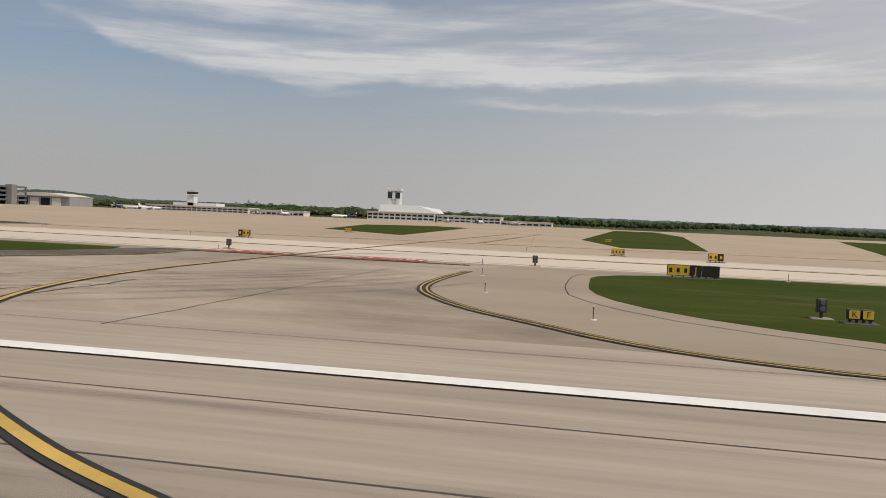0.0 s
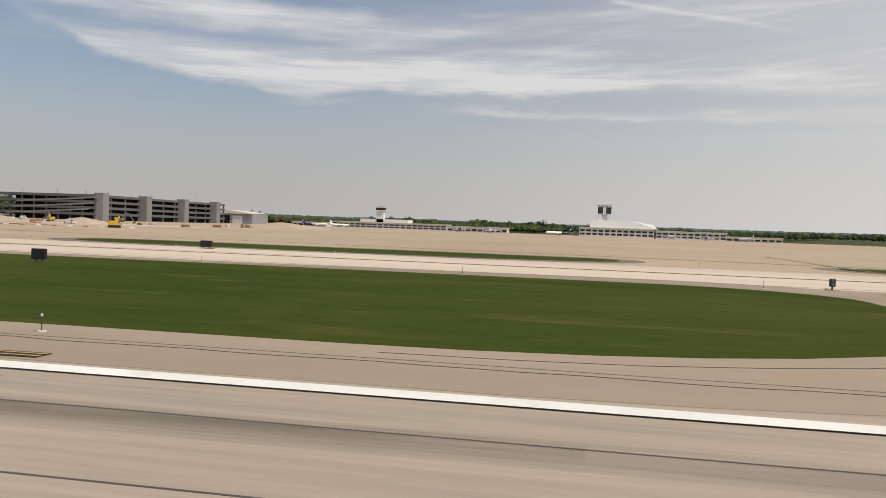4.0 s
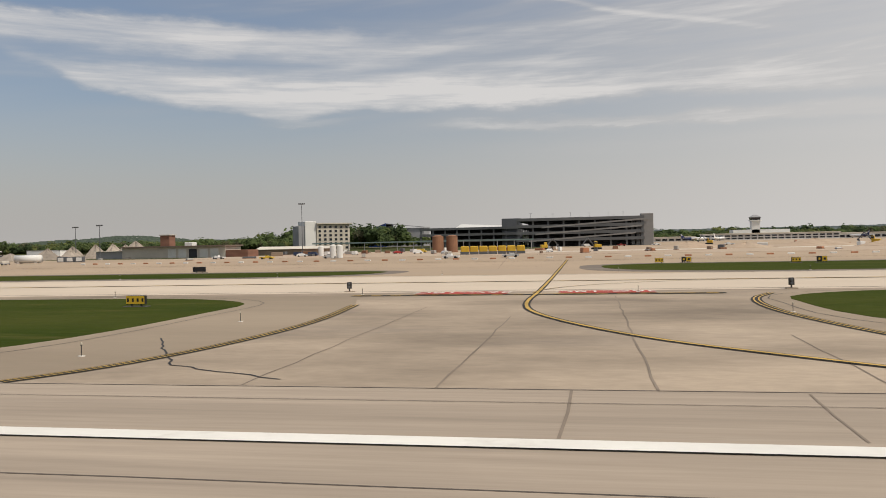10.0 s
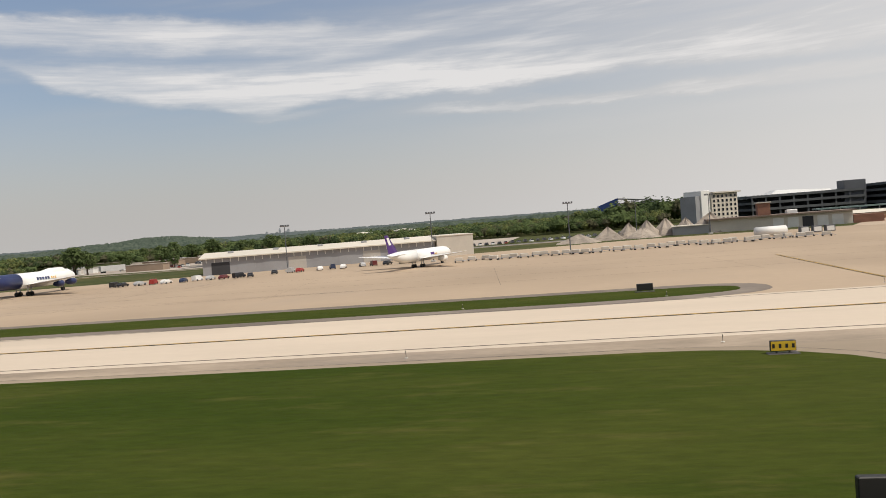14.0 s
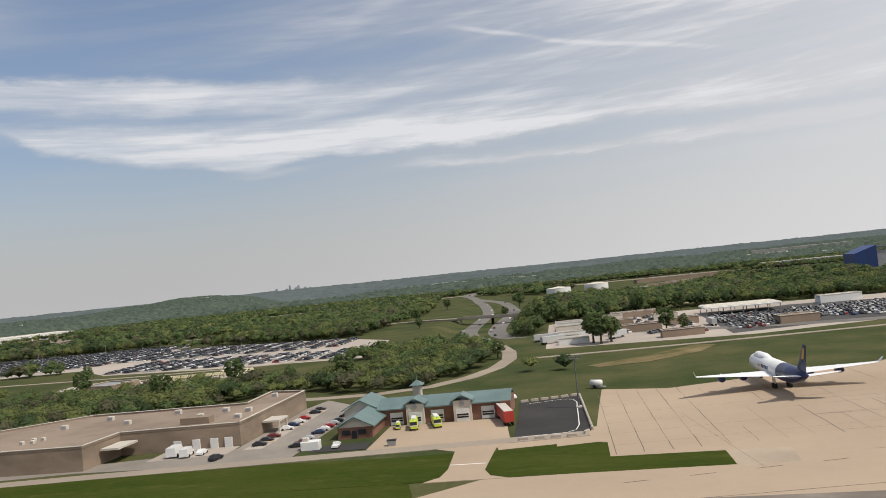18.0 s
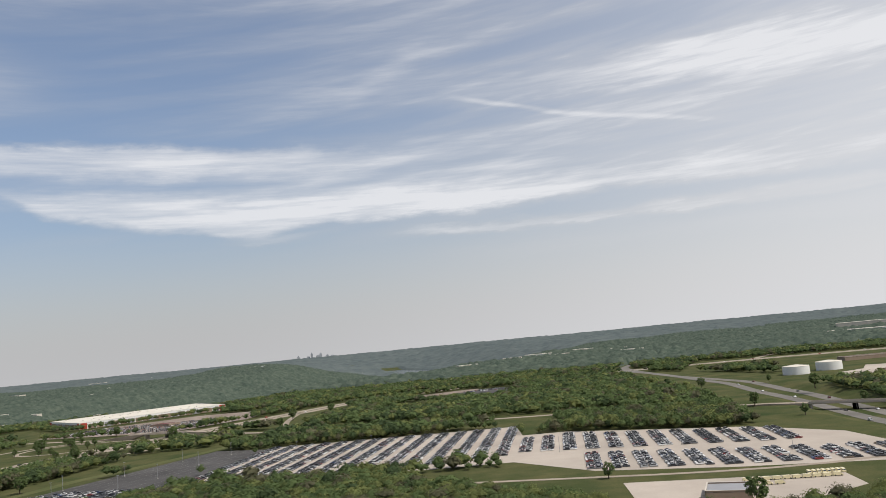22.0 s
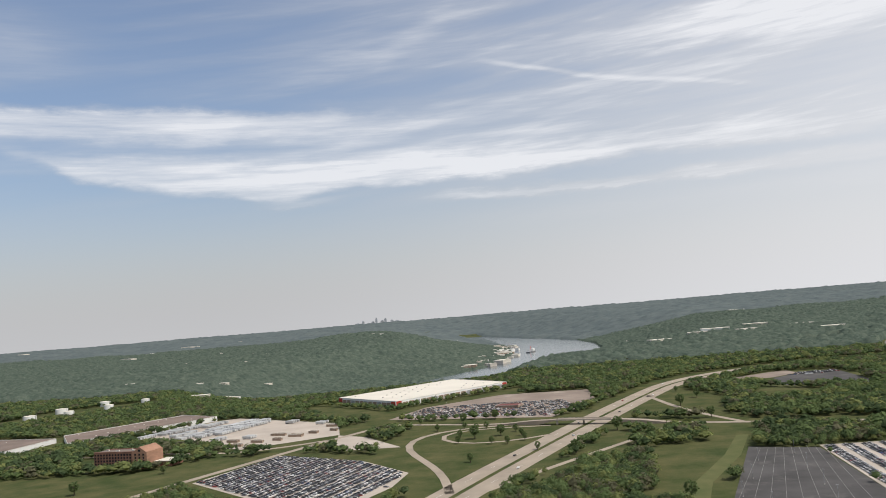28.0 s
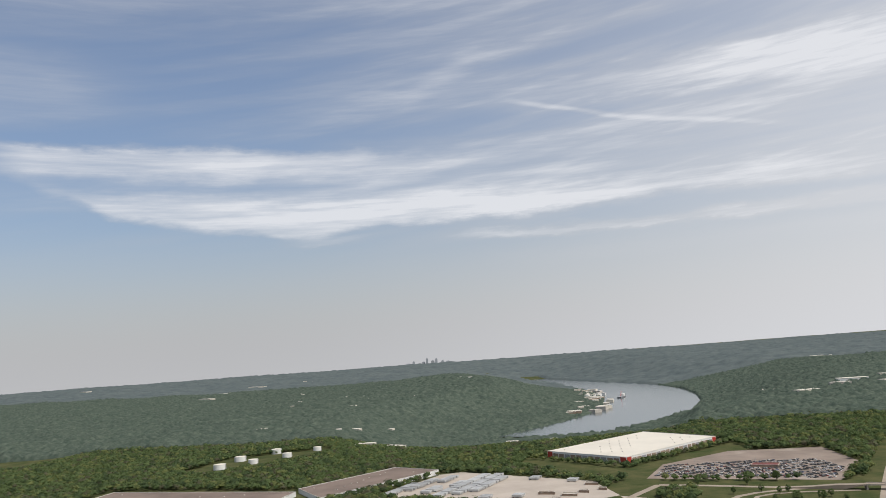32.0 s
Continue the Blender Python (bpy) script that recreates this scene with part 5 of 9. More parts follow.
lot_car_places = []
for i in range(11):
    lot_car_places.append((-624.4 + 0.05 * i, 95 + 2.4 * i, 8))
for i in range(13):
    lot_car_places.append((-618.8 + 0.1 * i, 92.5 + 1.9 * i, 188))
car_names = ["black", "silver", "white", "black", "maroon", "blue", "silver", "black", "white", "red"]
for i, (x, y, t) in enumerate(lot_car_places):
    if i in (3, 8, 14, 20):
        continue
    put_car(car_names[(i * 7) % 10], "car", x, y, t + rng.uniform(-3, 3), "parked beside the brick building", length=1.8, group="cars beside the brick building")
put_car("white", "van", -632.5, 91.8, 100, "parked at the loading bay", length=2.7)
put_car("white", "van", -634.3, 92.4, 97, "parked at the loading bay", length=3.2)
put_car("white", "car", -630.8, 92.4, 95, "parked beside the brick building")
put_car("black", "car", -627.3, 88.6, 80, "parked beside the brick building")
put_car("white", "pickup", -613.3, 90.8, 95, "parked in a painted bay by the fire station")
for i, (x, y) in enumerate([(-606, 115), (-603.5, 115.3), (-600, 115.5), (-594, 116)]):
    put_car(("black", "black", "silver", "white")[i], "car", x, y, 100 + 5 * i, "parked behind the fire station")
motor_places = []
for line, step in ((way_a, 7), (way_b, 6)):
    for i in range(8, len(line) - 8, step):
        p, q = line[i], line[i + 1]
        motor_places.append((p[0], p[1], math.degrees(math.atan2(q[1] - p[1], q[0] - p[0]))))
for i, (x, y, t) in enumerate(((-608, 262, 92), (-618.5, 262, 270), (-622, 290, 268), (-611, 296, 90), (-609, 318, 90), (-619, 322, 268), (-608, 345, 90), (-622, 352, 270), (-609, 372, 90), (-619, 388, 272), (-610, 415, 95), (-623, 430, 275), (-628, 462, 280), (-618, 470, 105), (-608, 240, 110), (-590, 218, 140), (-622, 275, 270), (-611, 283, 90))):
    put_car(("black", "white", "silver", "maroon", "white")[i % 5], "van" if i % 6 == 2 else "car", x, y, t, "on the airport parkway", z=0.1 + level(x, y), length=2.05, group="traffic on the parkway")
for i, (x, y, t) in enumerate(motor_places):
    put_car(("white", "silver", "black", "white", "red")[i % 5], "van" if i % 4 == 0 else "car", x + rng.uniform(-1.2, 1.2), y, t, "standing on the motorway", z=0.1 + max(level(x, y), -0.2), length=2.05, group="traffic on the motorway")

# ---- the brick building by the woods ----
def flat_roof_building(name, poly, h, wall, roof, label, category="building", x=0, y=0, z=0.0, parapet=0.25):
    root = thing(name, label, category)
    n = len(poly)
    area = sum(poly[i][0] * poly[(i + 1) % n][1] - poly[(i + 1) % n][0] * poly[i][1] for i in range(n))
    poly = poly if area > 0 else poly[::-1]
    for i in range(n):
        a, b = Vector(poly[i]), Vector(poly[(i + 1) % n])
        d = (b - a).normalized()
        nin = Vector((-d.y, d.x)) * 0.22
        part("wall", Mesh().prism([tuple(a), tuple(b), tuple(b + nin), tuple(a + nin)], z - 0.3, z + h), wall, root)
        part("coping", Mesh().prism([tuple(a - nin * 0.2), tuple(b - nin * 0.2), tuple(b + nin * 1.2), tuple(a + nin * 1.2)], z + h + 0.003, z + h + 0.07), M["cream"], root, "pale coping along the roof edge")
    part("roof", Mesh().prism(poly, z + h - parapet - 0.15, z + h - parapet), roof, root)
    return root


def roof_unit(root, x, y, z, sx=0.9, sy=0.7, h=0.6):
    u = part("roof_unit", Mesh().bevel_box(x - sx / 2, x + sx / 2, y - sy / 2, y + sy / 2, z, z + h, 0.05), M["cream"], root, "boxy air-conditioning unit")
    part("grille", Mesh().box(x - sx * 0.4, x + sx * 0.4, y - sy / 2 - 0.02, y - sy / 2 - 0.002, z + 0.12, z + h - 0.12), M["grey_metal"], u, "dark louvred grille")
    return u


HALL = [(-664, 89), (-654.5, 87.5), (-643.4, 87.4), (-643.1, 95.2), (-627.2, 95.9), (-627.0, 121.8), (-633.5, 124), (-633.2, 113), (-658, 113), (-668, 104)]
hall = flat_roof_building("brick_building", HALL, 3.0, M["tan_brick"], M["tan_roof"], "long low brick building with a sandy flat roof")
for x, y in ((-652, 108), (-646.5, 103), (-642, 109), (-656, 103), (-636, 103.5), (-634, 107.5), (-630, 106), (-631, 119), (-629.5, 101)):
    roof_unit(hall, x, y, 2.75)
for x, y in ((-655, 95), (-653.8, 95.2), (-655.4, 93.2), (-654, 93.3)):
    roof_unit(hall, x, y, 2.75, 0.5, 0.5, 0.45)
part("roof_screen", Mesh().box(-636.5, -632.5, 98.6, 100.2, 2.75, 3.6), M["tan_brick"], hall, "brown screen round the roof plant")
for i, x in enumerate((-635.5, -633, -630.6, -628.7)):
    part("loading_door", Mesh().box(x - 0.5, x + 0.5, 95.4 + 0.04 * i, 95.62 + 0.04 * i, 0.06, 1.3), M["door_white"], hall, "pale roller door")
part("canopy", Mesh().box(-643, -640.6, 90.5, 95, 1.7, 1.95), M["cream"], hall, "flat loading canopy")
porch = part("porch", Mesh().box(-627, -624.6, 103, 106.5, 1.5, 1.75), M["cream"], hall, "flat entrance porch")
for x, y in ((-624.8, 103.3), (-624.8, 106.2)):
    part("post", Mesh().bevel_box(x - 0.12, x + 0.12, y - 0.12, y + 0.12, 0.05, 1.5, 0.02), M["cream"], porch)
plot("brick_building_lot", [(-690, 88), (-690, 100), (-668, 112), (-664, 86.5), (-627, 94), (-627, 122), (-625.5, 129), (-617, 119), (-617.6, 84.8), (-644, 86.5), (-664, 84)], M["worn_lot"], "worn grey car park round the brick building", z=0.05)
plot("loading_apron", [(-637, 90), (-637, 95.7), (-627.3, 95.7), (-627.3, 91.5)], M["lot"], "pale concrete loading apron", z=0.058, category="pavement")
plot("car_bays", [(-625.8, 93), (-625.2, 121), (-622.8, 120), (-623.4, 93)], M["lot"], "pale concrete parking bays", z=0.058)
for y in (97, 107.5, 118.5):
    tagged(part("planting_bed", Mesh().bevel_box(-626, -623, y - 0.4, y + 0.4, 0.02, 0.16, 0.05), M["dirt"]), "small mulched planting bed between bays", "planting bed")
road("perimeter_road", [(-700, 78), (-660, 82.5), (-640, 85), (-617, 86), (-600, 86.5), (-592, 87.2), (-584, 88.5)], 2.6, "grey perimeter road past the buildings")

# ---- the fire station ----
fire = thing("fire_station", "brick fire station with blue-green metal roofs", "fire station")


def gable(root, x0, x1, y0, y1, h, rise, wall, along_x=True, over=0.35):
    """A pitched block: walls, two roof slopes and gable ends."""
    part("wall", Mesh().box(x0, x1, y0, y1, 0.0, h), wall, root)
    if along_x:
        ym = (y0 + y1) / 2
        for ya, yb in ((y0 - over, ym), (y1 + over, ym)):
            part("roof", Mesh().loft([[(x0 - over, ya, h - 0.05), (x1 + over, ya, h - 0.05), (x1 + over, yb, h + rise), (x0 - over, yb, h + rise)], [(x0 - over, ya, h + 0.1), (x1 + over, ya, h + 0.1), (x1 + over, yb, h + rise + 0.15), (x0 - over, yb, h + rise + 0.15)]]), M["green_roof"], root)
        part("gable_end", Mesh().loft([[(x0, y0, h), (x0, y1, h), (x0, ym, h + rise)], [(x1, y0, h), (x1, y1, h), (x1, ym, h + rise)]]), M["cream"], root)
    else:
        xm = (x0 + x1) / 2
        for xa, xb in ((x0 - over, xm), (x1 + over, xm)):
            part("roof", Mesh().loft([[(xa, y0 - over, h - 0.05), (xa, y1 + over, h - 0.05), (xb, y1 + over, h + rise), (xb, y0 - over, h + rise)], [(xa, y0 - over, h + 0.1), (xa, y1 + over, h + 0.1), (xb, y1 + over, h + rise + 0.15), (xb, y0 - over, h + rise + 0.15)]]), M["green_roof"], root)
        part("gable_end", Mesh().loft([[(x0, y0, h), (x1, y0, h), (xm, y0, h + rise)], [(x0, y1, h), (x1, y1, h), (xm, y1, h + rise)]]), M["cream"], root)


gable(fire, -610.5, -593.5, 102, 109, 2.1, 0.9, M["brick"])
gable(fire, -615.5, -611, 103, 109.5, 2.2, 1.2, M["cream"], False)
gable(fire, -614.3, -609.9, 95.2, 102.4, 1.4, 1.2, M["brick"], False)
for x in (-605.6, -599.4):
    part("bay_front", Mesh().box(x - 1.15, x + 1.15, 101.2, 102.0, 0.06, 2.7), M["cream"], fire, "pale gabled bay front")
    for sx in (-1, 1):
        part("bay_roof", Mesh().loft([[(x + sx * 1.45, 100.9, 2.6), (x + sx * 1.45, 104, 2.6), (x, 104, 3.4), (x, 100.9, 3.4)], [(x + sx * 1.45, 100.9, 2.72), (x + sx * 1.45, 104, 2.72), (x, 104, 3.52), (x, 100.9, 3.52)]]), M["green_roof"], fire)
    part("emblem", Mesh().tube((x, 101.2, 2.35), (x, 101.12, 2.35), 0.32, 0.32, 14), M["grey_metal"], fire, "round dark emblem")
for x in (-608.2, -605.6, -602.8, -599.4, -596.2):
    y = 101.16 if x in (-605.6, -599.4) else 101.94
    door = part("bay_door", Mesh().box(x - 0.85, x + 0.85, y - 0.03, y + 0.02, 0.06, 1.65), M["door_white"], fire, "white sectional bay door")
    for r in range(2):
        part("door_window", Mesh().box(x - 0.75, x + 0.75, y - 0.05, y - 0.032, 0.5 + 0.3 * r, 0.72 + 0.3 * r), M["glass"], door)
for x in (-613.2, -611.2):
    part("window", Mesh().box(x - 0.5, x + 0.5, 95.12, 95.19, 0.5, 1.1), M["glass"], fire)
part("entrance", Mesh().box(-612.5, -611.9, 95.1, 95.18, 0.06, 1.0), M["glass"], fire)
part("side_brick", Mesh().box(-594.5, -593.2, 101.3, 109.3, 0.06, 2.2), M["brick"], fire)
tower = thing("drill_tower", "small square tower with a green pyramid roof", "tower")
part("shaft", Mesh().bevel_box(-608.0, -606.8, 113.2, 114.5, 0, 3.5, 0.06), M["cream"], tower)
part("cap", Mesh().loft([[(-608.4, 112.8, 3.5), (-606.4, 112.8, 3.5), (-606.4, 114.9, 3.5), (-608.4, 114.9, 3.5)], [(-607.45, 113.8, 4.2), (-607.35, 113.8, 4.2), (-607.35, 113.9, 4.2), (-607.45, 113.9, 4.2)]]), M["green_roof"], tower)
part("mast", Mesh().tube((-607.4, 113.85, 4.15), (-607.4, 113.85, 4.7), 0.03), M["steel"], tower)
plot("fire_apron", [(-609, 101.2), (-594, 101.3), (-592.5, 87), (-593.9, 84.5), (-594.3, 75.5), (-593.6, 73.2), (-591.8, 72), (-599.8, 72), (-598.4, 73.6), (-598, 76.5), (-598.3, 84), (-601, 86), (-609, 88)], M["apron"], "sandy concrete drive before the fire station", z=0.066, category="pavement")
plot("verge", [(-616, 72.3), (-599.3, 72.3), (-598.1, 73.8), (-597.9, 76.5), (-598.2, 83.4), (-607.7, 82.9), (-616, 79.6)], M["grass"], "mown grass verge beside the station drive", z=0.0625, category="grass")
plot("verge", [(-592.2, 72.1), (-593.9, 73.4), (-594.4, 75.6), (-594, 83.2), (-587.5, 84.2), (-587.5, 72.1)], M["grass"], "mown grass verge beside the station drive", z=0.0625, category="grass")
tagged(part("drive_line", Mesh().ribbon([(-598, 78.1), (-594.4, 78.0)], 0.22, 0.072), M["white_paint"]), "white stop line across the station drive", "road marking", kind="structure")
tagged(part("lot_line", Mesh().ribbon([(-591.6, 110.2), (-586.6, 112.0), (-585.3, 111.2), (-584.8, 109.0), (-584.9, 93.5), (-585.3, 90.8), (-586.4, 89.6), (-591.4, 88.9)], 0.12, 0.072), M["white_paint"]), "white line round the edge of the black lot", "road marking", kind="structure")
plot("fire_lot", [(-592.6, 111.5), (-584.4, 114.0), (-583.7, 90), (-585, 87.7), (-592.2, 87.5)], M["asphalt"], "fresh black asphalt lot with a low barrier edge", z=0.066)
plot("fire_bays", [(-616, 88.6), (-616, 91.6), (-609.4, 92.6), (-609.2, 88.6)], M["asphalt"], "small dark asphalt car park", z=0.06)
barrier = Mesh().bevel_box(-0.55, 0.55, -0.14, 0.14, 0, 0.36, 0.05).data("barrier_block", M["lot"])
edge = [(-592.7, 111.7), (-584.3, 114.2), (-583.5, 90), (-584.9, 87.5), (-592, 87.3)]
for (ax, ay), (bx, by) in zip(edge[:-1], edge[1:]):
    n = int(math.hypot(bx - ax, by - ay) / 1.45)
    for i in range(n):
        ob = new("barrier_block", barrier)
        ob.matrix_basis = pose(ax + (bx - ax) * (i + 0.5) / n, ay + (by - ay) * (i + 0.5) / n, 0.03, 0, 0, math.degrees(math.atan2(by - ay, bx - ax)))
        tagged(ob, "low pale concrete barrier block along the asphalt", "barrier", group="barrier blocks")


def fire_truck(label, paint, x, y, turn, length=3.6):
    root = thing("fire_truck", label, "fire truck", x, y, 0.066, turn, group="fire trucks")
    s = length / 3.6
    part("body", Mesh().bevel_box(-1.8 * s, 0.95 * s, -0.5 * s, 0.5 * s, 0.3 * s, 1.2 * s, 0.08), paint, root)
    part("cab", Mesh().bevel_box(1.0 * s, 1.8 * s, -0.5 * s, 0.5 * s, 0.25 * s, 1.25 * s, 0.1), paint, root)
    part("windscreen", Mesh().box(1.79 * s, 1.83 * s, -0.42 * s, 0.42 * s, 0.7 * s, 1.1 * s), M["glass"], root)
    part("turret", Mesh().tube((1.2 * s, 0, 1.25 * s), (1.9 * s, 0, 1.5 * s), 0.06, 0.04), M["steel"], root)
    part("deck_gear", Mesh().bevel_box(-1.5 * s, 0.4 * s, -0.3 * s, 0.3 * s, 1.2 * s, 1.38 * s, 0.03), M["white_metal"], root)
    part("stripe", Mesh().box(-1.81 * s, 1.81 * s, -0.512 * s, 0.512 * s, 0.55 * s, 0.66 * s), M["white_metal"], root)
    me = wheel(0, 0.26 * s, 0.2 * s).data("wheel", M["tyre"])
    for a in (-1.2, -0.6, 1.3):
        for k in (-1, 1):
            part("wheel", me, None, root).location = (a * s, k * 0.42 * s, 0.26 * s)
    return root


fire_truck("lime-yellow fire tender parked outside its bay", M["lime"], -605.4, 98.8, -80)
fire_truck("lime-yellow fire tender parked outside its bay", M["lime"], -602.6, 99.2, -75)
fire_truck("small lime-yellow fire pickup on the drive", M["lime"], -607.6, 99.4, -80, 2.2)
trailer = thing("red_trailer", "long red box trailer on the asphalt lot", "trailer", -593.8, 98.6, 0.066, 103)
part("box", Mesh().bevel_box(-3.2, 3.2, -0.6, 0.6, 0.5, 1.8, 0.04), M["red_metal"], trailer)
part("top", Mesh().box(-3.15, 3.15, -0.56, 0.56, 1.803, 1.85), M["cream"], trailer)
me = wheel(0, 0.24, 0.22).data("wheel", M["tyre"])
for a in (-2.6, -2.0, 2.4):
    for k in (-1, 1):
        part("wheel", me, None, trailer).location = (a, k * 0.45, 0.24)
part("landing_leg", Mesh().box(1.4, 1.55, -0.3, 0.3, 0.0, 0.5), M["grey_metal"], trailer)
shed = thing("equipment_shed", "pale generator box beside the car park", "shed", -616.3, 90.6, 0.05, 5)
part("body", Mesh().bevel_box(-1.1, 1.1, -0.7, 0.7, 0, 1.0, 0.05), M["white_metal"], shed)
part("top_box", Mesh().bevel_box(-0.9, -0.2, -0.4, 0.4, 1.0, 1.4, 0.04), M["cream"], shed)
bin_ = thing("waste_skip", "dark waste skip on the station drive", "skip", -606.3, 89.4, 0.07, 10)
part("body", Mesh().loft([[(-0.4, -0.3, 0), (0.4, -0.3, 0), (0.4, 0.3, 0), (-0.4, 0.3, 0)], [(-0.55, -0.4, 0.6), (0.55, -0.4, 0.6), (0.55, 0.4, 0.6), (-0.55, 0.4, 0.6)]]), M["grey_metal"], bin_)
part("lid", Mesh().box(-0.57, 0.57, -0.42, 0.42, 0.603, 0.65), M["tyre"], bin_)
tank = thing("tank_trailer", "white cylindrical tank on a trailer", "tank", -581.5, 119.5, 0.05, -30)
part("tank", Mesh().tube((-1.0, 0, 0.75), (0.7, 0, 0.75), 0.48, 0.48, 14), M["white_metal"], tank, smooth=True)
part("frame", Mesh().box(-1.0, 1.3, -0.3, 0.3, 0.18, 0.28), M["grey_metal"], tank)
for k in (-1, 1):
    part("wheel", me, None, tank).location = (-0.3, k * 0.4, 0.24)

# ---- warehouses, offices, tanks and the river town ----
wh = flat_roof_building("warehouse", WAREHOUSE, 4.6, M["white_metal"], M["white_roof"], "huge white-roofed warehouse with red and grey end panels", "warehouse", parapet=0.2)
for (ax, ay), (bx, by) in ((WAREHOUSE[0], WAREHOUSE[1]), (WAREHOUSE[1], WAREHOUSE[2])):
    d = Vector((bx - ax, by - ay)).normalized()
    out = Vector((d.y, -d.x))
    length = math.hypot(bx - ax, by - ay)
    n = int(length / 6)
    for i in range(n):
        a = Vector((ax, ay)) + d * (i + 0.08) * length / n + out * 0.12
        b = Vector((ax, ay)) + d * (i + 0.92) * length / n + out * 0.12
        tone = M["red_metal"] if i in (0, n - 1) else (M["tan_wall"] if i % 3 else M["grey_metal"])
        part("wall_panel", Mesh().prism([tuple(a), tuple(b), tuple(b + out * 0.1), tuple(a + out * 0.1)], 0.0, 3.2 if i not in (0, n - 1) else 4.3), tone, wh)
for i in range(26):
    u, v = 0.08 + 0.84 * ((i * 0.37) % 1), 0.12 + 0.76 * ((i * 0.61) % 1)
    p = Vector(WAREHOUSE[0]) * (1 - u) * (1 - v) + Vector(WAREHOUSE[1]) * (1 - u) * v + Vector(WAREHOUSE[2]) * u * v + Vector(WAREHOUSE[3]) * u * (1 - v)
    roof_unit(wh, p.x, p.y, 4.4, 1.0, 0.8, 0.5)
for nm, poly, h in (("distribution_hall", [(-1306, 482), (-1259, 563), (-1220, 541), (-1276, 444)], 3.4), ("distribution_hall", [(-1460, 500), (-1303, 470), (-1305, 423), (-1460, 446)], 3.4), ("distribution_hall", [(-1420, 405), (-1290, 400), (-1282, 372), (-1420, 372)], 3.0)):
    b = flat_roof_building(nm, poly, h, M["white_metal"], M["brown_roof"] if poly[0][1] > 410 else M["tan_roof"], "long distribution hall with pale walls and a flat roof", "warehouse")
    for i in range(10):
        u, v = 0.1 + 0.8 * ((i * 0.37) % 1), 0.2 + 0.6 * ((i * 0.61) % 1)
        p = Vector(poly[0]) * (1 - u) * (1 - v) + Vector(poly[1]) * u * (1 - v) + Vector(poly[2]) * u * v + Vector(poly[3]) * (1 - u) * v
        roof_unit(b, p.x, p.y, h - 0.25, 0.9, 0.8, 0.45)


def brick_office(x, y, turn):
    root = thing("brick_office", "five-storey red-brick hotel with a gabled end wing", "hotel", x, y, 0, turn)
    part("wall", Mesh().box(-16, 10, -5, 5, 0, 8.2), M["brick"], root)
    part("roof", Mesh().box(-15.7, 9.7, -4.7, 4.7, 8.203, 8.3), M["brown_roof"], root)
    for y0, y1 in ((-5.1, -4.7), (4.7, 5.1)):
        part("parapet", Mesh().box(-16.1, 10, y0, y1, 8.305, 8.7), M["brick"], root)
    part("gable_wing", Mesh().box(10.003, 19, -7, 6, 0, 8.6), M["pale_brick"], root, "paler brick end wing")
    part("gable", Mesh().loft([[(10.4, -7, 8.6), (18.6, -7, 8.6), (14.5, -7, 11.2)], [(10.4, 6, 8.6), (18.6, 6, 8.6), (14.5, 6, 11.2)]]), M["pale_brick"], root)
    part("attic_window", Mesh().box(13.8, 15.2, -7.06, -6.9, 8.8, 9.9), M["glass"], root)
    me = Mesh().box(-0.5, 0.5, -0.06, 0.02, 0, 0.95).data("window", M["glass"])
    for f in range(5):
        for i in range(14):
            part("window", me, None, root).location = (-15.1 + 1.85 * i, -5.03, 0.4 + 1.55 * f)
        for i in range(3):
            part("window", me, None, root).location = (12 + 2.5 * i, -7.03, 0.4 + 1.6 * f)
    for i, (a, b, c) in enumerate(((-12, 1, 1.6), (-4, -1, 2.2), (3, 1.5, 1.4), (7, -2, 1.8))):
        roof_unit(root, a, b, 8.3, c, 0.9, 0.7)
    part("annexe", Mesh().box(19.003, 29, -1, 9, 0, 2.6), M["brick"], root, "low brick annexe")
    part("annexe_roof", Mesh().box(18.9, 29.3, -1.3, 9.3, 2.603, 2.85), M["white_roof"], root, "pale flat annexe roof")
    return root


brick_office(-1186, 366, -8)


M["trailer_side"] = material("weathered_trailer_panel", (0.5, 0.5, 0.49), 0.6, var=0.2, scale=0.12, fine=3.0, stain=((0.3, 0.3, 0.3), 0.15, 0.5))


def semi_trailer(label):
    root = thing("semi_trailer", label, "trailer", group="trailers in the yard")
    part("box", Mesh().bevel_box(-3.2, 3.2, -0.6, 0.6, 0.5, 1.85, 0.03), M["trailer_side"], root)
    wm_ = wheel(0, 0.23, 0.3).data("wheel", M["tyre"])
    for a in (-2.7, -2.1):
        for k in (-1, 1):
            part("wheel", wm_, None, root).location = (a, k * 0.42, 0.23)
    part("landing_leg", Mesh().box(1.9, 2.05, -0.35, 0.35, 0, 0.5), M["grey_metal"], root)
    return root


first_trailer = first = semi_trailer("white box trailer parked in the truck yard")
first.matrix_basis = pose(-1205, 470, 0.05, 0, 0, 40)
yard_rows = [(-1201, 448, 46), (-1190, 454, 42), (-1180, 462, 30), (-1197, 482, 10), (-1236, 459, 24), (-1226, 474, 24), (-1212, 462, 12), (-1210, 500, 14), (-1146, 498, 5), (-1120, 486, 4), (-1170, 436, 5), (-1150, 438, 4)]
for rx, ry, cnt in yard_rows:
    for i in range(cnt):
        x, y = rx + 1.72 * i * 0.25, ry + 1.72 * i * 0.968
        if inside(YARD, np.array([x]), np.array([y]))[0] and (i * 7 + int(-rx)) % 11 > 1:
            copy_thing(first, pose(x, y, 0.05, 0, 0, -14.5 + rng.uniform(-1, 1)))
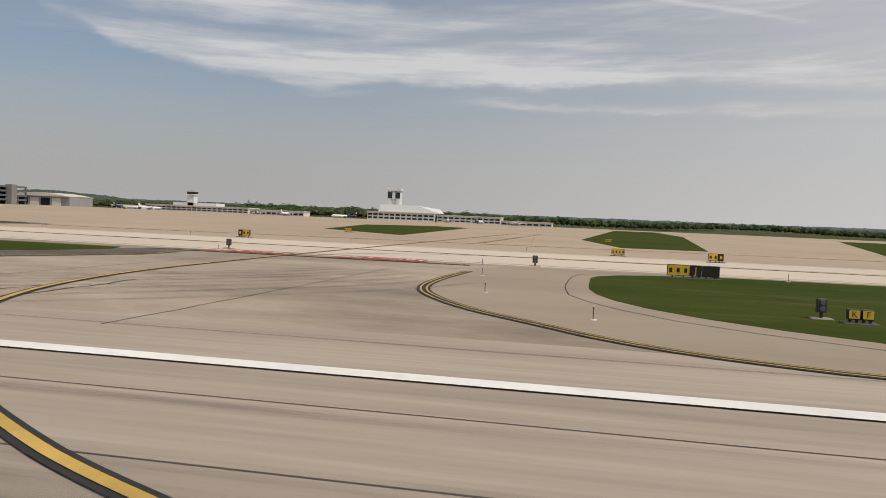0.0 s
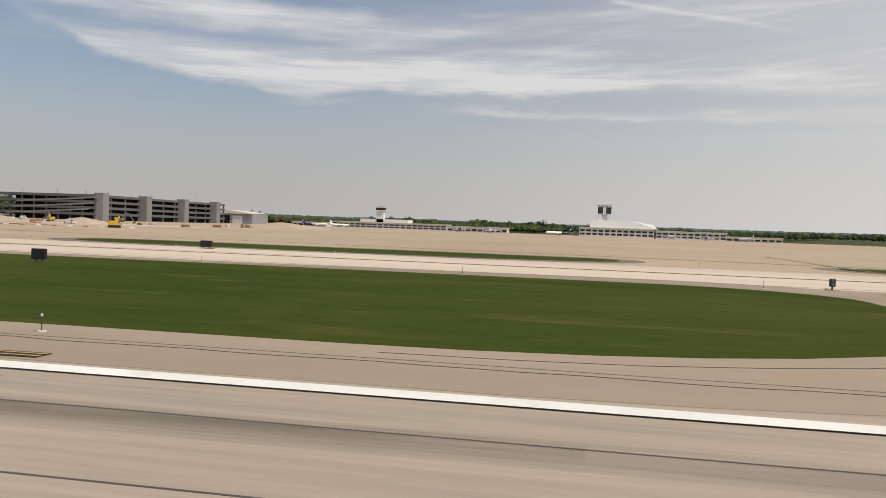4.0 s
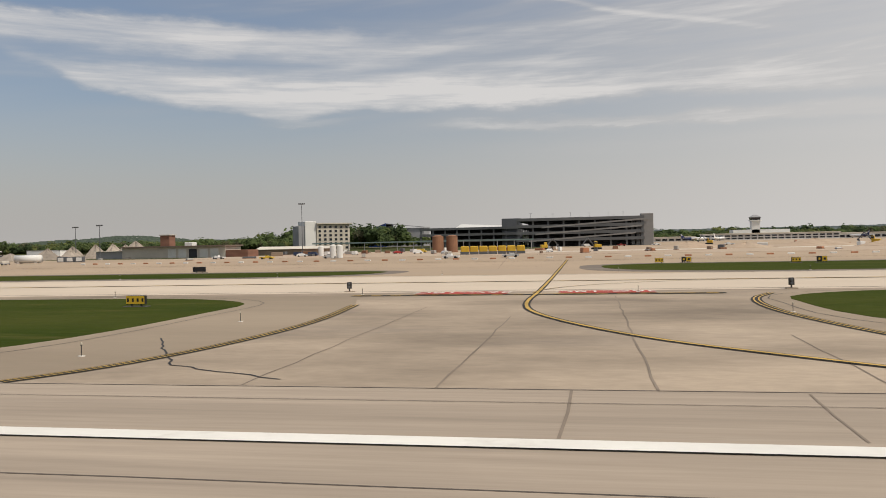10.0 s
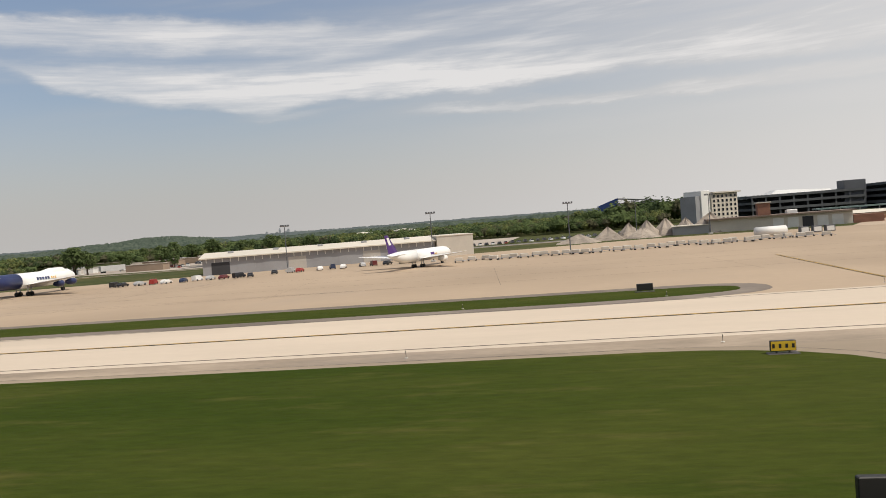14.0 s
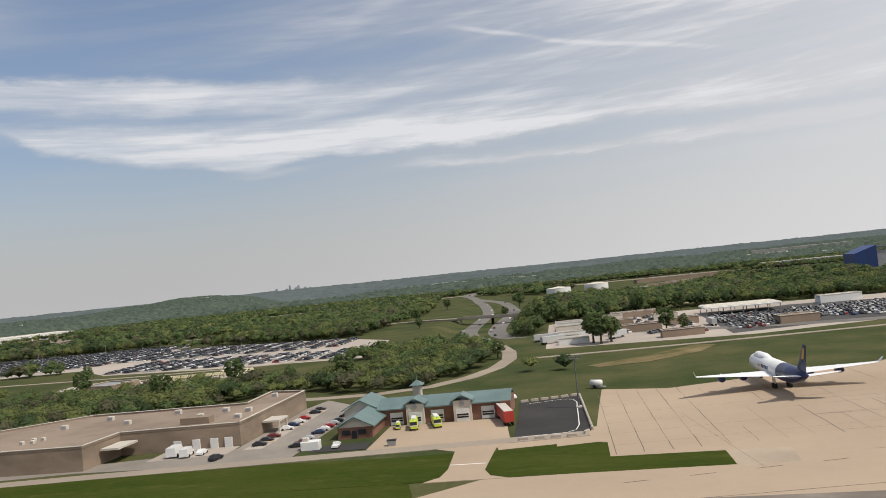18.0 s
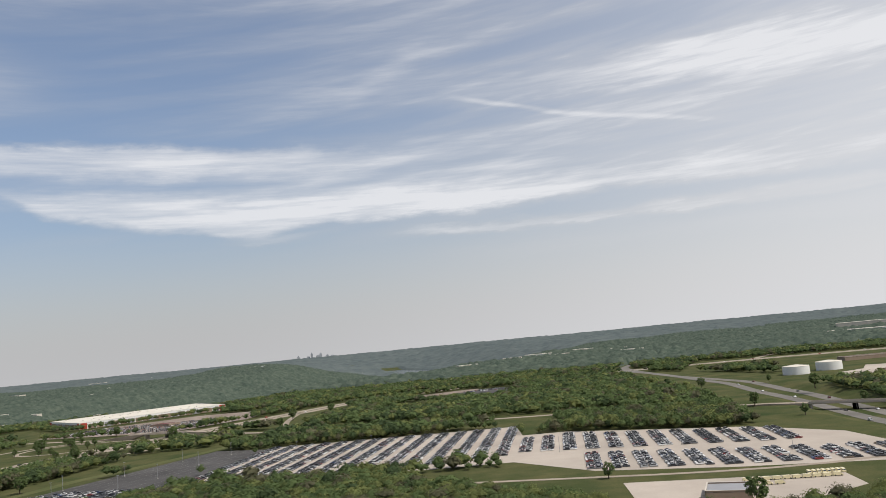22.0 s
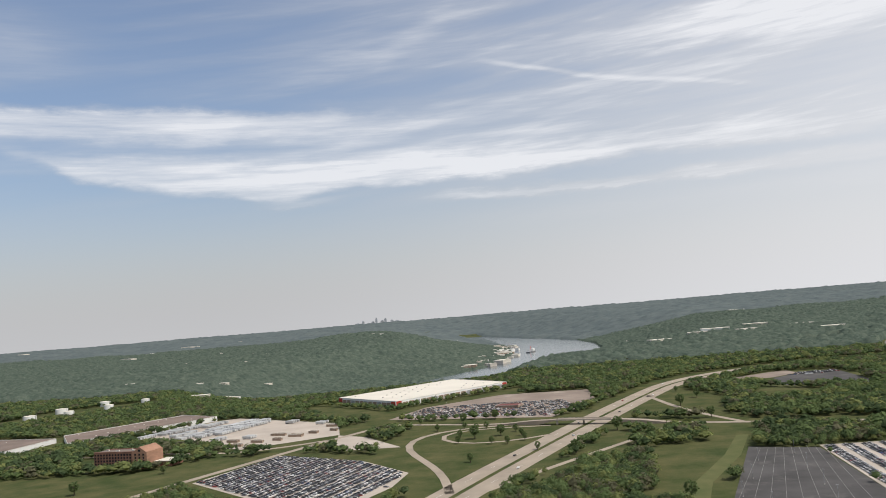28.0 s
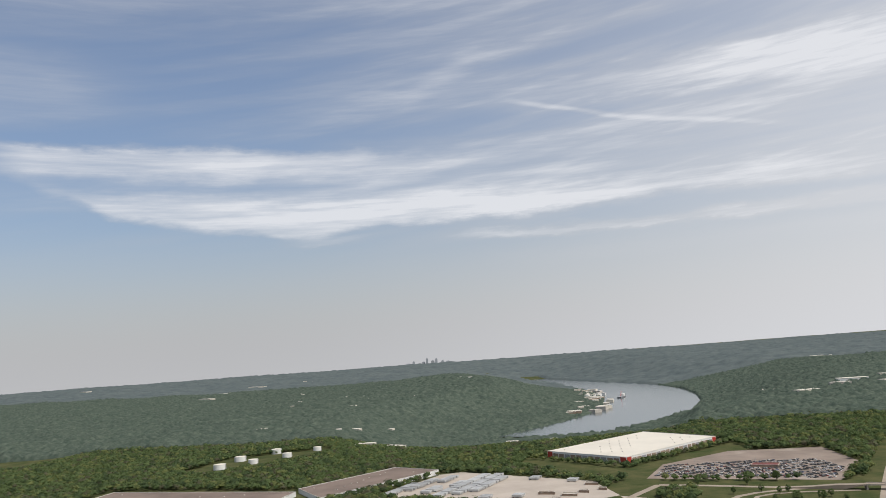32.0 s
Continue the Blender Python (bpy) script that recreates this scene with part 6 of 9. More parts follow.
for x, y, sx, sy in ((-1119, 440, 9, 5), (-1111, 449, 6, 4), (-1133, 447, 10, 3), (-1155, 430, 8, 3), (-1137, 424, 8, 3), (-1107, 474, 8, 4), (-1126, 428, 6, 3), (-1100, 455, 5, 3), (-1145, 414, 7, 3)):
    b = flat_roof_building("yard_shed", [(x - sx / 2, y - sy / 2), (x + sx / 2, y - sy / 2 - 2), (x + sx / 2, y + sy / 2 - 2), (x - sx / 2, y + sy / 2)], 1.5, M["tan_wall"], M["cream"], "low tan shed in the truck yard", "shed")


def storage_tank(x, y, r, h, label="white cylindrical storage tank with a shallow cone roof"):
    z = level(x, y)
    root = thing("storage_tank", label, "tank", x, y, z, group="storage tanks")
    n = 28
    def ring(rad, zz):
        return [(rad * math.cos(2 * math.pi * i / n), rad * math.sin(2 * math.pi * i / n), zz) for i in range(n)]
    part("shell", Mesh().loft([ring(r, -1), ring(r, h)], False), M["white_metal"], root, smooth=True)
    part("roof", Mesh().loft([ring(r * 1.01, h), ring(r * 0.05, h + r * 0.12)]), M["white_roof"], root)
    part("ladder", Mesh().box(r, r + 0.15, -0.3, 0.3, 0, h + 0.3), M["steel"], root)
    return root


for x, y, r, h in ((-586, 500, 7.6, 4.8), (-562, 516, 7.6, 5.0), (-1433, 612, 5.5, 4.5), (-1439, 664, 5.5, 4.5), (-1415, 641, 4.5, 4), (-1421, 706, 5, 4.5), (-1396, 674, 4.5, 4), (-1380, 711, 4, 3.6)):
    storage_tank(x, y, r, h)
flat_roof_building("restaurant", [(-1006, 512), (-990, 507), (-987, 517), (-1003, 522)], 1.8, M["tan_wall"], M["shop_roof"], "low restaurant with a dark red roof beside the lot", "restaurant", parapet=0.15)
flat_roof_building("freight_building", [(-530, 583), (-452, 594), (-454, 606), (-531, 596)], 2.6, M["tan_wall"], M["brown_roof"], "long low freight building with a brown roof", "building")
plot("works_yard", [(-574, 446), (-566, 486), (-548, 500), (-536, 530), (-505, 515), (-498, 458), (-534, 412)], M["lot"], "bare pale yard beside the storage tanks", category="yard")
for x, y, sx, sy, h in ((-533, 452, 19, 5, 2.0), (-520, 480, 14, 6, 2.4), (-512, 505, 16, 5, 2.2), (-545, 468, 8, 4, 1.6), (-527, 498, 9, 4, 1.8), (-552, 446, 10, 3, 1.4)):
    flat_roof_building("yard_shed", [(x - sx / 2, y - sy / 2), (x + sx / 2, y - sy / 2 + 1.5), (x + sx / 2, y + sy / 2 + 1.5), (x - sx / 2, y + sy / 2)], h, M["tan_wall"], M["tan_roof"], "low tan shed in the works yard", "shed", parapet=0.12)
shed_tones = [M["white_metal"], M["white_roof"], M["cream"], M["tan_wall"]]


def far_house(x, y, sx, sy, h, i, name="far_building", label="distant pale flat-roofed building", category="building"):
    z = level(x, y)
    root = thing(name, label, category, x, y, z, rng.uniform(-30, 30), group="distant buildings")
    part("wall", Mesh().box(-sx / 2, sx / 2, -sy / 2, sy / 2, -3, h), shed_tones[i % 4 if name == "river_town_building" else i % 3], root)
    part("roof", Mesh().box(-sx / 2 - 0.2, sx / 2 + 0.2, -sy / 2 - 0.2, sy / 2 + 0.2, h + 0.003, h + 0.4), M["white_roof"] if i % 2 else M["cream"], root)
    return root


for i, (x, y, sx, sy) in enumerate([(-872, 1150, 30, 14), (-848, 1062, 30, 14), (-791, 1126, 26, 12), (-756, 1200, 40, 16), (-725, 1136, 28, 14), (-690, 1246, 34, 14), (-640, 1180, 30, 14), (-527, 2339, 60, 25), (-442, 1313, 70, 20),
                                      (-492, 777, 40, 16), (-100, 1900, 180, 40), (-162, 1457, 160, 30), (-330, 1100, 90, 26), (-260, 900, 80, 20), (-400, 640, 60, 14), (-350, 620, 50, 12), (-300, 740, 50, 14), (-1343, 752, 20, 9), (-1317, 768, 24, 9), (-3311, 3003, 40, 30), (-3500, 4000, 60, 30), (-2260, 2250, 70, 20), (-2324, 2590, 60, 20), (-2200, 2003, 50, 18), (-1173, 1092, 20, 12), (-630, 1071, 30, 12), (-1199, 819, 16, 8)]):
    far_house(x, y, sx, sy, rng.uniform(5, 9) if y > 800 else rng.uniform(3.5, 6), i)
clay_bank = Mesh()
clay_bank.add([(x, y, level(x, y) + 0.4) for x, y in ((-712, 897), (-648, 945), (-650, 979), (-722, 962))], [(0, 1, 2, 3)])
tagged(part("clay_bank", clay_bank, M["clay"]), "bare orange clay cleared among the trees", "earth", kind="structure")
for i in range(46):
    t = rng.uniform(0, 1)
    y = 1480 + 720 * t
    x = float(np.interp(y, [1410, 1480, 1610, 1800, 1945, 2185, 2570], [-1150, -1119, -1094, -1090, -1100, -1137, -1230])) - 12 - 75 * rng.uniform(0, 1) * (1 - 0.4 * t)
    if river_gap(np.array([x]), np.array([y]))[0] > 6:
        far_house(x, y, rng.uniform(10, 26), rng.uniform(8, 16), rng.uniform(4, 9), i, "river_town_building", "small pale building in the river town", "building")
for i in range(6):
    storage_tank(-1158 + 14 * (i % 3), 1930 + 40 * (i // 3), 7, 8, "pale tank in the river town")
boat = thing("river_barge", "long dark barge moored by the bank", "barge", -1077, 1880, -45.0, 75)
part("hull", Mesh().loft([[(-22, -4, -1), (22, -4, -1), (22, 4, -1), (-22, 4, -1)], [(-24, -5, 2.5), (24, -5, 2.5), (24, 5, 2.5), (-24, 5, 2.5)]]), M["grey_metal"], boat)
part("cabin", Mesh().bevel_box(10, 20, -3, 3, 2.5, 8, 0.4), M["white_metal"], boat)
part("crane", Mesh().tube((-8, 0, 2.5), (2, 0, 14), 0.6), M["red_metal"], boat)
for i in range(60):
    x, y = rng.uniform(-2700, -1300), rng.uniform(900, 2900)
    if river_gap(np.array([x]), np.array([y]))[0] > 80 and abs(x + 700) < 200 + 0.75 * y:
        far_house(x, y, rng.uniform(6, 16), rng.uniform(5, 10), rng.uniform(4.5, 6), i, "hillside_house", "small pale house among hillside trees", "house")
city = [(-2560, 5150, 24, 60), (-2500, 5180, 30, 48), (-2470, 5160, 20, 90), (-2440, 5200, 34, 55), (-2405, 5150, 24, 78), (-2370, 5190, 30, 50), (-2330, 5170, 40, 40), (-2600, 5160, 40, 38)]
# pale blue-grey that paints the haze over the skyline into the towers
M["haze_block"] = material("haze_toned_city_blocks", (0.36, 0.38, 0.4), 0.9, var=0.1, scale=0.02, fine=0.1)
for x, y, w, h in city:
    f = 0.87
    root = thing("city_tower", "distant high-rise block on the skyline", "tower", x * f, y * f, 24, 10, group="city skyline")
    part("shaft", Mesh().box(-w * 0.28, w * 0.28, -8, 8, -10, h * 0.4), M["haze_block"], root)
    part("crown", Mesh().box(-w * 0.16, w * 0.16, -5, 5, h * 0.4, h * 0.47), M["haze_block"], root)

# ---- terminals, towers and the parking garage ----
M["concrete_wall"] = material("pale_concrete_wall", (0.46, 0.43, 0.39), 0.85, var=0.12, scale=0.4, fine=3.0)
# near-black colour that paints the shade inside openings
M["void_shade"] = material("painted_interior_shade", (0.05, 0.05, 0.055), 0.9, var=0.2, scale=0.5, fine=2.0)
M["dark_cladding"] = material("dark_grey_cladding", (0.11, 0.115, 0.125), 0.6, var=0.12, scale=0.5, fine=4.0)
M["blue_cladding"] = material("deep_blue_cladding", (0.03, 0.06, 0.19), 0.5, var=0.1, scale=0.3, fine=3.0)
M["terminal_white"] = material("white_terminal_cladding", (0.66, 0.66, 0.64), 0.6, var=0.08, scale=0.2, fine=2.0)
M["rust"] = material("rusty_silo_steel", (0.26, 0.13, 0.075), 0.8, var=0.25, scale=1.0, fine=5.0)
M["machine_yellow"] = material("construction_yellow", (0.58, 0.36, 0.03), 0.5, var=0.15, scale=2.0, fine=8.0)
M["orange"] = material("orange_barrier_plastic", (0.42, 0.19, 0.10), 0.6, var=0.15, scale=2.0, fine=8.0)
M["purple"] = material("deep_purple_paint", (0.07, 0.025, 0.16), 0.35, var=0.06, scale=1.0, fine=5.0)
M["navy"] = material("navy_aircraft_paint", (0.02, 0.03, 0.10), 0.35, var=0.06, scale=1.0, fine=5.0)
M["plane_white"] = material("white_aircraft_paint", (0.80, 0.80, 0.78), 0.35, var=0.05, scale=1.0, fine=5.0)
M["gold"] = material("gold_aircraft_paint", (0.60, 0.36, 0.08), 0.4, var=0.08, scale=1.0, fine=5.0)


M["ramp_concrete"] = material("weathered_ramp_concrete", (0.24, 0.235, 0.23), 0.9, var=0.15, scale=0.4, fine=2.0)
M["deck_concrete"] = material("grey_deck_concrete", (0.125, 0.13, 0.135), 0.9, var=0.15, scale=0.4, fine=2.0)


def parking_garage(name, x0, x1, y0, y1, top, levels, label):
    root = thing(name, label, "parking garage")
    h = top / levels
    for f in range(levels + 1):
        z = max(0.02, f * h - 0.12)
        part("deck", Mesh().box(x0, x1, y0, y1, z, f * h + 0.1), M["deck_concrete"], root)
        if f:
            for a in (((x0, y0 - 0.15), (x1, y0 + 0.02)), ((x1 - 0.02, y0), (x1 + 0.15, y1)), ((x0 - 0.15, y0), (x0 + 0.02, y1))):
                part("parapet", Mesh().box(a[0][0], a[1][0], a[0][1], a[1][1], f * h - 0.3, f * h + 0.62), M["deck_concrete"], root)
    # added solid block whose dark colour stands in for shade between the decks
    part("core", Mesh().box(x0 + 3.5, x1 - 3.5, y0 + 5, y1 - 4, 0.03, top - 0.3), M["void_shade"], root, "dark block painted as the shade between decks")
    col = Mesh().box(-0.28, 0.28, -0.28, 0.28, 0, top - 0.15).data("column", M["deck_concrete"])
    for i in range(int((x1 - x0) / 4.5) + 1):
        part("column", col, None, root).location = (x0 + 0.4 + (x1 - x0 - 0.8) * i / int((x1 - x0) / 4.5), y0 + 0.35, 0.03)
    for i in range(int((y1 - y0) / 9) + 1):
        part("column", col, None, root).location = (x1 - 0.35, y0 + 0.4 + (y1 - y0 - 0.8) * i / int((y1 - y0) / 9), 0.03)
    return root


garage = parking_garage("parking_garage", -342, -302.5, 252, 352, 8.6, 4, "five-deck concrete parking garage with roof-deck light poles")
for f in range(1, 4):
    a = -340 + 2 * f
    part("ramp", Mesh().loft([[(a, 251.8, f * 2.15 - 0.5), (a + 33, 251.8, f * 2.15 + 1.6), (a + 33, 251.95, f * 2.15 + 1.6), (a, 251.95, f * 2.15 - 0.5)], [(a, 251.8, f * 2.15), (a + 33, 251.8, f * 2.15 + 2.1), (a + 33, 251.95, f * 2.15 + 2.1), (a, 251.95, f * 2.15)]]), M["ramp_concrete"], garage, "sloping ramp parapet")
for y in (254, 282, 311, 340):
    part("stair_tower", Mesh().bevel_box(-303.4, -299.6, y - 1.8, y + 1.8, 0, 9.9, 0.1), M["ramp_concrete"], garage, "tall plain stair tower")
low_garage = parking_garage("old_parking_garage", -386, -346, 312, 372, 7.2, 3, "older three-deck parking garage in grey concrete")
part("lift_core", Mesh().bevel_box(-353, -345.4, 313, 321, 0, 11, 0.15), M["dark_cladding"], low_garage, "dark windowless lift core")
part("canopy", Mesh().loft([[(-375, 330, 7.8), (-352, 330, 7.8), (-352, 345, 7.8), (-375, 345, 7.8)], [(-372, 332, 9.6), (-352, 332, 8.6), (-352, 343, 8.6), (-372, 343, 9.6)]]), M["terminal_white"], low_garage, "white tensile canopy on the top deck")
pole = thing("deck_light", "thin light pole on the garage deck", "light pole", group="deck lights")
part("pole", Mesh().tube((0, 0, 0), (0, 0, 2.2), 0.07, 0.05, 6), M["steel"], pole)
part("lamp", Mesh().box(-0.4, 0.4, -0.1, 0.1, 2.2, 2.3), M["grey_metal"], pole)
pole.matrix_basis = pose(-338, 260, 8.7)
for i, (x, y) in enumerate([(-331, 268), (-325, 262), (-319, 270), (-313, 262), (-308, 268), (-335, 300), (-322, 305), (-310, 300), (-306, 330), (-318, 340), (-330, 335)]):
    copy_thing(pole, pose(x, y, 8.7, 0, 0, 30 * i))

hotel = thing("hotel", "pale six-storey hotel with a white stair block", "hotel", -409, 262, 0, 40)
part("wall", Mesh().box(-4.5, 7.5, -4, 4, 0, 9.2), M["cream"], hotel)
part("stair_block", Mesh().bevel_box(-8.5, -4.5, -3.5, 3.5, 0, 10.2, 0.1), M["white_metal"], hotel)
part("end_wing", Mesh().box(-10.6, -8.5, -3, 3, 0, 8.6), M["grey_metal"], hotel)
part("cornice", Mesh().box(-4.6, 8.2, -4.9, 4.3, 9.203, 9.6), M["cream"], hotel)
me = Mesh().box(-0.45, 0.45, -0.08, 0.02, 0, 0.85).data("window", M["glass"])
mb = Mesh().box(-0.62, 0.62, -0.05, 0.02, -0.12, 0.97).data("window_frame", M["cream"])
for f in range(6):
    for i in range(6):
        w = part("window_frame", mb, None, hotel)
        w.location = (-3.5 + 1.95 * i, -4.02, 0.7 + 1.42 * f)
        part("pane", me, None, w)
    for i in range(3):
        w = part("window_frame", mb, None, hotel)
        w.matrix_basis = pose(7.52, -2.4 + 2.3 * i, 0.7 + 1.42 * f, 0, 0, 90)
        part("pane", me, None, w)


def terminal(name, x0, x1, y0, y1, h, label, bands=2, mat="terminal_white"):
    root = thing(name, label, "terminal")
    part("wall", Mesh().box(x0, x1, y0, y1, 0, h), M[mat], root)
    part("roof", Mesh().box(x0 - 0.4, x1 + 0.4, y0 - 0.6, y1, h + 0.003, h + 0.35), M["white_roof"], root)
    n = max(2, int((x1 - x0) / 3.0))
    for b in range(bands):
        z = h * (0.18 + 0.8 * b / bands)
        for i in range(n):
            xa = x0 + (x1 - x0) * (i + 0.12) / n
            part("window", Mesh().box(xa, xa + (x1 - x0) / n * 0.76, y0 - 0.05, y0 - 0.004, z, z + h * 0.45 / bands), M["glass"], root)
    return root


term_a = terminal("concourse", -264, -203, 398, 412, 3.0, "long white concourse with dark window bands")
part("upper_hall", Mesh().box(-250, -224, 402, 412, 3.35, 5.0), M["terminal_white"], term_a)
terminal("concourse_wing", -203, -172, 400, 409, 2.4, "low white concourse wing with windows", 1)
terminal("service_hall", -287, -268, 400, 410, 2.0, "low white service hall", 1)
ct = thing("old_control_tower", "white control tower with a small hipped roof", "control tower", -239.5, 404, 0)
part("shaft", Mesh().bevel_box(-2.0, 2.0, -2, 2, 0, 9.2, 0.15), M["terminal_white"], ct)
part("gallery", Mesh().bevel_box(-2.6, 2.6, -2.6, 2.6, 9.2, 9.6, 0.1), M["terminal_white"], ct)
part("cab", Mesh().loft([[(-2.0, -2, 9.6), (2, -2, 9.6), (2, 2, 9.6), (-2, 2, 9.6)], [(-2.3, -2.3, 10.9), (2.3, -2.3, 10.9), (2.3, 2.3, 10.9), (-2.3, 2.3, 10.9)]]), M["glass"], ct, "glazed dark cab")
part("cap", Mesh().loft([[(-2.6, -2.6, 10.9), (2.6, -2.6, 10.9), (2.6, 2.6, 10.9), (-2.6, 2.6, 10.9)], [(-0.6, -0.6, 12.1), (0.6, -0.6, 12.1), (0.6, 0.6, 12.1), (-0.6, 0.6, 12.1)]]), M["grey_metal"], ct)
term_b = terminal("main_concourse", -136, -100, 398, 414, 4.2, "white main concourse beneath the control tower")
part("upper_hall", Mesh().loft([[(-131, 401, 4.5), (-98, 401, 4.5), (-98, 413, 4.5), (-131, 413, 4.5)], [(-130, 402, 8.2), (-110, 402, 8.2), (-100, 412, 6.8), (-130, 412, 8.2)]]), M["terminal_white"], term_b)
terminal("concourse_wing", -99, -66, 400, 412, 3.6, "white concourse wing with dark window bands", 2)
terminal("concourse_wing", -66, -40, 402, 409, 2.0, "low pale concourse wing", 1)
nt_ = thing("control_tower", "tall white control tower with a dark slotted shaft", "control tower", -124, 408, 0)
for s in (-1, 1):
    part("leg", Mesh().bevel_box(s * 2.3 - 1.0, s * 2.3 + 1.0, -2.5, 2.5, 0, 15.6, 0.12), M["terminal_white"], nt_)
part("core", Mesh().box(-1.3, 1.3, -1.8, 2.2, 0, 15.6), M["terminal_white"], nt_)
part("glazing", Mesh().box(-3.35, 3.35, -2.56, -2.505, 11.6, 14.8), M["glass"], nt_, "dark glazed panels")
part("mullion", Mesh().box(-0.8, 0.8, -2.7, -2.57, 11.2, 15.4), M["terminal_white"], nt_)
part("crown", Mesh().bevel_box(-3.9, 3.9, -3, 3, 15.6, 16.6, 0.15), M["terminal_white"], nt_)
part("aerials", Mesh().tube((-2, 0, 16.6), (-2, 0, 17.9), 0.06).tube((1.5, 0, 16.6), (1.5, 0, 17.6), 0.06), M["steel"], nt_)
hall_b = thing("arched_hangar", "white hangar with a shallow arched roof", "hangar", -324, 395, 0)
arch = [(-20 + 40 * i / 10, 5.4 + 1.8 * math.sin(math.pi * i / 10)) for i in range(11)]
part("wall", Mesh().box(-20, 20, -8, 12, 0, 5.4), M["grey_metal"], hall_b)
part("roof", Mesh().loft([[(a, -9, b) for a, b in arch] + [(20, -9, 5.2), (-20, -9, 5.2)], [(a, 13, b) for a, b in arch] + [(20, 13, 5.2), (-20, 13, 5.2)]]), M["white_roof"], hall_b)
for i in range(4):
    part("door", Mesh().box(-12 + 7 * i, -6.5 + 7 * i, -8.2, -8.004, 0, 4.2), M["door_white"] if i % 2 else M["glass"], hall_b)
blue = thing("blue_hangar", "hangar with a deep blue gable and grey side", "hangar", -424, 426, 0)
part("gable_wall", Mesh().loft([[(-14, -4, 0), (-4, -6, 0), (-4, -6, 13), (-14, -4, 9.5)], [(-14, 12, 0), (-4, 12, 0), (-4, 12, 13), (-14, 12, 9.5)]]), M["blue_cladding"], blue)
part("side_wall", Mesh().box(-3.9, 17, -4, 12, 0, 10.2), M["grey_metal"], blue)
part("roof", Mesh().loft([[(-4.2, -5, 12.6), (17.3, -4.6, 10.3), (17.3, 12.4, 10.3), (-4.2, 12.4, 12.6)], [(-4.2, -5, 12.9), (17.3, -4.6, 10.6), (17.3, 12.4, 10.6), (-4.2, 12.4, 12.9)]]), M["grey_metal"], blue)

# ---- cargo hangar, workshops and masts ----
cargo = thing("cargo_hangar", "long grey cargo hangar with a white roof edge", "hangar", -517, 130.3, 0, math.degrees(math.atan2(15, 45)))
part("wall", Mesh().box(0, 41, 0, 14, 0, 2.9), M["grey_metal"], cargo)
part("roof", Mesh().loft([[(-0.5, -0.6, 2.9), (41.2, -0.6, 2.9), (41.2, 14.6, 2.9), (-0.5, 14.6, 2.9)], [(-0.5, -0.6, 3.1), (41.2, -0.6, 3.1), (41.2, 7, 3.9), (-0.5, 7, 3.9)]]), M["white_roof"], cargo)
part("end_block", Mesh().box(41.3, 48, -0.8, 13, 0, 3.7), M["cream"], cargo, "pale end block")
part("end_coping", Mesh().box(41.2, 48.1, -0.9, 13.1, 3.703, 3.85), M["white_roof"], cargo)
# the first bay is an opening: a flat panel with its shade painted on
for i in range(9):
    part("bay_door", Mesh().box(1.5 + 4.4 * i, 4.6 + 4.4 * i, -0.06, -0.004, 0, 2.2), M["void_shade"] if i == 0 else (M["grey_metal"] if i % 3 else M["concrete_wall"]), cargo)
for i in range(30):
    part("rib", Mesh().box(0.6 + 1.37 * i, 0.72 + 1.37 * i, -0.1, -0.003, 2.2, 2.88), M["white_metal"], cargo)
for i in range(5):
    part("vent", Mesh().bevel_box(4 + 8 * i, 5 + 8 * i, 4, 5, 3.3, 3.95, 0.08), M["steel"], cargo)

shop = thing("apron_workshop", "low pale workshop row with a brick tower", "workshop", -413, 166, 0, -4)
part("wall", Mesh().box(-13, 13.5, 0, 7, 0, 2.5), M["cream"], shop)
part("roof", Mesh().box(-13.6, 14, -0.8, 7.4, 2.503, 2.75), M["brown_roof"], shop)
part("brick_tower", Mesh().bevel_box(-3.6, -1.2, 1, 3.4, 0, 5.2, 0.05), M["brick"], shop)
part("tower_cap", Mesh().box(-3.8, -1.0, 0.8, 3.6, 5.203, 5.4), M["cream"], shop)
# the middle bay gets a panel in the painted shade colour
for i in range(5):
    part("bay_door", Mesh().box(-1 + 2.7 * i, 1.0 + 2.7 * i, -0.06, -0.004, 0, 2.0), (M["door_white"], M["door_white"], M["void_shade"], M["door_white"], M["door_white"])[i], shop)
part("annexe", Mesh().box(-20, -13.1, 0, 5, 0, 1.7), M["grey_metal"], shop)
part("annexe_roof", Mesh().box(-20.3, -13.1, -0.4, 5.2, 1.703, 1.85), M["white_roof"], shop)
part("brick_annexe", Mesh().box(13.6, 19, 0, 5, 0, 1.6), M["brick"], shop)
part("roof_unit", Mesh().bevel_box(2, 4, 2, 4, 2.75, 3.5, 0.1), M["white_metal"], shop)
shop2 = thing("apron_office", "low white office with a pitched roof", "office", -392, 186, 0, 0)
part("wall", Mesh().box(-9, 9, 0, 6, 0, 1.4), M["tan_wall"], shop2)
part("roof", Mesh().loft([[(-9.5, -0.5, 1.4), (9.5, -0.5, 1.4), (9.5, 6.5, 1.4), (-9.5, 6.5, 1.4)], [(-9.5, 3, 2.1), (9.5, 3, 2.0), (9.5, 3.2, 2.0), (-9.5, 3.2, 2.1)]]), M["white_roof"], shop2)
walkway = thing("covered_walkway", "long low covered walkway on thin posts", "walkway", -360, 210, 0, 3)
part("roof", Mesh().box(-34, 26, -2, 2, 2.4, 2.75), M["green_roof"], walkway)
for i in range(14):
    part("post", Mesh().tube((-33 + 4.5 * i, -1.6, 0), (-33 + 4.5 * i, -1.6, 2.4), 0.12, 0.12, 6), M["steel"], walkway)


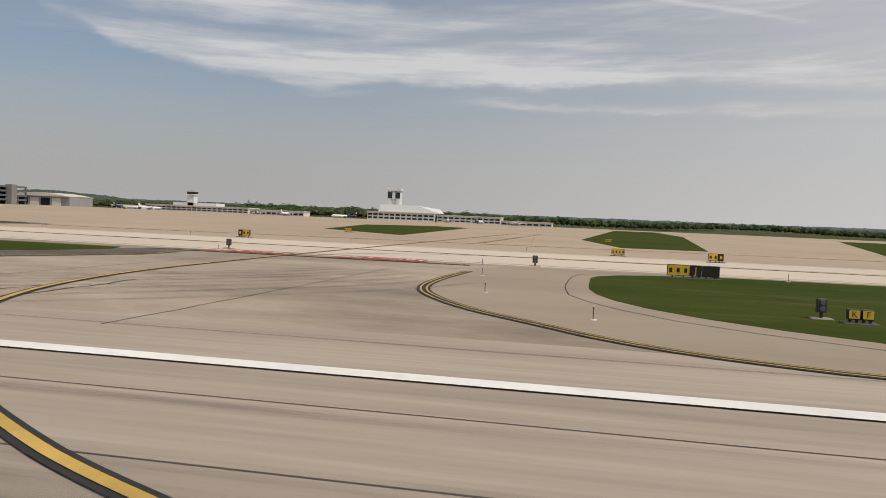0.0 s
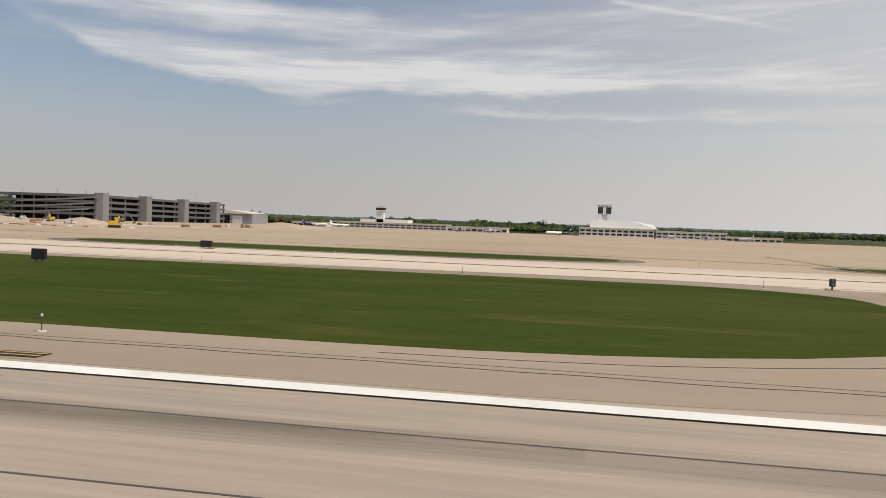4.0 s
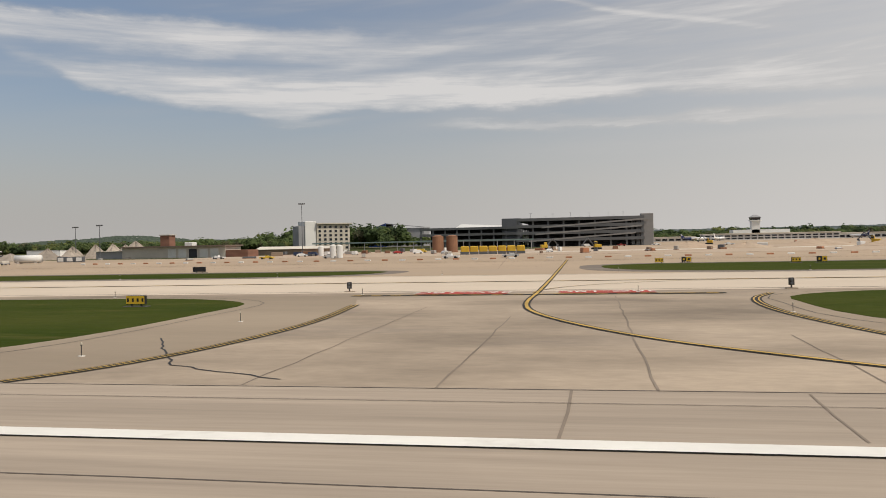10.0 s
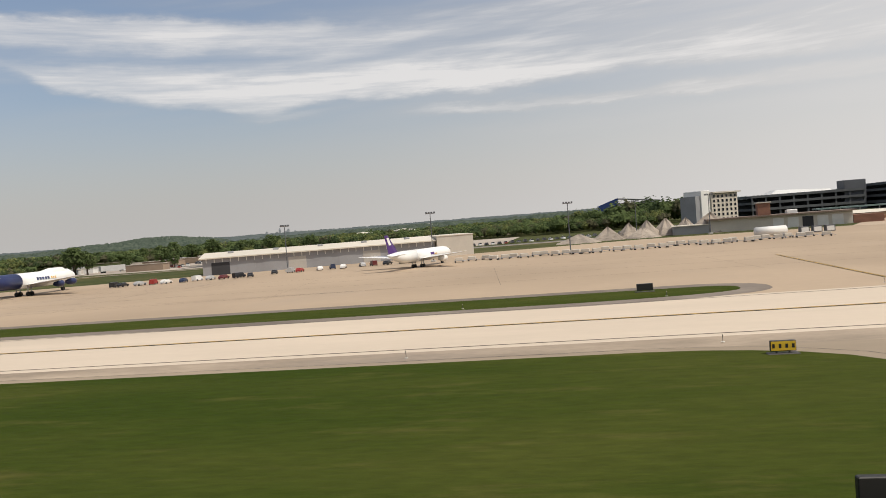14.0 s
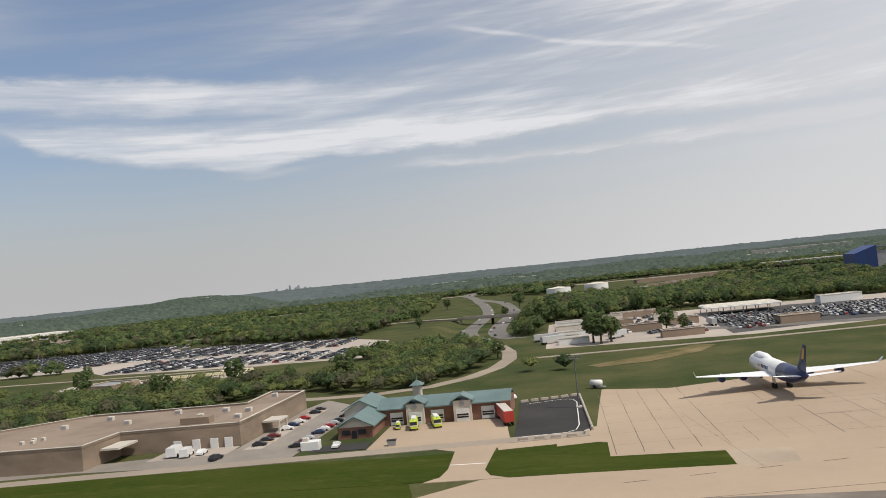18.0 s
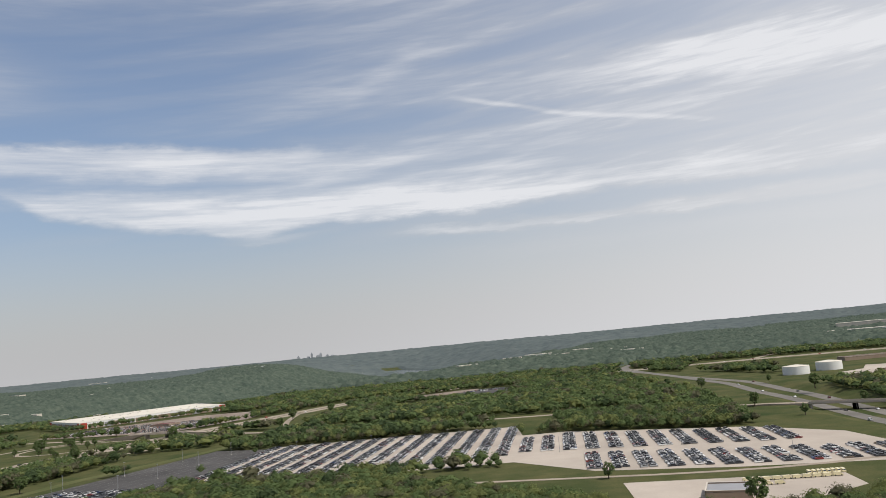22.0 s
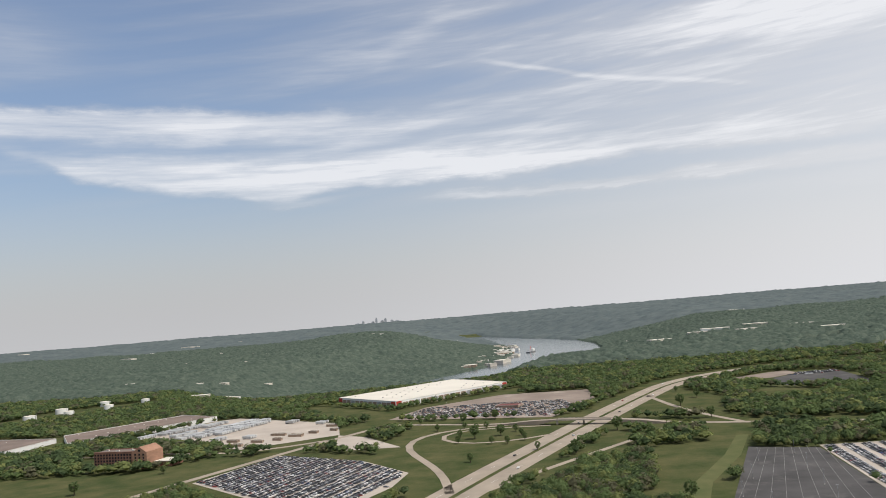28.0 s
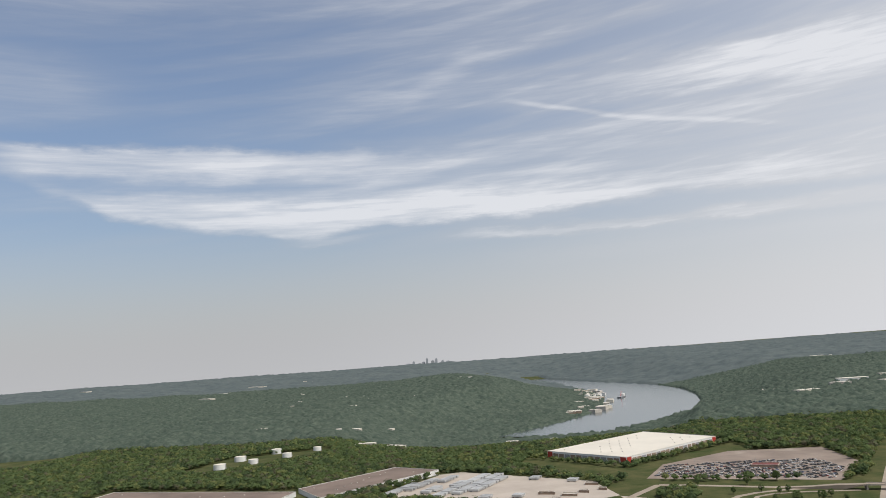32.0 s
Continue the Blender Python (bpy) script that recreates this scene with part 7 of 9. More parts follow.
def mast(x, y, h):
    root = thing("light_mast", "tall steel apron floodlight mast", "light mast", x, y, 0, 0, group="floodlight masts")
    part("pole", Mesh().tube((0, 0, 0), (0, 0, h), 0.1, 0.055, 8), M["dark_cladding"], root)
    part("crossbar", Mesh().box(-0.75, 0.75, -0.08, 0.08, h, h + 0.12), M["grey_metal"], root)
    for i in range(4):
        part("lamp", Mesh().bevel_box(-0.72 + 0.42 * i, -0.46 + 0.42 * i, -0.2, 0.14, h + 0.12, h + 0.32, 0.03), M["dark_cladding"], root)
    part("base", Mesh().bevel_box(-0.4, 0.4, -0.4, 0.4, 0, 0.3, 0.05), M["concrete_wall"], root)


for x, y, h in ((-384.1, 172.3, 11.6), (-475.2, 124.1, 7.6), (-453.8, 125.8, 7.5), (-500, 126, 7.4), (-584.6, 104.5, 6.4), (-427, 160, 7.5), (-440, 170, 7.5)):
    mast(x, y, h)


def heap(name, label, x, y, rx, ry, h, mat, seed, category="heap"):
    r = np.random.default_rng(seed)
    nu, nv = 28, 10
    rings = []
    ph = r.uniform(0, 6.28, 6)
    for k in range(nv):
        t = k / (nv - 1)
        ring = []
        for i in range(nu):
            a = 2 * math.pi * i / nu
            wob = 1 + 0.10 * math.sin(3 * a + ph[0]) + 0.07 * math.sin(7 * a + ph[1]) + r.uniform(-0.05, 0.05)
            rad = (1 - t) ** 0.9 * wob + 0.01
            ring.append((rx * rad * math.cos(a), ry * rad * math.sin(a), h * (t ** 1.05) * (1 + 0.08 * math.sin(5 * a + ph[2])) - 0.1 * (k == 0)))
        rings.append(ring)
    ob = part(name, Mesh().loft(rings), mat)
    ob.matrix_basis = pose(x, y, 0.02)
    return tagged(ob, label, category, group="spoil heaps")


for i, (x, y, rx, ry, h) in enumerate([(-452, 163, 4.5, 4, 1.7), (-446, 168, 3.4, 3.5, 2.6), (-441.5, 171, 3.4, 3.5, 3.0), (-437.5, 174, 3.2, 3.5, 3.3), (-433.5, 175, 3.4, 3.5, 3.4), (-429.5, 174, 3.2, 3.5, 3.2), (-439, 167, 3.4, 3, 2.0), (-425, 171, 5.0, 4.5, 3.9)]):
    heap("rubble_mound", "steep pale mound of crushed concrete rubble", x, y, rx, ry, h, M["gravel"], i)
for i, (x, y, rx, ry, h) in enumerate([(-222, 225, 15, 8, 1.7), (-250, 170, 8, 5, 1.3), (-275, 170, 9, 5, 1.5), (-290, 160, 6, 4, 1.1), (-265, 158, 7, 4, 1.2), (-300, 168, 7, 4, 1.4)]):
    heap("earth_mound", "low brown mound of dug earth", x, y, rx, ry, h, M["dirt"], 20 + i)
plot("building_site", [(-330, 130), (-398, 138), (-404, 152), (-380, 205), (-300, 215), (-215, 170), (-200, 140), (-260, 118)], M["dirt"], "reddish bare earth of a building site", z=0.05, category="earth")
plot("site_slab", [(-345, 152), (-345, 158), (-225, 170), (-215, 164)], M["white_roof"], "strip of freshly poured pale concrete", z=0.06, category="pavement")

# site fence of low orange and white barriers
blk = Mesh().bevel_box(-0.42, 0.42, -0.09, 0.09, 0, 0.2, 0.03)
b_or, b_wh = blk.data("barrier", M["orange"]), blk.data("barrier", M["white_metal"])
fence_line = [(-398, 112), (-360, 106), (-320, 104), (-280, 106), (-235, 112), (-205, 124)]
k = 0
for (ax, ay), (bx, by) in zip(fence_line[:-1], fence_line[1:]):
    n = int(math.hypot(bx - ax, by - ay) / 2.4)
    for i in range(n):
        ob = new("site_barrier", b_or if k % 2 else b_wh)
        ob.matrix_basis = pose(ax + (bx - ax) * i / n, ay + (by - ay) * i / n, 0.03, 0, 0, math.degrees(math.atan2(by - ay, bx - ax)))
        tagged(ob, ("low orange" if k % 2 else "low white") + " plastic barrier along the building site", "barrier", group="site barriers")
        k += 1


def excavator(x, y, turn):
    root = thing("excavator", "yellow-and-black tracked excavator with its arm raised", "excavator", x, y, 0.05, turn, group="diggers")
    for s in (-1, 1):
        part("track", Mesh().bevel_box(-1.0, 1.0, s * 0.6 - 0.16, s * 0.6 + 0.16, 0, 0.42, 0.12), M["tyre"], root)
    part("house", Mesh().bevel_box(-1.0, 0.6, -0.6, 0.6, 0.45, 1.15, 0.08), M["machine_yellow"], root)
    cab = part("cab", Mesh().bevel_box(0.0, 0.65, 0.1, 0.6, 1.15, 1.75, 0.05), M["machine_yellow"], root)
    part("cab_glass", Mesh().box(0.1, 0.68, 0.14, 0.62, 1.25, 1.65), M["glass"], cab)
    part("boom", Mesh().tube((0.5, -0.1, 0.8), (2.0, -0.1, 2.6), 0.16, 0.12, 6), M["dark_cladding"], root)
    part("stick", Mesh().tube((2.0, -0.1, 2.6), (3.1, -0.1, 1.2), 0.12, 0.1, 6), M["dark_cladding"], root)
    part("bucket", Mesh().loft([[(2.85, -0.4, 0.7), (3.4, -0.4, 0.9), (3.4, 0.2, 0.9), (2.85, 0.2, 0.7)], [(3.0, -0.4, 1.2), (3.3, -0.4, 1.25), (3.3, 0.2, 1.25), (3.0, 0.2, 1.2)]]), M["dark_cladding"], root)


for x, y, t in ((-262, 175, 150), (-330, 190, 20), (-285, 240, 160), (-210, 122, 30), (-318, 178, 200)):
    excavator(x, y, t)
me = Mesh().bevel_box(-0.75, 0.75, -0.7, 0.7, 0, 1.5, 0.15).data("hopper", M["machine_yellow"])
for i in range(7):
    root = thing("yellow_hopper", "yellow steel hopper in a row on the site", "hopper", -341.8 + 1.65 * i, 141 + 0.3 * i, 0.05, 6, group="yellow hoppers")
    part("bin", me, None, root)
    part("frame", Mesh().box(-0.8, 0.8, -0.75, -0.71, 0.0, 0.5), M["dark_cladding"], root)
for x, y in ((-352.5, 172), (-349.6, 173.4)):
    root = thing("rusty_silo", "rust-brown cylindrical steel silo on bare earth", "silo", x, y, 0, 0, group="silos")
    part("shell", Mesh().tube((0, 0, 0), (0, 0, 3.6), 1.25, 1.25, 18), M["rust"], root)
    part("cap", Mesh().tube((0, 0, 3.6), (0, 0, 3.9), 1.28, 0.6, 18), M["rust"], root)
for x, y, h in ((-362, 127, 2.2), (-361, 127.6, 2.1), (-372, 150, 2.0)):
    root = thing("white_silo", "white upright storage cylinder", "silo", x, y, 0, 0, group="white silos")
    part("shell", Mesh().tube((0, 0, 0.1), (0, 0, h), 0.52, 0.52, 14), M["white_metal"], root)
    part("dome", Mesh().tube((0, 0, h), (0, 0, h + 0.18), 0.52, 0.2, 14), M["white_metal"], root)
ft = thing("fuel_tank", "long white horizontal fuel tank on cradles", "tank", -422.8, 131.5, 0, 12)
part("shell", Mesh().tube((-2.4, 0, 0.85), (2.4, 0, 0.85), 0.72, 0.72, 18), M["white_metal"], ft, smooth=True)
for a in (-1.6, 1.6):
    part("cradle", Mesh().box(a - 0.2, a + 0.2, -0.6, 0.6, 0, 0.4), M["concrete_wall"], ft)
for i in range(3):
    root = thing("equipment_box", "dark open-fronted equipment box", "equipment box", -417.3 + 1.9 * i, 133.5, 0, 5, group="equipment boxes")
    part("box", Mesh().box(-0.7, 0.7, -0.4, 0.5, 0.12, 1.1), M["dark_cladding"], root)
    part("front", Mesh().box(-0.55, 0.55, -0.44, -0.404, 0.25, 0.95), M["white_metal"], root)
where = "at the apron edge"
for tone, kind, x, y, t in (("cream", "pickup", -413.4, 106.1, 5), ("cream", "pickup", -409.2, 105.9, 8), ("white", "pickup", -389.4, 141, 180), ("silver", "pickup", -362.5, 127.0, 190), ("white", "car", -376, 150, 10), ("white", "pickup", -339.3, 111.5, 175), ("silver", "pickup", -331, 113.2, 10),
                            ("white", "pickup", -238.7, 149.8, 0), ("white", "pickup", -284, 213, 180), ("white", "van", -355, 162, 20), ("red", "car", -360, 165, 40), ("white", "van", -368, 160, 90), ("blue", "van", -376.5, 158, 0), ("blue", "van", -379.8, 158.4, 0), ("white", "van", -373.5, 158.4, 90), ("silver", "car", -347, 150, 70), ("white", "car", -327, 150, 80),
                            ("white", "pickup", -300, 240, 10), ("red", "pickup", -310, 236, 170), ("white", "van", -320, 238, 0), ("silver", "car", -332, 240, 15), ("white", "car", -344, 238, 160), ("yellow", "van", -357, 176, 0), ("yellow", "pickup", -375, 130, 0)):
    put_car(tone, kind, x, y, t, where, length=2.4 if kind == "pickup" else 2.1)
for i in range(22):
    x = -523 + 2.1 * i + rng.uniform(-0.4, 0.4)
    y = 112.5 + 0.36 * (x + 523) * (0.5 if i < 11 else 0.9) + rng.uniform(-0.8, 0.8)
    put_car(car_names[(i * 3) % 10], "car" if i % 3 else "van", x, y, rng.uniform(60, 120), "parked by the cargo hangar")


def cart(label):
    root = thing("baggage_cart", label, "cart", group="ground carts")
    part("bed", Mesh().box(-0.75, 0.75, -0.4, 0.4, 0.22, 0.3), M["steel"], root)
    part("load", Mesh().bevel_box(-0.6, 0.55, -0.36, 0.36, 0.3, 0.7, 0.05), M["cream"], root)
    wme = wheel(0, 0.1, 0.08).data("wheel", M["tyre"])
    for a in (-0.55, 0.55):
        for s in (-1, 1):
            part("wheel", wme, None, root).location = (a, s * 0.36, 0.1)
    part("drawbar", Mesh().tube((0.75, 0, 0.2), (1.2, 0, 0.12), 0.03), M["steel"], root)
    return root


base_cart = cart("low steel cargo cart standing at the apron edge")
base_cart.matrix_basis = pose(-470, 116, 0.03, 0, 0, 10)
for i in range(34):
    x = -468 + 1.5 * i
    copy_thing(base_cart, pose(x + rng.uniform(-0.3, 0.3), 117 + 0.12 * i + rng.uniform(-2.5, 2.5), 0.03, 0, 0, rng.uniform(-15, 15)))


# ---- aircraft ----
def ring_at(x, r, cy, cz, n=16, squash=1.0):
    return [(x, cy + r * math.cos(2 * math.pi * i / n), cz + r * squash * math.sin(2 * math.pi * i / n)) for i in range(n)]


def wing_mesh(root_le, root_te, tip_le, tip_te, y0, y1, z0, z1, t0, t1):
    def sec(le, te, y, z, t):
        m = le + (te - le) * 0.35
        return [(le, y, z), (m, y, z + t), (te, y, z + 0.02), (m, y, z - t * 0.6)]
    a, b = sec(root_le, root_te, y0, z0, t0), sec(tip_le, tip_te, y1, z1, t1)
    return Mesh().loft([a, b] if y1 < y0 else [b, a])


def airliner(name, label, x, y, turn, span, slim, engines, tail_paint, marks, z=0.03, group="", cone=None):
    """A jet airliner facing its own +x: fuselage, tail cone, wings, tailplane, fin, engines and gear."""
    root = thing(name, label, "aircraft", x, y, z, turn, group=group)
    L, r = span * slim, span * 0.052
    cz = r * 1.95
    nose = [(L * 0.50, 0.05), (L * 0.485, 0.42), (L * 0.46, 0.72), (L * 0.42, 0.94), (L * 0.37, 1.0)]
    rings = [ring_at(a, r * k, 0, cz - r * 0.25 * (1 - k)) for a, k in nose] + [ring_at(-L * 0.12, r, 0, cz)]
    part("fuselage", Mesh().loft(rings[::-1]), M["plane_white"], root, smooth=True)
    rear = [ring_at(-L * 0.12, r * 1.003, 0, cz), ring_at(-L * 0.28, r * 0.96, 0, cz + r * 0.05), ring_at(-L * 0.40, r * 0.62, 0, cz + r * 0.3), ring_at(-L * 0.5, r * 0.12, 0, cz + r * 0.55)]
    part("tail_cone", Mesh().loft(rear[::-1]), cone or tail_paint, root, "coloured tail cone", smooth=True)
    if engines == 4:
        hump = [ring_at(L * 0.40, r * 0.3, 0, cz + r * 0.62, 12), ring_at(L * 0.36, r * 0.62, 0, cz + r * 0.68, 12), ring_at(L * 0.22, r * 0.66, 0, cz + r * 0.66, 12), ring_at(L * 0.08, r * 0.3, 0, cz + r * 0.55, 12)]
        part("upper_deck", Mesh().loft(hump[::-1]), M["plane_white"], root, smooth=True)
    part("cockpit_windows", Mesh().box(L * 0.468, L * 0.478, -r * 0.5, r * 0.5, cz + r * 0.28, cz + r * 0.5), M["glass"], root)
    for s in (-1, 1):
        wz = cz - r * 0.55
        w = part("wing", wing_mesh(L * 0.14, -L * 0.09, -L * 0.135, -L * 0.175, s * r * 0.7, s * span / 2, wz, wz + span * 0.045, r * 0.28, r * 0.05), M["plane_white"], root)
        if engines == 4:
            part("winglet", wing_mesh(-L * 0.135, -L * 0.175, -L * 0.17, -L * 0.19, s * span * 0.498, s * span * 0.512, wz + span * 0.045, wz + span * 0.075, 0.03, 0.02), M["plane_white"], w)
        part("tailplane", wing_mesh(-L * 0.39, -L * 0.47, -L * 0.47, -L * 0.505, s * r * 0.4, s * span * 0.17, cz + r * 0.35, cz + r * 0.7, r * 0.1, r * 0.03), M["plane_white"], root)
        for k in ((0.19, 0.33) if engines == 4 else (0.18,)):
            f = (k * span) / (span / 2)
            ex = L * 0.14 - f * L * 0.275 + L * 0.02
            ez = wz + f * span * 0.045 - r * 0.5
            er = r * (0.42 if engines == 4 else 0.55)
            e = part("engine", Mesh().loft([ring_at(ex - er * 2.6, er * 0.55, s * k * span, ez, 12), ring_at(ex - er, er * 0.95, s * k * span, ez, 12), ring_at(ex + er * 0.9, er, s * k * span, ez, 12), ring_at(ex + er * 1.3, er * 0.85, s * k * span, ez, 12)]), M["plane_white"] if engines == 2 else M["navy"], root, smooth=True)
            part("pylon", Mesh().box(ex - er * 2, ex + er * 0.4, s * k * span - 0.06, s * k * span + 0.06, ez + er * 0.7, ez + r * 0.5), M["plane_white"], e)
            part("intake", Mesh().tube((ex + er * 1.31, s * k * span, ez), (ex + er * 1.34, s * k * span, ez), er * 0.8, er * 0.8, 12), M["tyre"], e)
    fin = Mesh().loft([[(-L * 0.34, 0, cz + r * 0.8), (-L * 0.40, r * 0.1, cz + r * 0.8), (-L * 0.48, 0, cz + r * 0.7), (-L * 0.40, -r * 0.1, cz + r * 0.8)], [(-L * 0.475, 0, cz + span * 0.19), (-L * 0.495, 0.03, cz + span * 0.19), (-L * 0.525, 0, cz + span * 0.19), (-L * 0.495, -0.03, cz + span * 0.19)]])
    fin_ob = part("fin", fin, tail_paint, root, "coloured tail fin")
    for s in (-1, 1):
        for j, (a, b, lo, hi, mt) in enumerate(marks):
            part("livery_mark", Mesh().loft([[(a * L, s * r * 1.0, cz + lo * r), (b * L, s * r * 1.0, cz + lo * r), (b * L, s * r * 1.03, cz + lo * r), (a * L, s * r * 1.03, cz + lo * r)], [(a * L, s * r * 0.9, cz + hi * r), (b * L, s * r * 0.9, cz + hi * r), (b * L, s * r * 0.95, cz + hi * r), (a * L, s * r * 0.95, cz + hi * r)]]), M[mt], root)
        part("fin_mark", Mesh().loft([[(-L * 0.44, s * 0.075, cz + span * 0.11), (-L * 0.475, s * 0.075, cz + span * 0.11), (-L * 0.475, s * 0.09, cz + span * 0.11), (-L * 0.44, s * 0.09, cz + span * 0.11)], [(-L * 0.47, s * 0.045, cz + span * 0.17), (-L * 0.50, s * 0.045, cz + span * 0.17), (-L * 0.50, s * 0.06, cz + span * 0.17), (-L * 0.47, s * 0.06, cz + span * 0.17)]]), M["gold"] if engines == 4 else M["plane_white"], fin_ob)
    wme = wheel(0, r * 0.28, r * 0.3).data("wheel", M["tyre"])
    for a, b in ((L * 0.36, 0), (-L * 0.03, -r * 0.8), (-L * 0.03, r * 0.8), (-L * 0.065, -r * 0.8), (-L * 0.065, r * 0.8)):
        g = part("gear_leg", Mesh().tube((a, b, r * 0.28), (a, b, cz - r * 0.5), r * 0.07, r * 0.09, 6), M["steel"], root)
        part("wheel", wme, None, g).location = (a, b, r * 0.28)
    return root


letters = [(0.02 + 0.028 * i, 0.04 + 0.028 * i, -0.05, 0.3, "navy") for i in range(5)] + [(0.17 + 0.02 * i, 0.182 + 0.02 * i, -0.05, 0.25, "gold") for i in range(3)]
airliner("cargo_jumbo", "white four-engined cargo jet with navy rear and gold tail mark", -558.5, 109.0, 92, 22.4, 1.02, 4, M["navy"], letters, group="cargo jets")
airliner("cargo_jumbo", "white four-engined cargo jet with navy rear and gold tail mark", -532.8, 106.5, 91, 22.0, 1.02, 4, M["navy"], letters, group="cargo jets")
airliner("cargo_jet", "white twin-engined cargo jet with a purple tail fin", -474.7, 111.0, 73, 16.6, 1.12, 2, M["purple"], [(0.08, 0.14, -0.1, 0.3, "purple"), (0.145, 0.19, -0.1, 0.22, "gold")], cone=M["plane_white"])
for i, (x, y, t) in enumerate([(-258, 392, 60), (-196, 393, 110), (-180, 394, 95), (-146, 390, 200), (-92, 393, 100), (-76, 393, 80), (-58, 395, 110), (-270, 388, 20)]):
    airliner("regional_jet", "small white airliner parked at the concourse", x, y, t, 12.0, 1.1, 2, M["navy"] if i % 2 else M["plane_white"], [], group="airliners at the gates")

# ---- joints, cracks and stains of the pavement ----
M["bar_yellow"] = material("faded_yellow_paint", (0.66, 0.44, 0.14), 0.8, var=0.15, scale=1.5, fine=9.0)
M["faint_joint"] = material("worn_joint", (0.25, 0.2, 0.155), 0.9, var=0.25, scale=0.8, fine=6.0)
M["joint"] = material("open_joint", (0.11, 0.09, 0.075), 0.9, var=0.25, scale=0.8, fine=6.0)
M["patch"] = material("new_concrete_patch", (0.44, 0.352, 0.257), 0.9, var=0.2, scale=0.4, fine=3.0)
for y, w in ((7.92, 0.035), (5.74, 0.035), (3.6, 0.03), (1.4, 0.03), (12.25, 0.022)):
    j = thing("runway_joint", "long dark joint between runway slabs", "pavement joint", kind="structure")
    part("sealant", Mesh().ribbon(squiggle([(60, y), (-470, y)], int(y * 9), 0.02, 3.0), w, Z_PAVE + (0.010 if y > 10 else 0.004)), M["joint"], j)
link_joints = thing("link_joints", "thin dark joints across the taxiway links", "pavement joint", kind="structure")
for i, (x, y0, y1, w) in enumerate([(-326.5, 13.4, 30, 0.035), (-322.9, 13.4, 26, 0.05), (-319.2, 13.4, 35, 0.05), (-315.4, 13.4, 21, 0.04), (-320.7, 10, 13.3, 0.05), (-317, 10.2, 13.2, 0.04), (-200.4, 10.4, 20.7, 0.06), (-197.5, 10.6, 24, 0.06), (-196, 11.9, 19, 0.07), (-195.3, 14, 22, 0.05), (-203.5, 12, 22, 0.04),
                                 (-284.2, 7.5, 10.6, 0.04), (-436, 13.4, 30, 0.04), (-432.5, 10, 24, 0.03), (-30, 10.5, 32, 0.03), (-22, 12, 30, 0.03), (-114, 11, 30, 0.05), (-108, 11, 30, 0.05)]):
    part("joint", Mesh().ribbon(squiggle([(x, y0), (x + 0.1, y1)], 40 + i, 0.04, 1.2), w, Z_PAVE + 0.006), M["faint_joint"] if x < -250 else M["joint"], link_joints)
for i, (x0, x1) in enumerate([(-333, -312), (-207, -186), (-444, -425)]):
    part("joint", Mesh().ribbon([(x0, 13.3), (x1, 13.35)], 0.04, Z_PAVE + 0.006), M["joint"], link_joints)


def film(name, tone, cover, scale, stretch):
    """A thin worn film over the pavement: rubber or grime that lets the concrete show through."""
    mt = material(name, tone, 0.9, var=0.25, scale=0.6, fine=4.0, spec=0.2)
    nt = mt.node_tree
    geo, mp, noi, ramp = (nt.nodes.new(k) for k in ("ShaderNodeNewGeometry", "ShaderNodeMapping", "ShaderNodeTexNoise", "ShaderNodeMapRange"))
    mp.inputs["Scale"].default_value = stretch
    noi.inputs["Scale"].default_value, noi.inputs["Detail"].default_value = scale, 6.0
    nt.links.new(geo.outputs["Position"], mp.inputs[0])
    nt.links.new(mp.outputs[0], noi.inputs["Vector"])
    nt.links.new(noi.outputs[0], ramp.inputs[0])
    for i, v in enumerate((0.32, 0.68, 0.0, cover)):
        ramp.inputs[i + 1].default_value = v
    nt.links.new(ramp.outputs[0], nt.nodes["Principled BSDF"].inputs["Alpha"])
    return mt


M["rubber_film"] = film("rubber_film", (0.12, 0.1, 0.085), 0.14, 0.9, (0.12, 1, 1))
M["skid_film"] = film("skid_film", (0.1, 0.085, 0.075), 0.1, 0.7, (1, 1, 1))


def rubber(line, wide, mat="rubber_film", lift=0.0):
    """A tyre streak: two nested films, so that its edges fade."""
    mark = thing("tyre_mark", "soft dark rubber streak on the concrete", "tyre mark", kind="structure")
    for k, share in enumerate((1.0, 0.55)):
        part("film", Mesh().ribbon(line, wide * share, Z_PAVE + 0.0105 + lift + 0.0008 * k), M[mat], mark)


r_ = random.Random(11)
for i in range(46):
    x0 = 40 - 12 * i + r_.uniform(-6, 6)
    y0 = r_.choice((8.6, 7.2, 6.6, 5.2, 4.6, 3.9, 2.6)) + r_.uniform(-0.5, 0.5)
    run_ = r_.uniform(14, 60)
    rubber([(x0 - run_ * q / 6, y0 + r_.uniform(-0.06, 0.06)) for q in range(7)], r_.uniform(0.25, 1.3), lift=0.0026 * (i % 3))
for x0, x1, y0, y1, w in ((-196.4, -198.1, 4.4, 8.7, 0.28), (-196.0, -197.8, 4.5, 8.8, 0.28), (-194.8, -196.6, 5.0, 9.2, 0.26), (-195.8, -197.2, 5.8, 8.9, 0.34)):
    rubber([(x0 + (x1 - x0) * (y - y0) / (y1 - y0), y) for y in np.linspace(y0, y1, 6)], w, "skid_film", 0.0078)
arc = [(-25.3, 29.8), (-26.6, 26.2), (-28.8, 23.1), (-31.5, 19.8), (-34.8, 16.6), (-39.1, 13.2)]
for off in (1.6, 2.2, 3.2, 3.9, 4.9, 5.8, 6.9, 8.2):
    rubber(rounded([(x + 0.92 * off, y - 0.55 * off) for x, y in arc], 2), r_.uniform(0.25, 0.7), "skid_film")
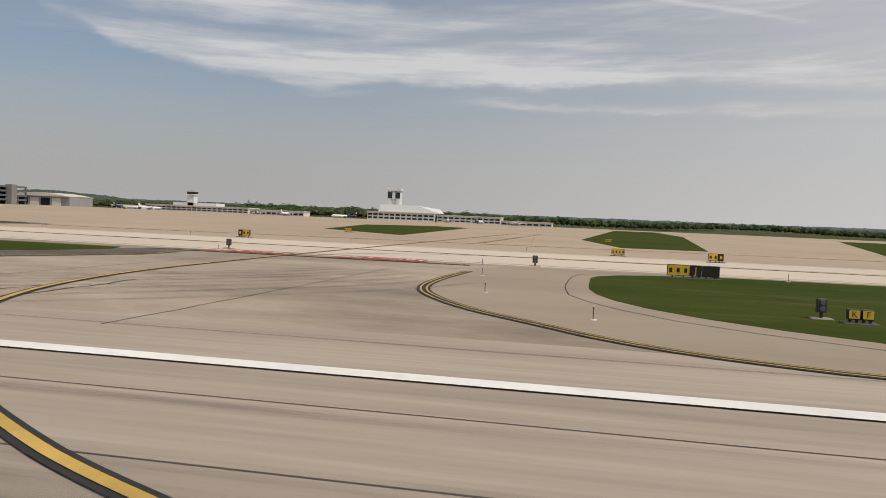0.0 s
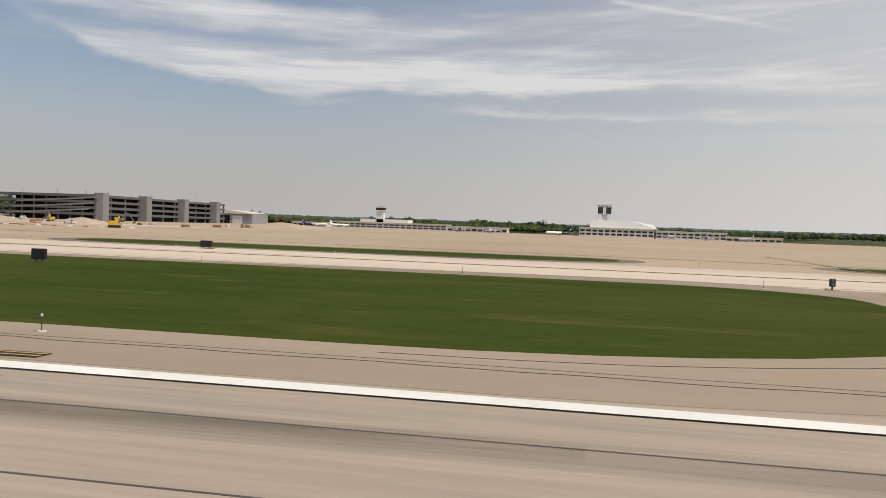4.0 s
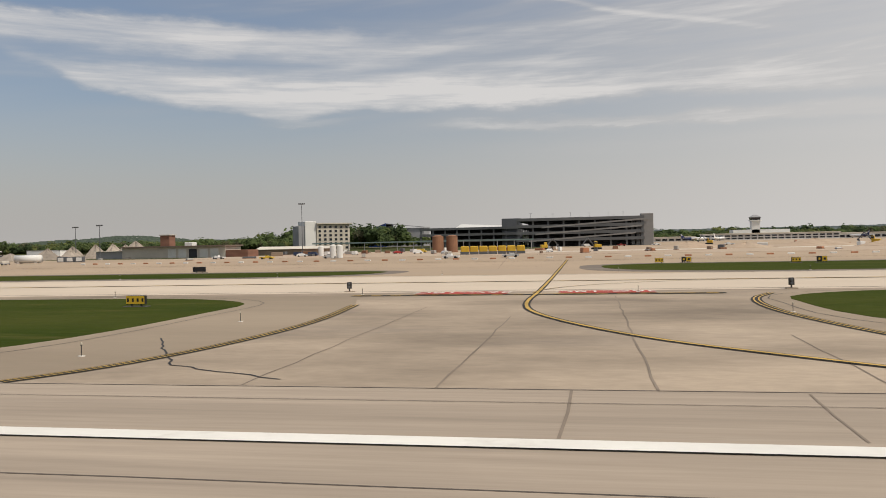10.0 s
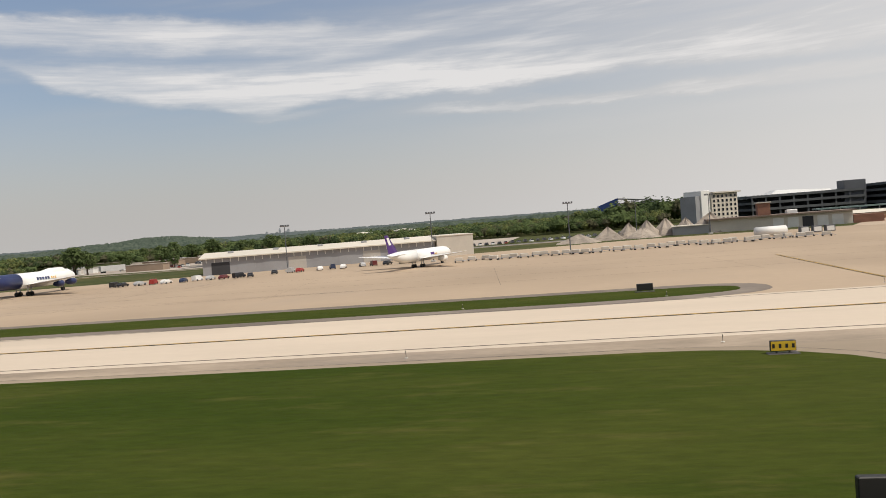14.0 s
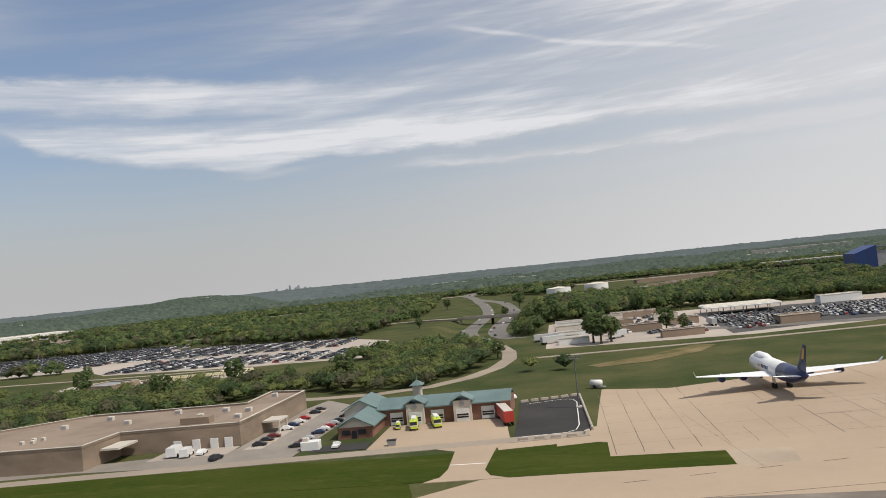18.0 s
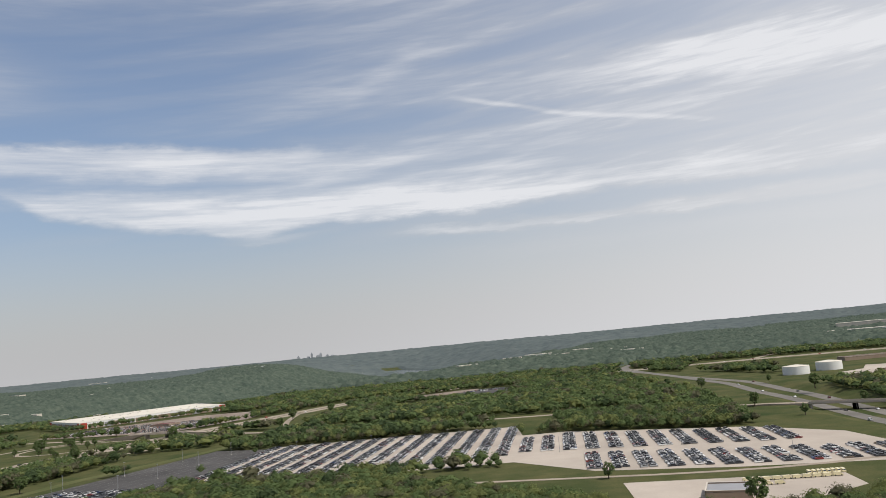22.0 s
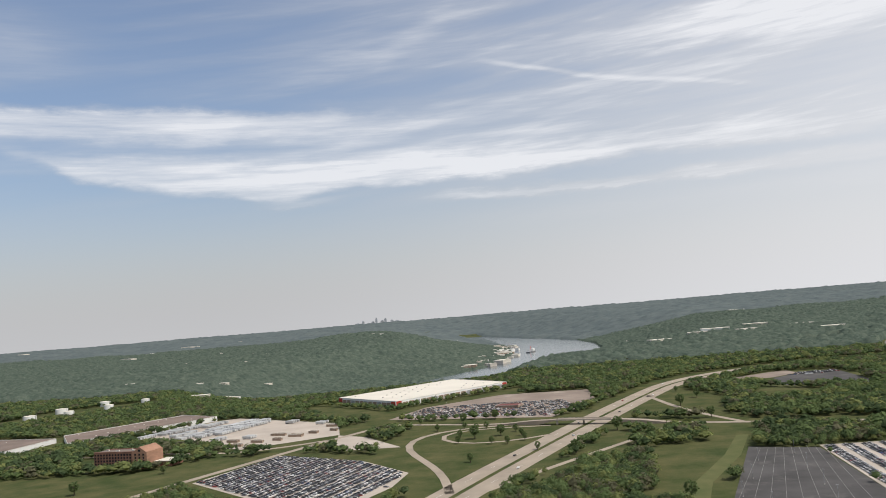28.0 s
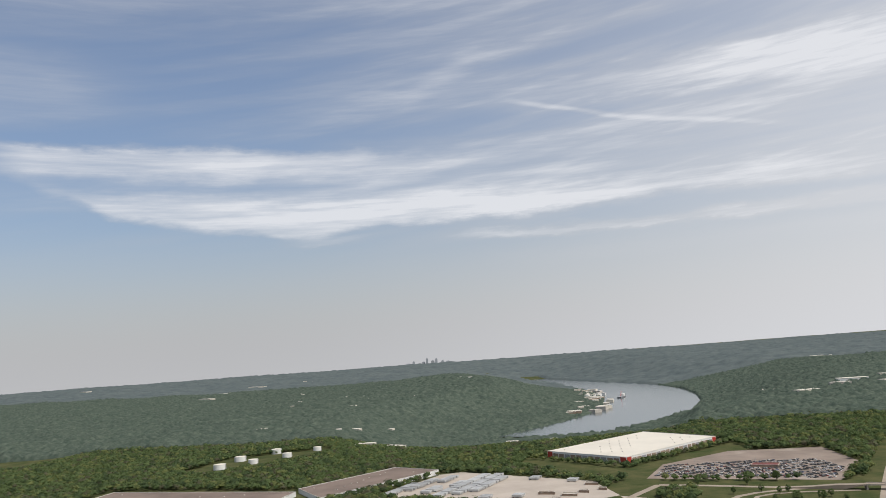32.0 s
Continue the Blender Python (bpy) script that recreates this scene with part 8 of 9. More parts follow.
for cx in (-197.2, -111):
    for off in (-4.5, -1.4, 2.4):
        y1 = r_.uniform(24, 33)
        rubber(rounded([(cx + off, y1), (cx + off + 0.3, y1 - 8), (cx + off + 2.6, 15.5), (cx + off + 7.5, 11)], 2), r_.uniform(0.25, 0.8), "skid_film")

for i, (pts, w) in enumerate([([(-423.3, 29.1), (-423.6, 23.5), (-423.4, 21.0), (-423.8, 20.7)], 0.08), ([(-423.8, 20.7), (-423.2, 19.0), (-422.7, 18.1)], 0.08), ([(-422.3, 23.6), (-422.5, 21.8)], 0.07),
                              ([(-222.6, 12.9), (-222.3, 12.4), (-222.9, 11.7)], 0.09), ([(-222.9, 11.7), (-223.1, 10.6)], 0.11), ([(-221.7, 12.8), (-221.3, 12.5), (-221.8, 11.7)], 0.08),
                              ([(-257.6, 10.0), (-257.7, 11.0), (-257.0, 11.8), (-256.4, 11.9)], 0.06), ([(-27.2, 17.0), (-27.2, 12.9)], 0.05), ([(-26.3, 19.7), (-26.1, 15.5), (-26.5, 12.7)], 0.07), ([(-33.2, 12.2), (-31.2, 14.2)], 0.06), ([(-41, 12.6), (-36, 13.4)], 0.04),
                              ([(-176, 16.3), (-171, 15.4), (-168.5, 14.2)], 0.06), ([(-169.5, 15.6), (-168.0, 15.8)], 0.06), ([(-167, 13.6), (-164.6, 13.9)], 0.07), ([(-166.9, 13.6), (-166.4, 13.2)], 0.06),
                              ([(-91, 16.5), (-86, 15.2), (-83, 16)], 0.06), ([(-78, 13.8), (-74, 14.1)], 0.06), ([(-100.5, 24), (-98.6, 19.5), (-99.4, 16.8)], 0.07), ([(-309, 23), (-307, 18.6), (-303.5, 16.4)], 0.06),
                              ([(-297, 12.3), (-293, 12.4)], 0.05), ([(-286.5, 13.1), (-283.8, 13.2)], 0.06), ([(-359.7, 11.9), (-357.2, 11.9)], 0.05), ([(-354.5, 11.9), (-352.6, 11.85)], 0.05), ([(-194.0, 11.4), (-194, 13.2), (-194.1, 15.3)], 0.08), ([(-193.3, 14.5), (-193.3, 16.5)], 0.08), ([(-189.6, 15.1), (-189.6, 12.4)], 0.06), ([(-189.3, 10.9), (-189.3, 10.1)], 0.08), ([(-187, 25), (-187.1, 21)], 0.06), ([(-81.6, 12.9), (-73.9, 12.4), (-67.9, 12.0)], 0.06), ([(-73.9, 12.3), (-72.9, 12.2), (-72.9, 13.0), (-73.9, 13.0), (-73.9, 12.3)], 0.06),
                              ([(-118, 22), (-116, 17), (-112, 14.5)], 0.06), ([(-332, 20), (-329, 15.5), (-326, 14)], 0.06), ([(-284.5, 11.0), (-284.3, 10.2)], 0.03), ([(-428.9, 14.0), (-428.2, 12.2), (-426.5, 12.5)], 0.035)]):
    tagged(part("sealed_crack", Mesh().ribbon(squiggle(pts, 200 + i, 0.1, 0.45), w * 0.8, Z_SHOULDER + 0.005), M["seal"]), "wandering crack sealed with dark tar", "crack", kind="structure")
for poly in ([(-571.8, 76.8), (-566.2, 76.4), (-566.7, 71.5), (-571.8, 70.8)], [(-430.6, 32.5), (-427.6, 31.8), (-427.2, 19.5), (-427.1, 14.6), (-430.3, 14.6), (-430.8, 19)], [(-206, 14.6), (-200, 14.4), (-200.2, 27), (-203, 30)], [(-118, 14.6), (-113, 14.5), (-113.4, 30), (-116, 30)]):
    tagged(part("slab_patch", Mesh().sheet(poly, Z_PAVE + 0.004), M["patch"]), "paler strip of newer concrete", "pavement", kind="structure")

# long wandering cracks along the runway's shoulder
for i, (x0, x1, y0, y1) in enumerate([(-95, -80.5, 14.8, 12.4), (-79, -66, 12.9, 11.6), (-86, -76, 11.9, 11.7), (-76, -70, 12.1, 11.9), (-182, -166, 15.8, 13.9), (-166, -148, 13.6, 11.9), (-148, -124, 12.0, 11.9), (-171, -150, 14.9, 12.6), (-303, -284, 13.2, 12.1), (-284, -262, 12.0, 11.7), (-262, -215, 11.9, 12.0), (-246, -236, 12.6, 12.4), (-414, -395, 12.4, 11.9), (-394, -372, 12.0, 11.8), (-368, -342, 11.9, 11.8)]):
    tagged(part("sealed_crack", Mesh().ribbon(squiggle([(x0, y0), ((x0 + x1) / 2, y0 * 0.4 + y1 * 0.6), (x1, y1)], 400 + i, 0.07, 0.8), 0.03, Z_SHOULDER + 0.005), M["seal"]), "long wandering crack sealed with dark tar", "crack", kind="structure")

# joints of the apron and a painted stand line
joints = thing("apron_joints", "dark joints across the sandy apron", "pavement joint", kind="structure")
for i in range(26):
    x = -20 - 22 * i
    part("joint", Mesh().ribbon([(x, 70), (x - 3, 108 if x > -440 else 96)], 0.03, Z_PAVE + 0.006), M["joint"], joints)
for y in (72, 80, 88, 97):
    part("joint", Mesh().ribbon(squiggle([(120, y), (-560, y + 2)], y, 0.05, 12), 0.07, Z_PAVE + 0.006), M["joint"], joints)
for line in ([(-533.1, 36), (-532.9, 65)], [(-60, 62), (-150, 75), (-300, 92), (-400, 95)], [(-24.6, 70), (-24.6, 138)], [(120, 72), (20, 74), (-60, 62)]):
    marks = thing("stand_line", "yellow guide line painted on the apron", "road marking", kind="structure")
    part("black_border", Mesh().ribbon(line, 0.4, Z_MARK - 0.01), M["black_paint"], marks)
    part("yellow_line", Mesh().ribbon(line, 0.16, Z_MARK), M["yellow_paint"], marks)
oval = thing("stand_marker", "yellow oval position marker painted on the apron", "road marking", kind="structure")
part("black_border", Mesh().sheet([(-532.9 + 1.05 * math.cos(a), 65.6 + 0.75 * math.sin(a)) for a in np.linspace(0, 6.0, 22)], Z_MARK - 0.006), M["black_paint"], oval)
part("yellow_disc", Mesh().sheet([(-532.9 + 0.9 * math.cos(a), 65.6 + 0.62 * math.sin(a)) for a in np.linspace(0, 6.0, 22)], Z_MARK + 0.002), M["yellow_paint"], oval)
part("joint", Mesh().ribbon([(-600, 60.5), (-561.6, 63.8), (-548.9, 65.4), (-533.1, 68.4), (-514.2, 70.8), (-470, 74)], 0.08, Z_PAVE + 0.007), M["joint"], joints)
for i in range(16):
    x = -582 + 5.6 * i
    part("joint", Mesh().ribbon([(x, 68 + 0.17 * (x + 582)), (x + 2.2, 68.4 + 0.17 * (x + 582))], 0.12, Z_PAVE + 0.007), M["joint"], joints)
slab_rng = random.Random(3)
for i in range(31):
    x = -581.8 + 2.72 * i
    y = 78.0 + 0.12 * (x + 582)
    while y < 112 + 0.14 * (x + 582):
        step = slab_rng.uniform(3, 9)
        if i < 5 or slab_rng.random() < 0.5:
            part("joint", Mesh().ribbon(squiggle([(x, y), (x + 0.05, y + step)], i, 0.04, 1.5), slab_rng.choice((0.03, 0.045, 0.07)), Z_PAVE + 0.006), M["joint"], joints)
        y += step
for y in (81.8, 87.3, 92.8, 98.3, 103.8):
    for k in range(9):
        if slab_rng.random() < 0.75:
            x0 = -582 + 9 * k
            part("joint", Mesh().ribbon([(x0, y + 0.12 * (x0 + 582)), (x0 + 9, y + 0.12 * (x0 + 591))], 0.035, Z_PAVE + 0.0065), M["joint"], joints)
taxi_mark = thing("taxiway_centre_line", "yellow taxiway centre line with black borders", "road marking", kind="structure")
run = [(160, 45.6), (-120, 45.6), (-260, 48.3), (-340, 47.6), (-440, 43.6), (-560, 42)]
part("black_border", Mesh().ribbon(run, 0.36, Z_MARK - 0.006), M["black_paint"], taxi_mark)
part("yellow_line", Mesh().ribbon(run, 0.15, Z_MARK + 0.002), M["yellow_paint"], taxi_mark)
for lo, off in ((TAXI_LOW, 0.8), (TAXI_HIGH, -0.8)):
    marks = thing("edge_line", "thin dark joint along the taxiway edge", "pavement joint", kind="structure")
    part("sealant", Mesh().ribbon([(x, y + off) for x, y in lo], 0.12, Z_PAVE + 0.008), M["joint"], marks)
for x0, x1, ya, yb in ((-70.7, -70.5, 10.7, 13.7), (-78.7, -78.0, 11.8, 15.1), (-143.2, -143.0, 10.7, 13.6), (-150.6, -150.0, 11.2, 14.4)):
    tagged(part("shoulder_bar", Mesh().ribbon([(x0, ya), (x1, yb)], 0.48, Z_MARK), M["bar_yellow"]), "broad faded yellow bar painted on the shoulder", "road marking", kind="structure")
for x, y in ((-45.6, 6.8), (-43.7, 7.5), (-41.9, 8.2), (-118, 7.2), (-291, 10.0), (-287.7, 10.7), (-336, 6.8), (-330, 10.2)):
    lid = thing("inset_light", "round dark light set flush into the runway", "inset light", x, y, Z_PAVE + 0.002, group="inset lights")
    part("rim", Mesh().tube((0, 0, 0), (0, 0, 0.012), 0.13, 0.12, 14), M["grey_metal"], lid)
    part("lens", Mesh().tube((0, 0, 0.0125), (0, 0, 0.03), 0.07, 0.04, 10), M["dark_cladding"], lid)

# ---- edge lights ----
M["lamp_glass"] = material("frosted_lamp_glass", (0.55, 0.5, 0.4), 0.3, var=0.1, scale=8, fine=30)
M["stake"] = material("dark_lamp_stake", (0.06, 0.055, 0.05), 0.6, var=0.2, scale=8, fine=30)
M["pad"] = material("white_lamp_pad", (0.66, 0.62, 0.55), 0.85, var=0.15, scale=4, fine=20)
edge = thing("edge_light", "short stake light on a round white pad", "edge light", group="runway edge lights")
part("pad", Mesh().tube((0, 0, 0), (0, 0, 0.02), 0.085, 0.08, 16), M["pad"], edge)
part("stake", Mesh().tube((0, 0, 0.02), (0, 0, 0.26), 0.011, 0.011, 8), M["stake"], edge)
part("collar", Mesh().tube((0, 0, 0.26), (0, 0, 0.28), 0.024, 0.024, 10), M["stake"], edge)
part("lamp", Mesh().tube((0, 0, 0.28), (0, 0, 0.33), 0.025, 0.018, 10), M["lamp_glass"], edge)
edge.matrix_basis = pose(-71.1, 12.1, Z_SHOULDER)
spots = [(-76.1, 13.3), (-82.5, 13.9), (-64, 12.7), (-57, 12.7), (-162.7, 13.1), (-170.2, 14.1), (-155, 12.7), (-147.5, 12.7), (-140, 12.7), (-289.8, 12.6), (-296.9, 13.5), (-282.5, 12.7), (-220.4, 11.1), (-228, 11.2), (-235.5, 11.2), (-243, 11.3), (-250.5, 11.4), (-258, 11.6), (-265.5, 12), (-273, 12.4),
         (-13.8, 17.3), (-16.9, 22.2), (-18, 28.8), (8, 13), (0, 12.9), (-7, 13.6), (-332, 16.7), (-331.6, 24.5), (-340, 11.4), (-347.5, 11.3), (-355.2, 11.3), (-363, 11.3), (-370.5, 11.4), (-378, 11.4), (-385.5, 11.5), (-393, 11.6), (-400.5, 11.7), (-408, 12.0), (-420.4, 14.0), (-423.4, 18.2), (-424.4, 22.8), (-424.4, 28.2), (-440.4, 27.9), (-439.4, 20),
         (-448, 12), (-456, 11.6), (-38.2, 20), (-42, 15), (-103.4, 28), (-102.2, 22), (-98, 18), (-188.2, 27), (-186.5, 21), (-181, 17.2), (-205.6, 24), (-207, 18), (-313.8, 27), (-311, 20), (-305, 16.3), (-118.6, 22), (-121, 16)]
for x, y in spots:
    copy_thing(edge, pose(x, y, Z_SHOULDER))
for y0, line, gap in ((-1.6, TAXI_LOW, 13), (1.5, TAXI_HIGH, 13)):
    for i in range(38):
        x = 20 - gap * i
        y = float(np.interp(-x, [-p[0] for p in line], [p[1] for p in line])) + y0
        copy_thing(edge, pose(x, y, Z_GRASS))

# ---- taxiway signs and guard lights ----
M["sign_yellow"] = material("yellow_sign_face", (0.66, 0.42, 0.03), 0.5, var=0.08, scale=3, fine=20)
M["sign_black"] = material("black_sign_face", (0.018, 0.017, 0.016), 0.5, var=0.2, scale=3, fine=20)


def sign(x, y, panels, label, tall=0.46, turn=0.0, group="taxiway signs"):
    """A row of lit sign boxes on short legs; each panel is (face, width, words or number of bars)."""
    total = sum(p[1] for p in panels)
    root = thing("taxiway_sign", label, "sign", x, y, Z_GRASS, turn, group=group)
    part("pad", Mesh().bevel_box(-total / 2 - 0.1, total / 2 + 0.1, -0.22, 0.22, -0.02, 0.03, 0.02), M["stake"], root)
    a = -total / 2
    for face, w, words in panels:
        box = part("case", Mesh().bevel_box(a + 0.01, a + w - 0.01, -0.09, 0.09, 0.10, 0.10 + tall, 0.02), M["sign_black"], root)
        part("panel", Mesh().box(a + 0.03, a + w - 0.03, -0.098, -0.091, 0.125, 0.075 + tall), M["sign_yellow"] if face == "y" else M["sign_black"], box)
        for q in (0.25, 0.75):
            part("leg", Mesh().box(a + w * q - 0.03, a + w * q + 0.03, -0.03, 0.03, 0.03, 0.11), M["stake"], root)
        ink = M["sign_black"] if face == "y" else M["sign_yellow"]
        if isinstance(words, str) and words:
            cu = bpy.data.curves.new("lettering", "FONT")
            cu.body, cu.size, cu.align_x, cu.align_y = words, tall * 0.82, "CENTER", "CENTER"
            cu.materials.append(ink)
            ob = new("lettering", cu)
            ob.matrix_basis = pose(a + w / 2, -0.101, 0.10 + tall / 2, 90, 0, 0)
            ob.parent = box
        elif words:
            for i in range(words):
                c = a + w * (i + 0.5) / words
                part("bar", Mesh().box(c - 0.2 * w / words, c + 0.2 * w / words, -0.102, -0.099, 0.10 + tall * 0.3, 0.10 + tall * 0.7), ink, box)
        a += w
    return root


YEL, BLK = "yellow taxiway sign with black marks on short legs", "black taxiway sign box on short legs in the grass"
sign(-7.7, 20, [("y", 0.3, "K"), ("y", 0.3, "F")], "small yellow taxiway sign lettered in black", 0.24)
sign(-10, 34, [("y", 0.9, 3), ("k", 0.5, "J"), ("k", 0.7, 0)], "long yellow and black taxiway sign")
sign(-40.6, 29.5, [("k", 0.5, "J"), ("y", 1.05, "\u2190D\u2192")], "black and yellow direction sign on grass")
sign(-42.4, 30.6, [("y", 0.6, 2), ("k", 0.4, "F"), ("k", 0.4, 0)], "yellow and black taxiway sign turned side-on in the grass", 0.42, 76)
for x, y, w in ((-12.7, 55.4, 0.9), (-98.3, 33.9, 1.2), (-183.7, 56.4, 1.0), (-178.2, 31.1, 1.3), (-446.5, 31.2, 0.9), (-313.5, 77.5, 0.8), (-302.4, 72.9, 0.8), (-419.2, 61.3, 0.75), (-422.5, 61.1, 0.75), (-13.2, 94, 0.9), (-42.9, 88, 0.9), (-96.6, 60.6, 1.0), (-339.2, 30.8, 0.9)):
    sign(x, y, [("y", w, 4 if w > 0.85 else 3)], YEL, 0.38)
for x, y, panels in ((-94.8, 32.1, [("k", 0.5, 1), ("y", 0.7, 2)]), (-176.7, 30.6, [("k", 0.45, 1), ("y", 0.5, 2)]), (-211.5, 29, [("y", 0.6, 2), ("k", 0.6, 1)]), (-308.2, 31.6, [("y", 0.75, 3), ("k", 0.4, 1), ("y", 0.75, 3)]), (-311, 77.5, [("k", 0.4, 1), ("y", 0.5, 1)]),
                     (-300.3, 72.9, [("k", 0.4, 1), ("y", 0.45, 1)]), (-40.5, 55.9, [("k", 0.35, 1), ("y", 0.6, 2)]), (-6.7, 52.4, [("y", 0.6, 2), ("k", 0.35, 1)])):
    sign(x, y, panels, "yellow and black taxiway sign beside the pavement")
sign(-417.8, 33, [("y", 1.2, 5), ("k", 0.55, "D9"), ("k", 0.45, 0)], "long yellow and black taxiway sign at a grass corner")
for x, y, w in ((-213, 60.8, 1.0), (-157.3, 52.5, 0.9), (-154.1, 30.9, 0.7), (-182.8, 58.2, 0.6), (-356.4, 69.6, 1.3), (-375.3, 61.7, 1.2), (-449, 56.4, 1.1), (-448.6, 16.1, 1.0)):
    sign(x, y, [("k", w, 0)], BLK)
sign(-411.6, 15.5, [("y", 0.85, "D9\u2192")], "yellow direction sign angled in the grass", 0.42, 35)
for x, y in ((-275, 19), (-149, 21)):
    sign(x, y, [("y", 0.5, 3)], "small square yellow sign in the grass", 0.48)
guard = thing("guard_light", "pair of amber guard lamps in a dark box", "guard light", group="guard lights")
part("pad", Mesh().bevel_box(-0.26, 0.26, -0.2, 0.2, -0.02, 0.03, 0.02), M["shoulder"], guard)
part("post", Mesh().tube((0, 0, 0.03), (0, 0, 0.22), 0.04, 0.04, 8), M["stake"], guard)
box = part("case", Mesh().bevel_box(-0.12, 0.12, -0.08, 0.08, 0.16, 0.5, 0.02), M["stake"], guard)
for a in (0.25, 0.41):
    part("lamp", Mesh().tube((0, -0.08, a), (0, -0.11, a), 0.065, 0.055, 12), M["dark_cladding"], box)
guard.matrix_basis = pose(-16.8, 37.4, Z_PAVE)
for x, y in ((-33, 38.5), (-204.5, 36.6), (-186, 36), (-332.4, 39.4), (-311, 38.8), (-424, 33.3), (-440.8, 32.1), (-8.4, 20.6), (-71, 18.4), (-416.7, 30.4), (-120, 36.5), (-102.5, 36)):
    copy_thing(guard, pose(x, y, Z_GRASS))

# ---- single trees and light poles beyond the field ----


def tree(label, h, seed):
    r = np.random.default_rng(seed)
    root = thing("broadleaf_tree", label, "tree", group="single trees")
    part("trunk", Mesh().loft([[(0.05 * h * k * math.cos(a), 0.05 * h * k * math.sin(a), z * h) for a in np.linspace(0, 5.5, 8)] for k, z in ((1.0, -0.02), (0.7, 0.1), (0.5, 0.35), (0.25, 0.7))]), M["bark"], root)
    for i in range(5):
        a = i * 1.256 + r.uniform(-0.3, 0.3)
        part("limb", Mesh().tube((0, 0, h * (0.28 + 0.06 * i)), (h * 0.26 * math.cos(a), h * 0.26 * math.sin(a), h * (0.52 + 0.06 * i)), h * 0.018, h * 0.007, 6), M["bark"], root)
    n = 60
    th, u, rad = r.uniform(0, 6.283, n), r.uniform(-1, 1, n), r.uniform(0.45, 1.0, n) ** 0.5
    lump = 1 + 0.25 * np.sin(3 * th + seed) * np.cos(2 * u)
    lumps = np.stack([np.cos(th) * np.sqrt(1 - u * u) * rad * lump * h * 0.34, np.sin(th) * np.sqrt(1 - u * u) * rad * lump * h * 0.34, h * (0.62 + 0.36 * u * rad)], 1)
    size = np.repeat((h * r.uniform(0.07, 0.13, n))[:, None], 3, 1)
    lv, lf = leaf_sprays(lumps, size, 14, r, 0.35, 0.7)
    part("crown", bulk("crown", lv, lf, M["leaves"], False), None, root)
    return root


kinds = [tree("dark-leaved single tree on the grass", 6.2, 1), tree("young bright-leaved tree on the grass", 4.0, 2), tree("broad spreading tree beside the road", 7.0, 3)]
first = [(-1018, 451), (-1029, 425), (-1003, 392)]
for ob, (x, y) in zip(kinds, first):
    ob.matrix_basis = pose(x, y, 0)
more = [(-880, 420, 0), (-1012, 400, 1), (-976, 380, 1), (-968, 352, 1), (-950, 340, 0), (-925, 330, 1), (-915, 365, 0), (-890, 470, 2), (-876, 505, 0), (-885, 540, 1), (-922, 280, 1), (-912, 250, 0), (-930, 395, 2), (-1045, 455, 1), (-1000, 460, 0), (-640, 300, 1), (-648, 340, 0), (-609, 330, 1), (-606, 400, 2), (-650, 450, 0),
        (-612, 460, 1), (-640, 152, 1), (-628, 148, 0), (-612, 158, 1), (-655, 160, 0), (-600, 170, 1), (-660, 138, 0), (-672, 130, 1), (-690, 160, 0), (-716, 202, 1), (-1120, 378, 0), (-1150, 340, 1), (-1170, 300, 0)]
for x, y, i in more:
    copy_thing(kinds[i], pose(x, y, 0.02, 0, 0, (x * 37) % 360))
lot_pole = thing("lot_light_pole", "tall thin grey parking-lot light pole", "light pole", group="parking-lot lights")
part("base", Mesh().tube((0, 0, 0), (0, 0, 0.35), 0.18, 0.18, 10), M["concrete_wall"], lot_pole)
part("pole", Mesh().tube((0, 0, 0.35), (0, 0, 5.0), 0.06, 0.04, 8), M["grey_metal"], lot_pole)
for s in (-1, 1):
    part("lamp_head", Mesh().bevel_box(0.1 * s - 0.25, 0.1 * s + 0.25, -0.12, 0.12, 4.96, 5.06, 0.03), M["grey_metal"], lot_pole)
lot_pole.matrix_basis = pose(-890, 235, 0.05)
for x, y in [(-870, 240), (-896, 250), (-868, 262), (-888, 275), (-866, 290), (-880, 305), (-864, 316), (-830, 260), (-830, 300), (-800, 260), (-800, 300), (-770, 260), (-770, 300), (-728, 254), (-698, 225), (-691, 250), (-665, 226), (-1085, 330), (-1055, 300), (-1060, 330), (-1040, 520), (-1000, 530), (-970, 520), (-1010, 500)]:
    copy_thing(lot_pole, pose(x, y, 0.05))

M["dry_grass"] = material("dry_worn_grass", (0.08, 0.08, 0.03), 0.95, var=0.3, scale=0.5, fine=1.5, col2=(0.24, 0.18, 0.1), spec=0.03)

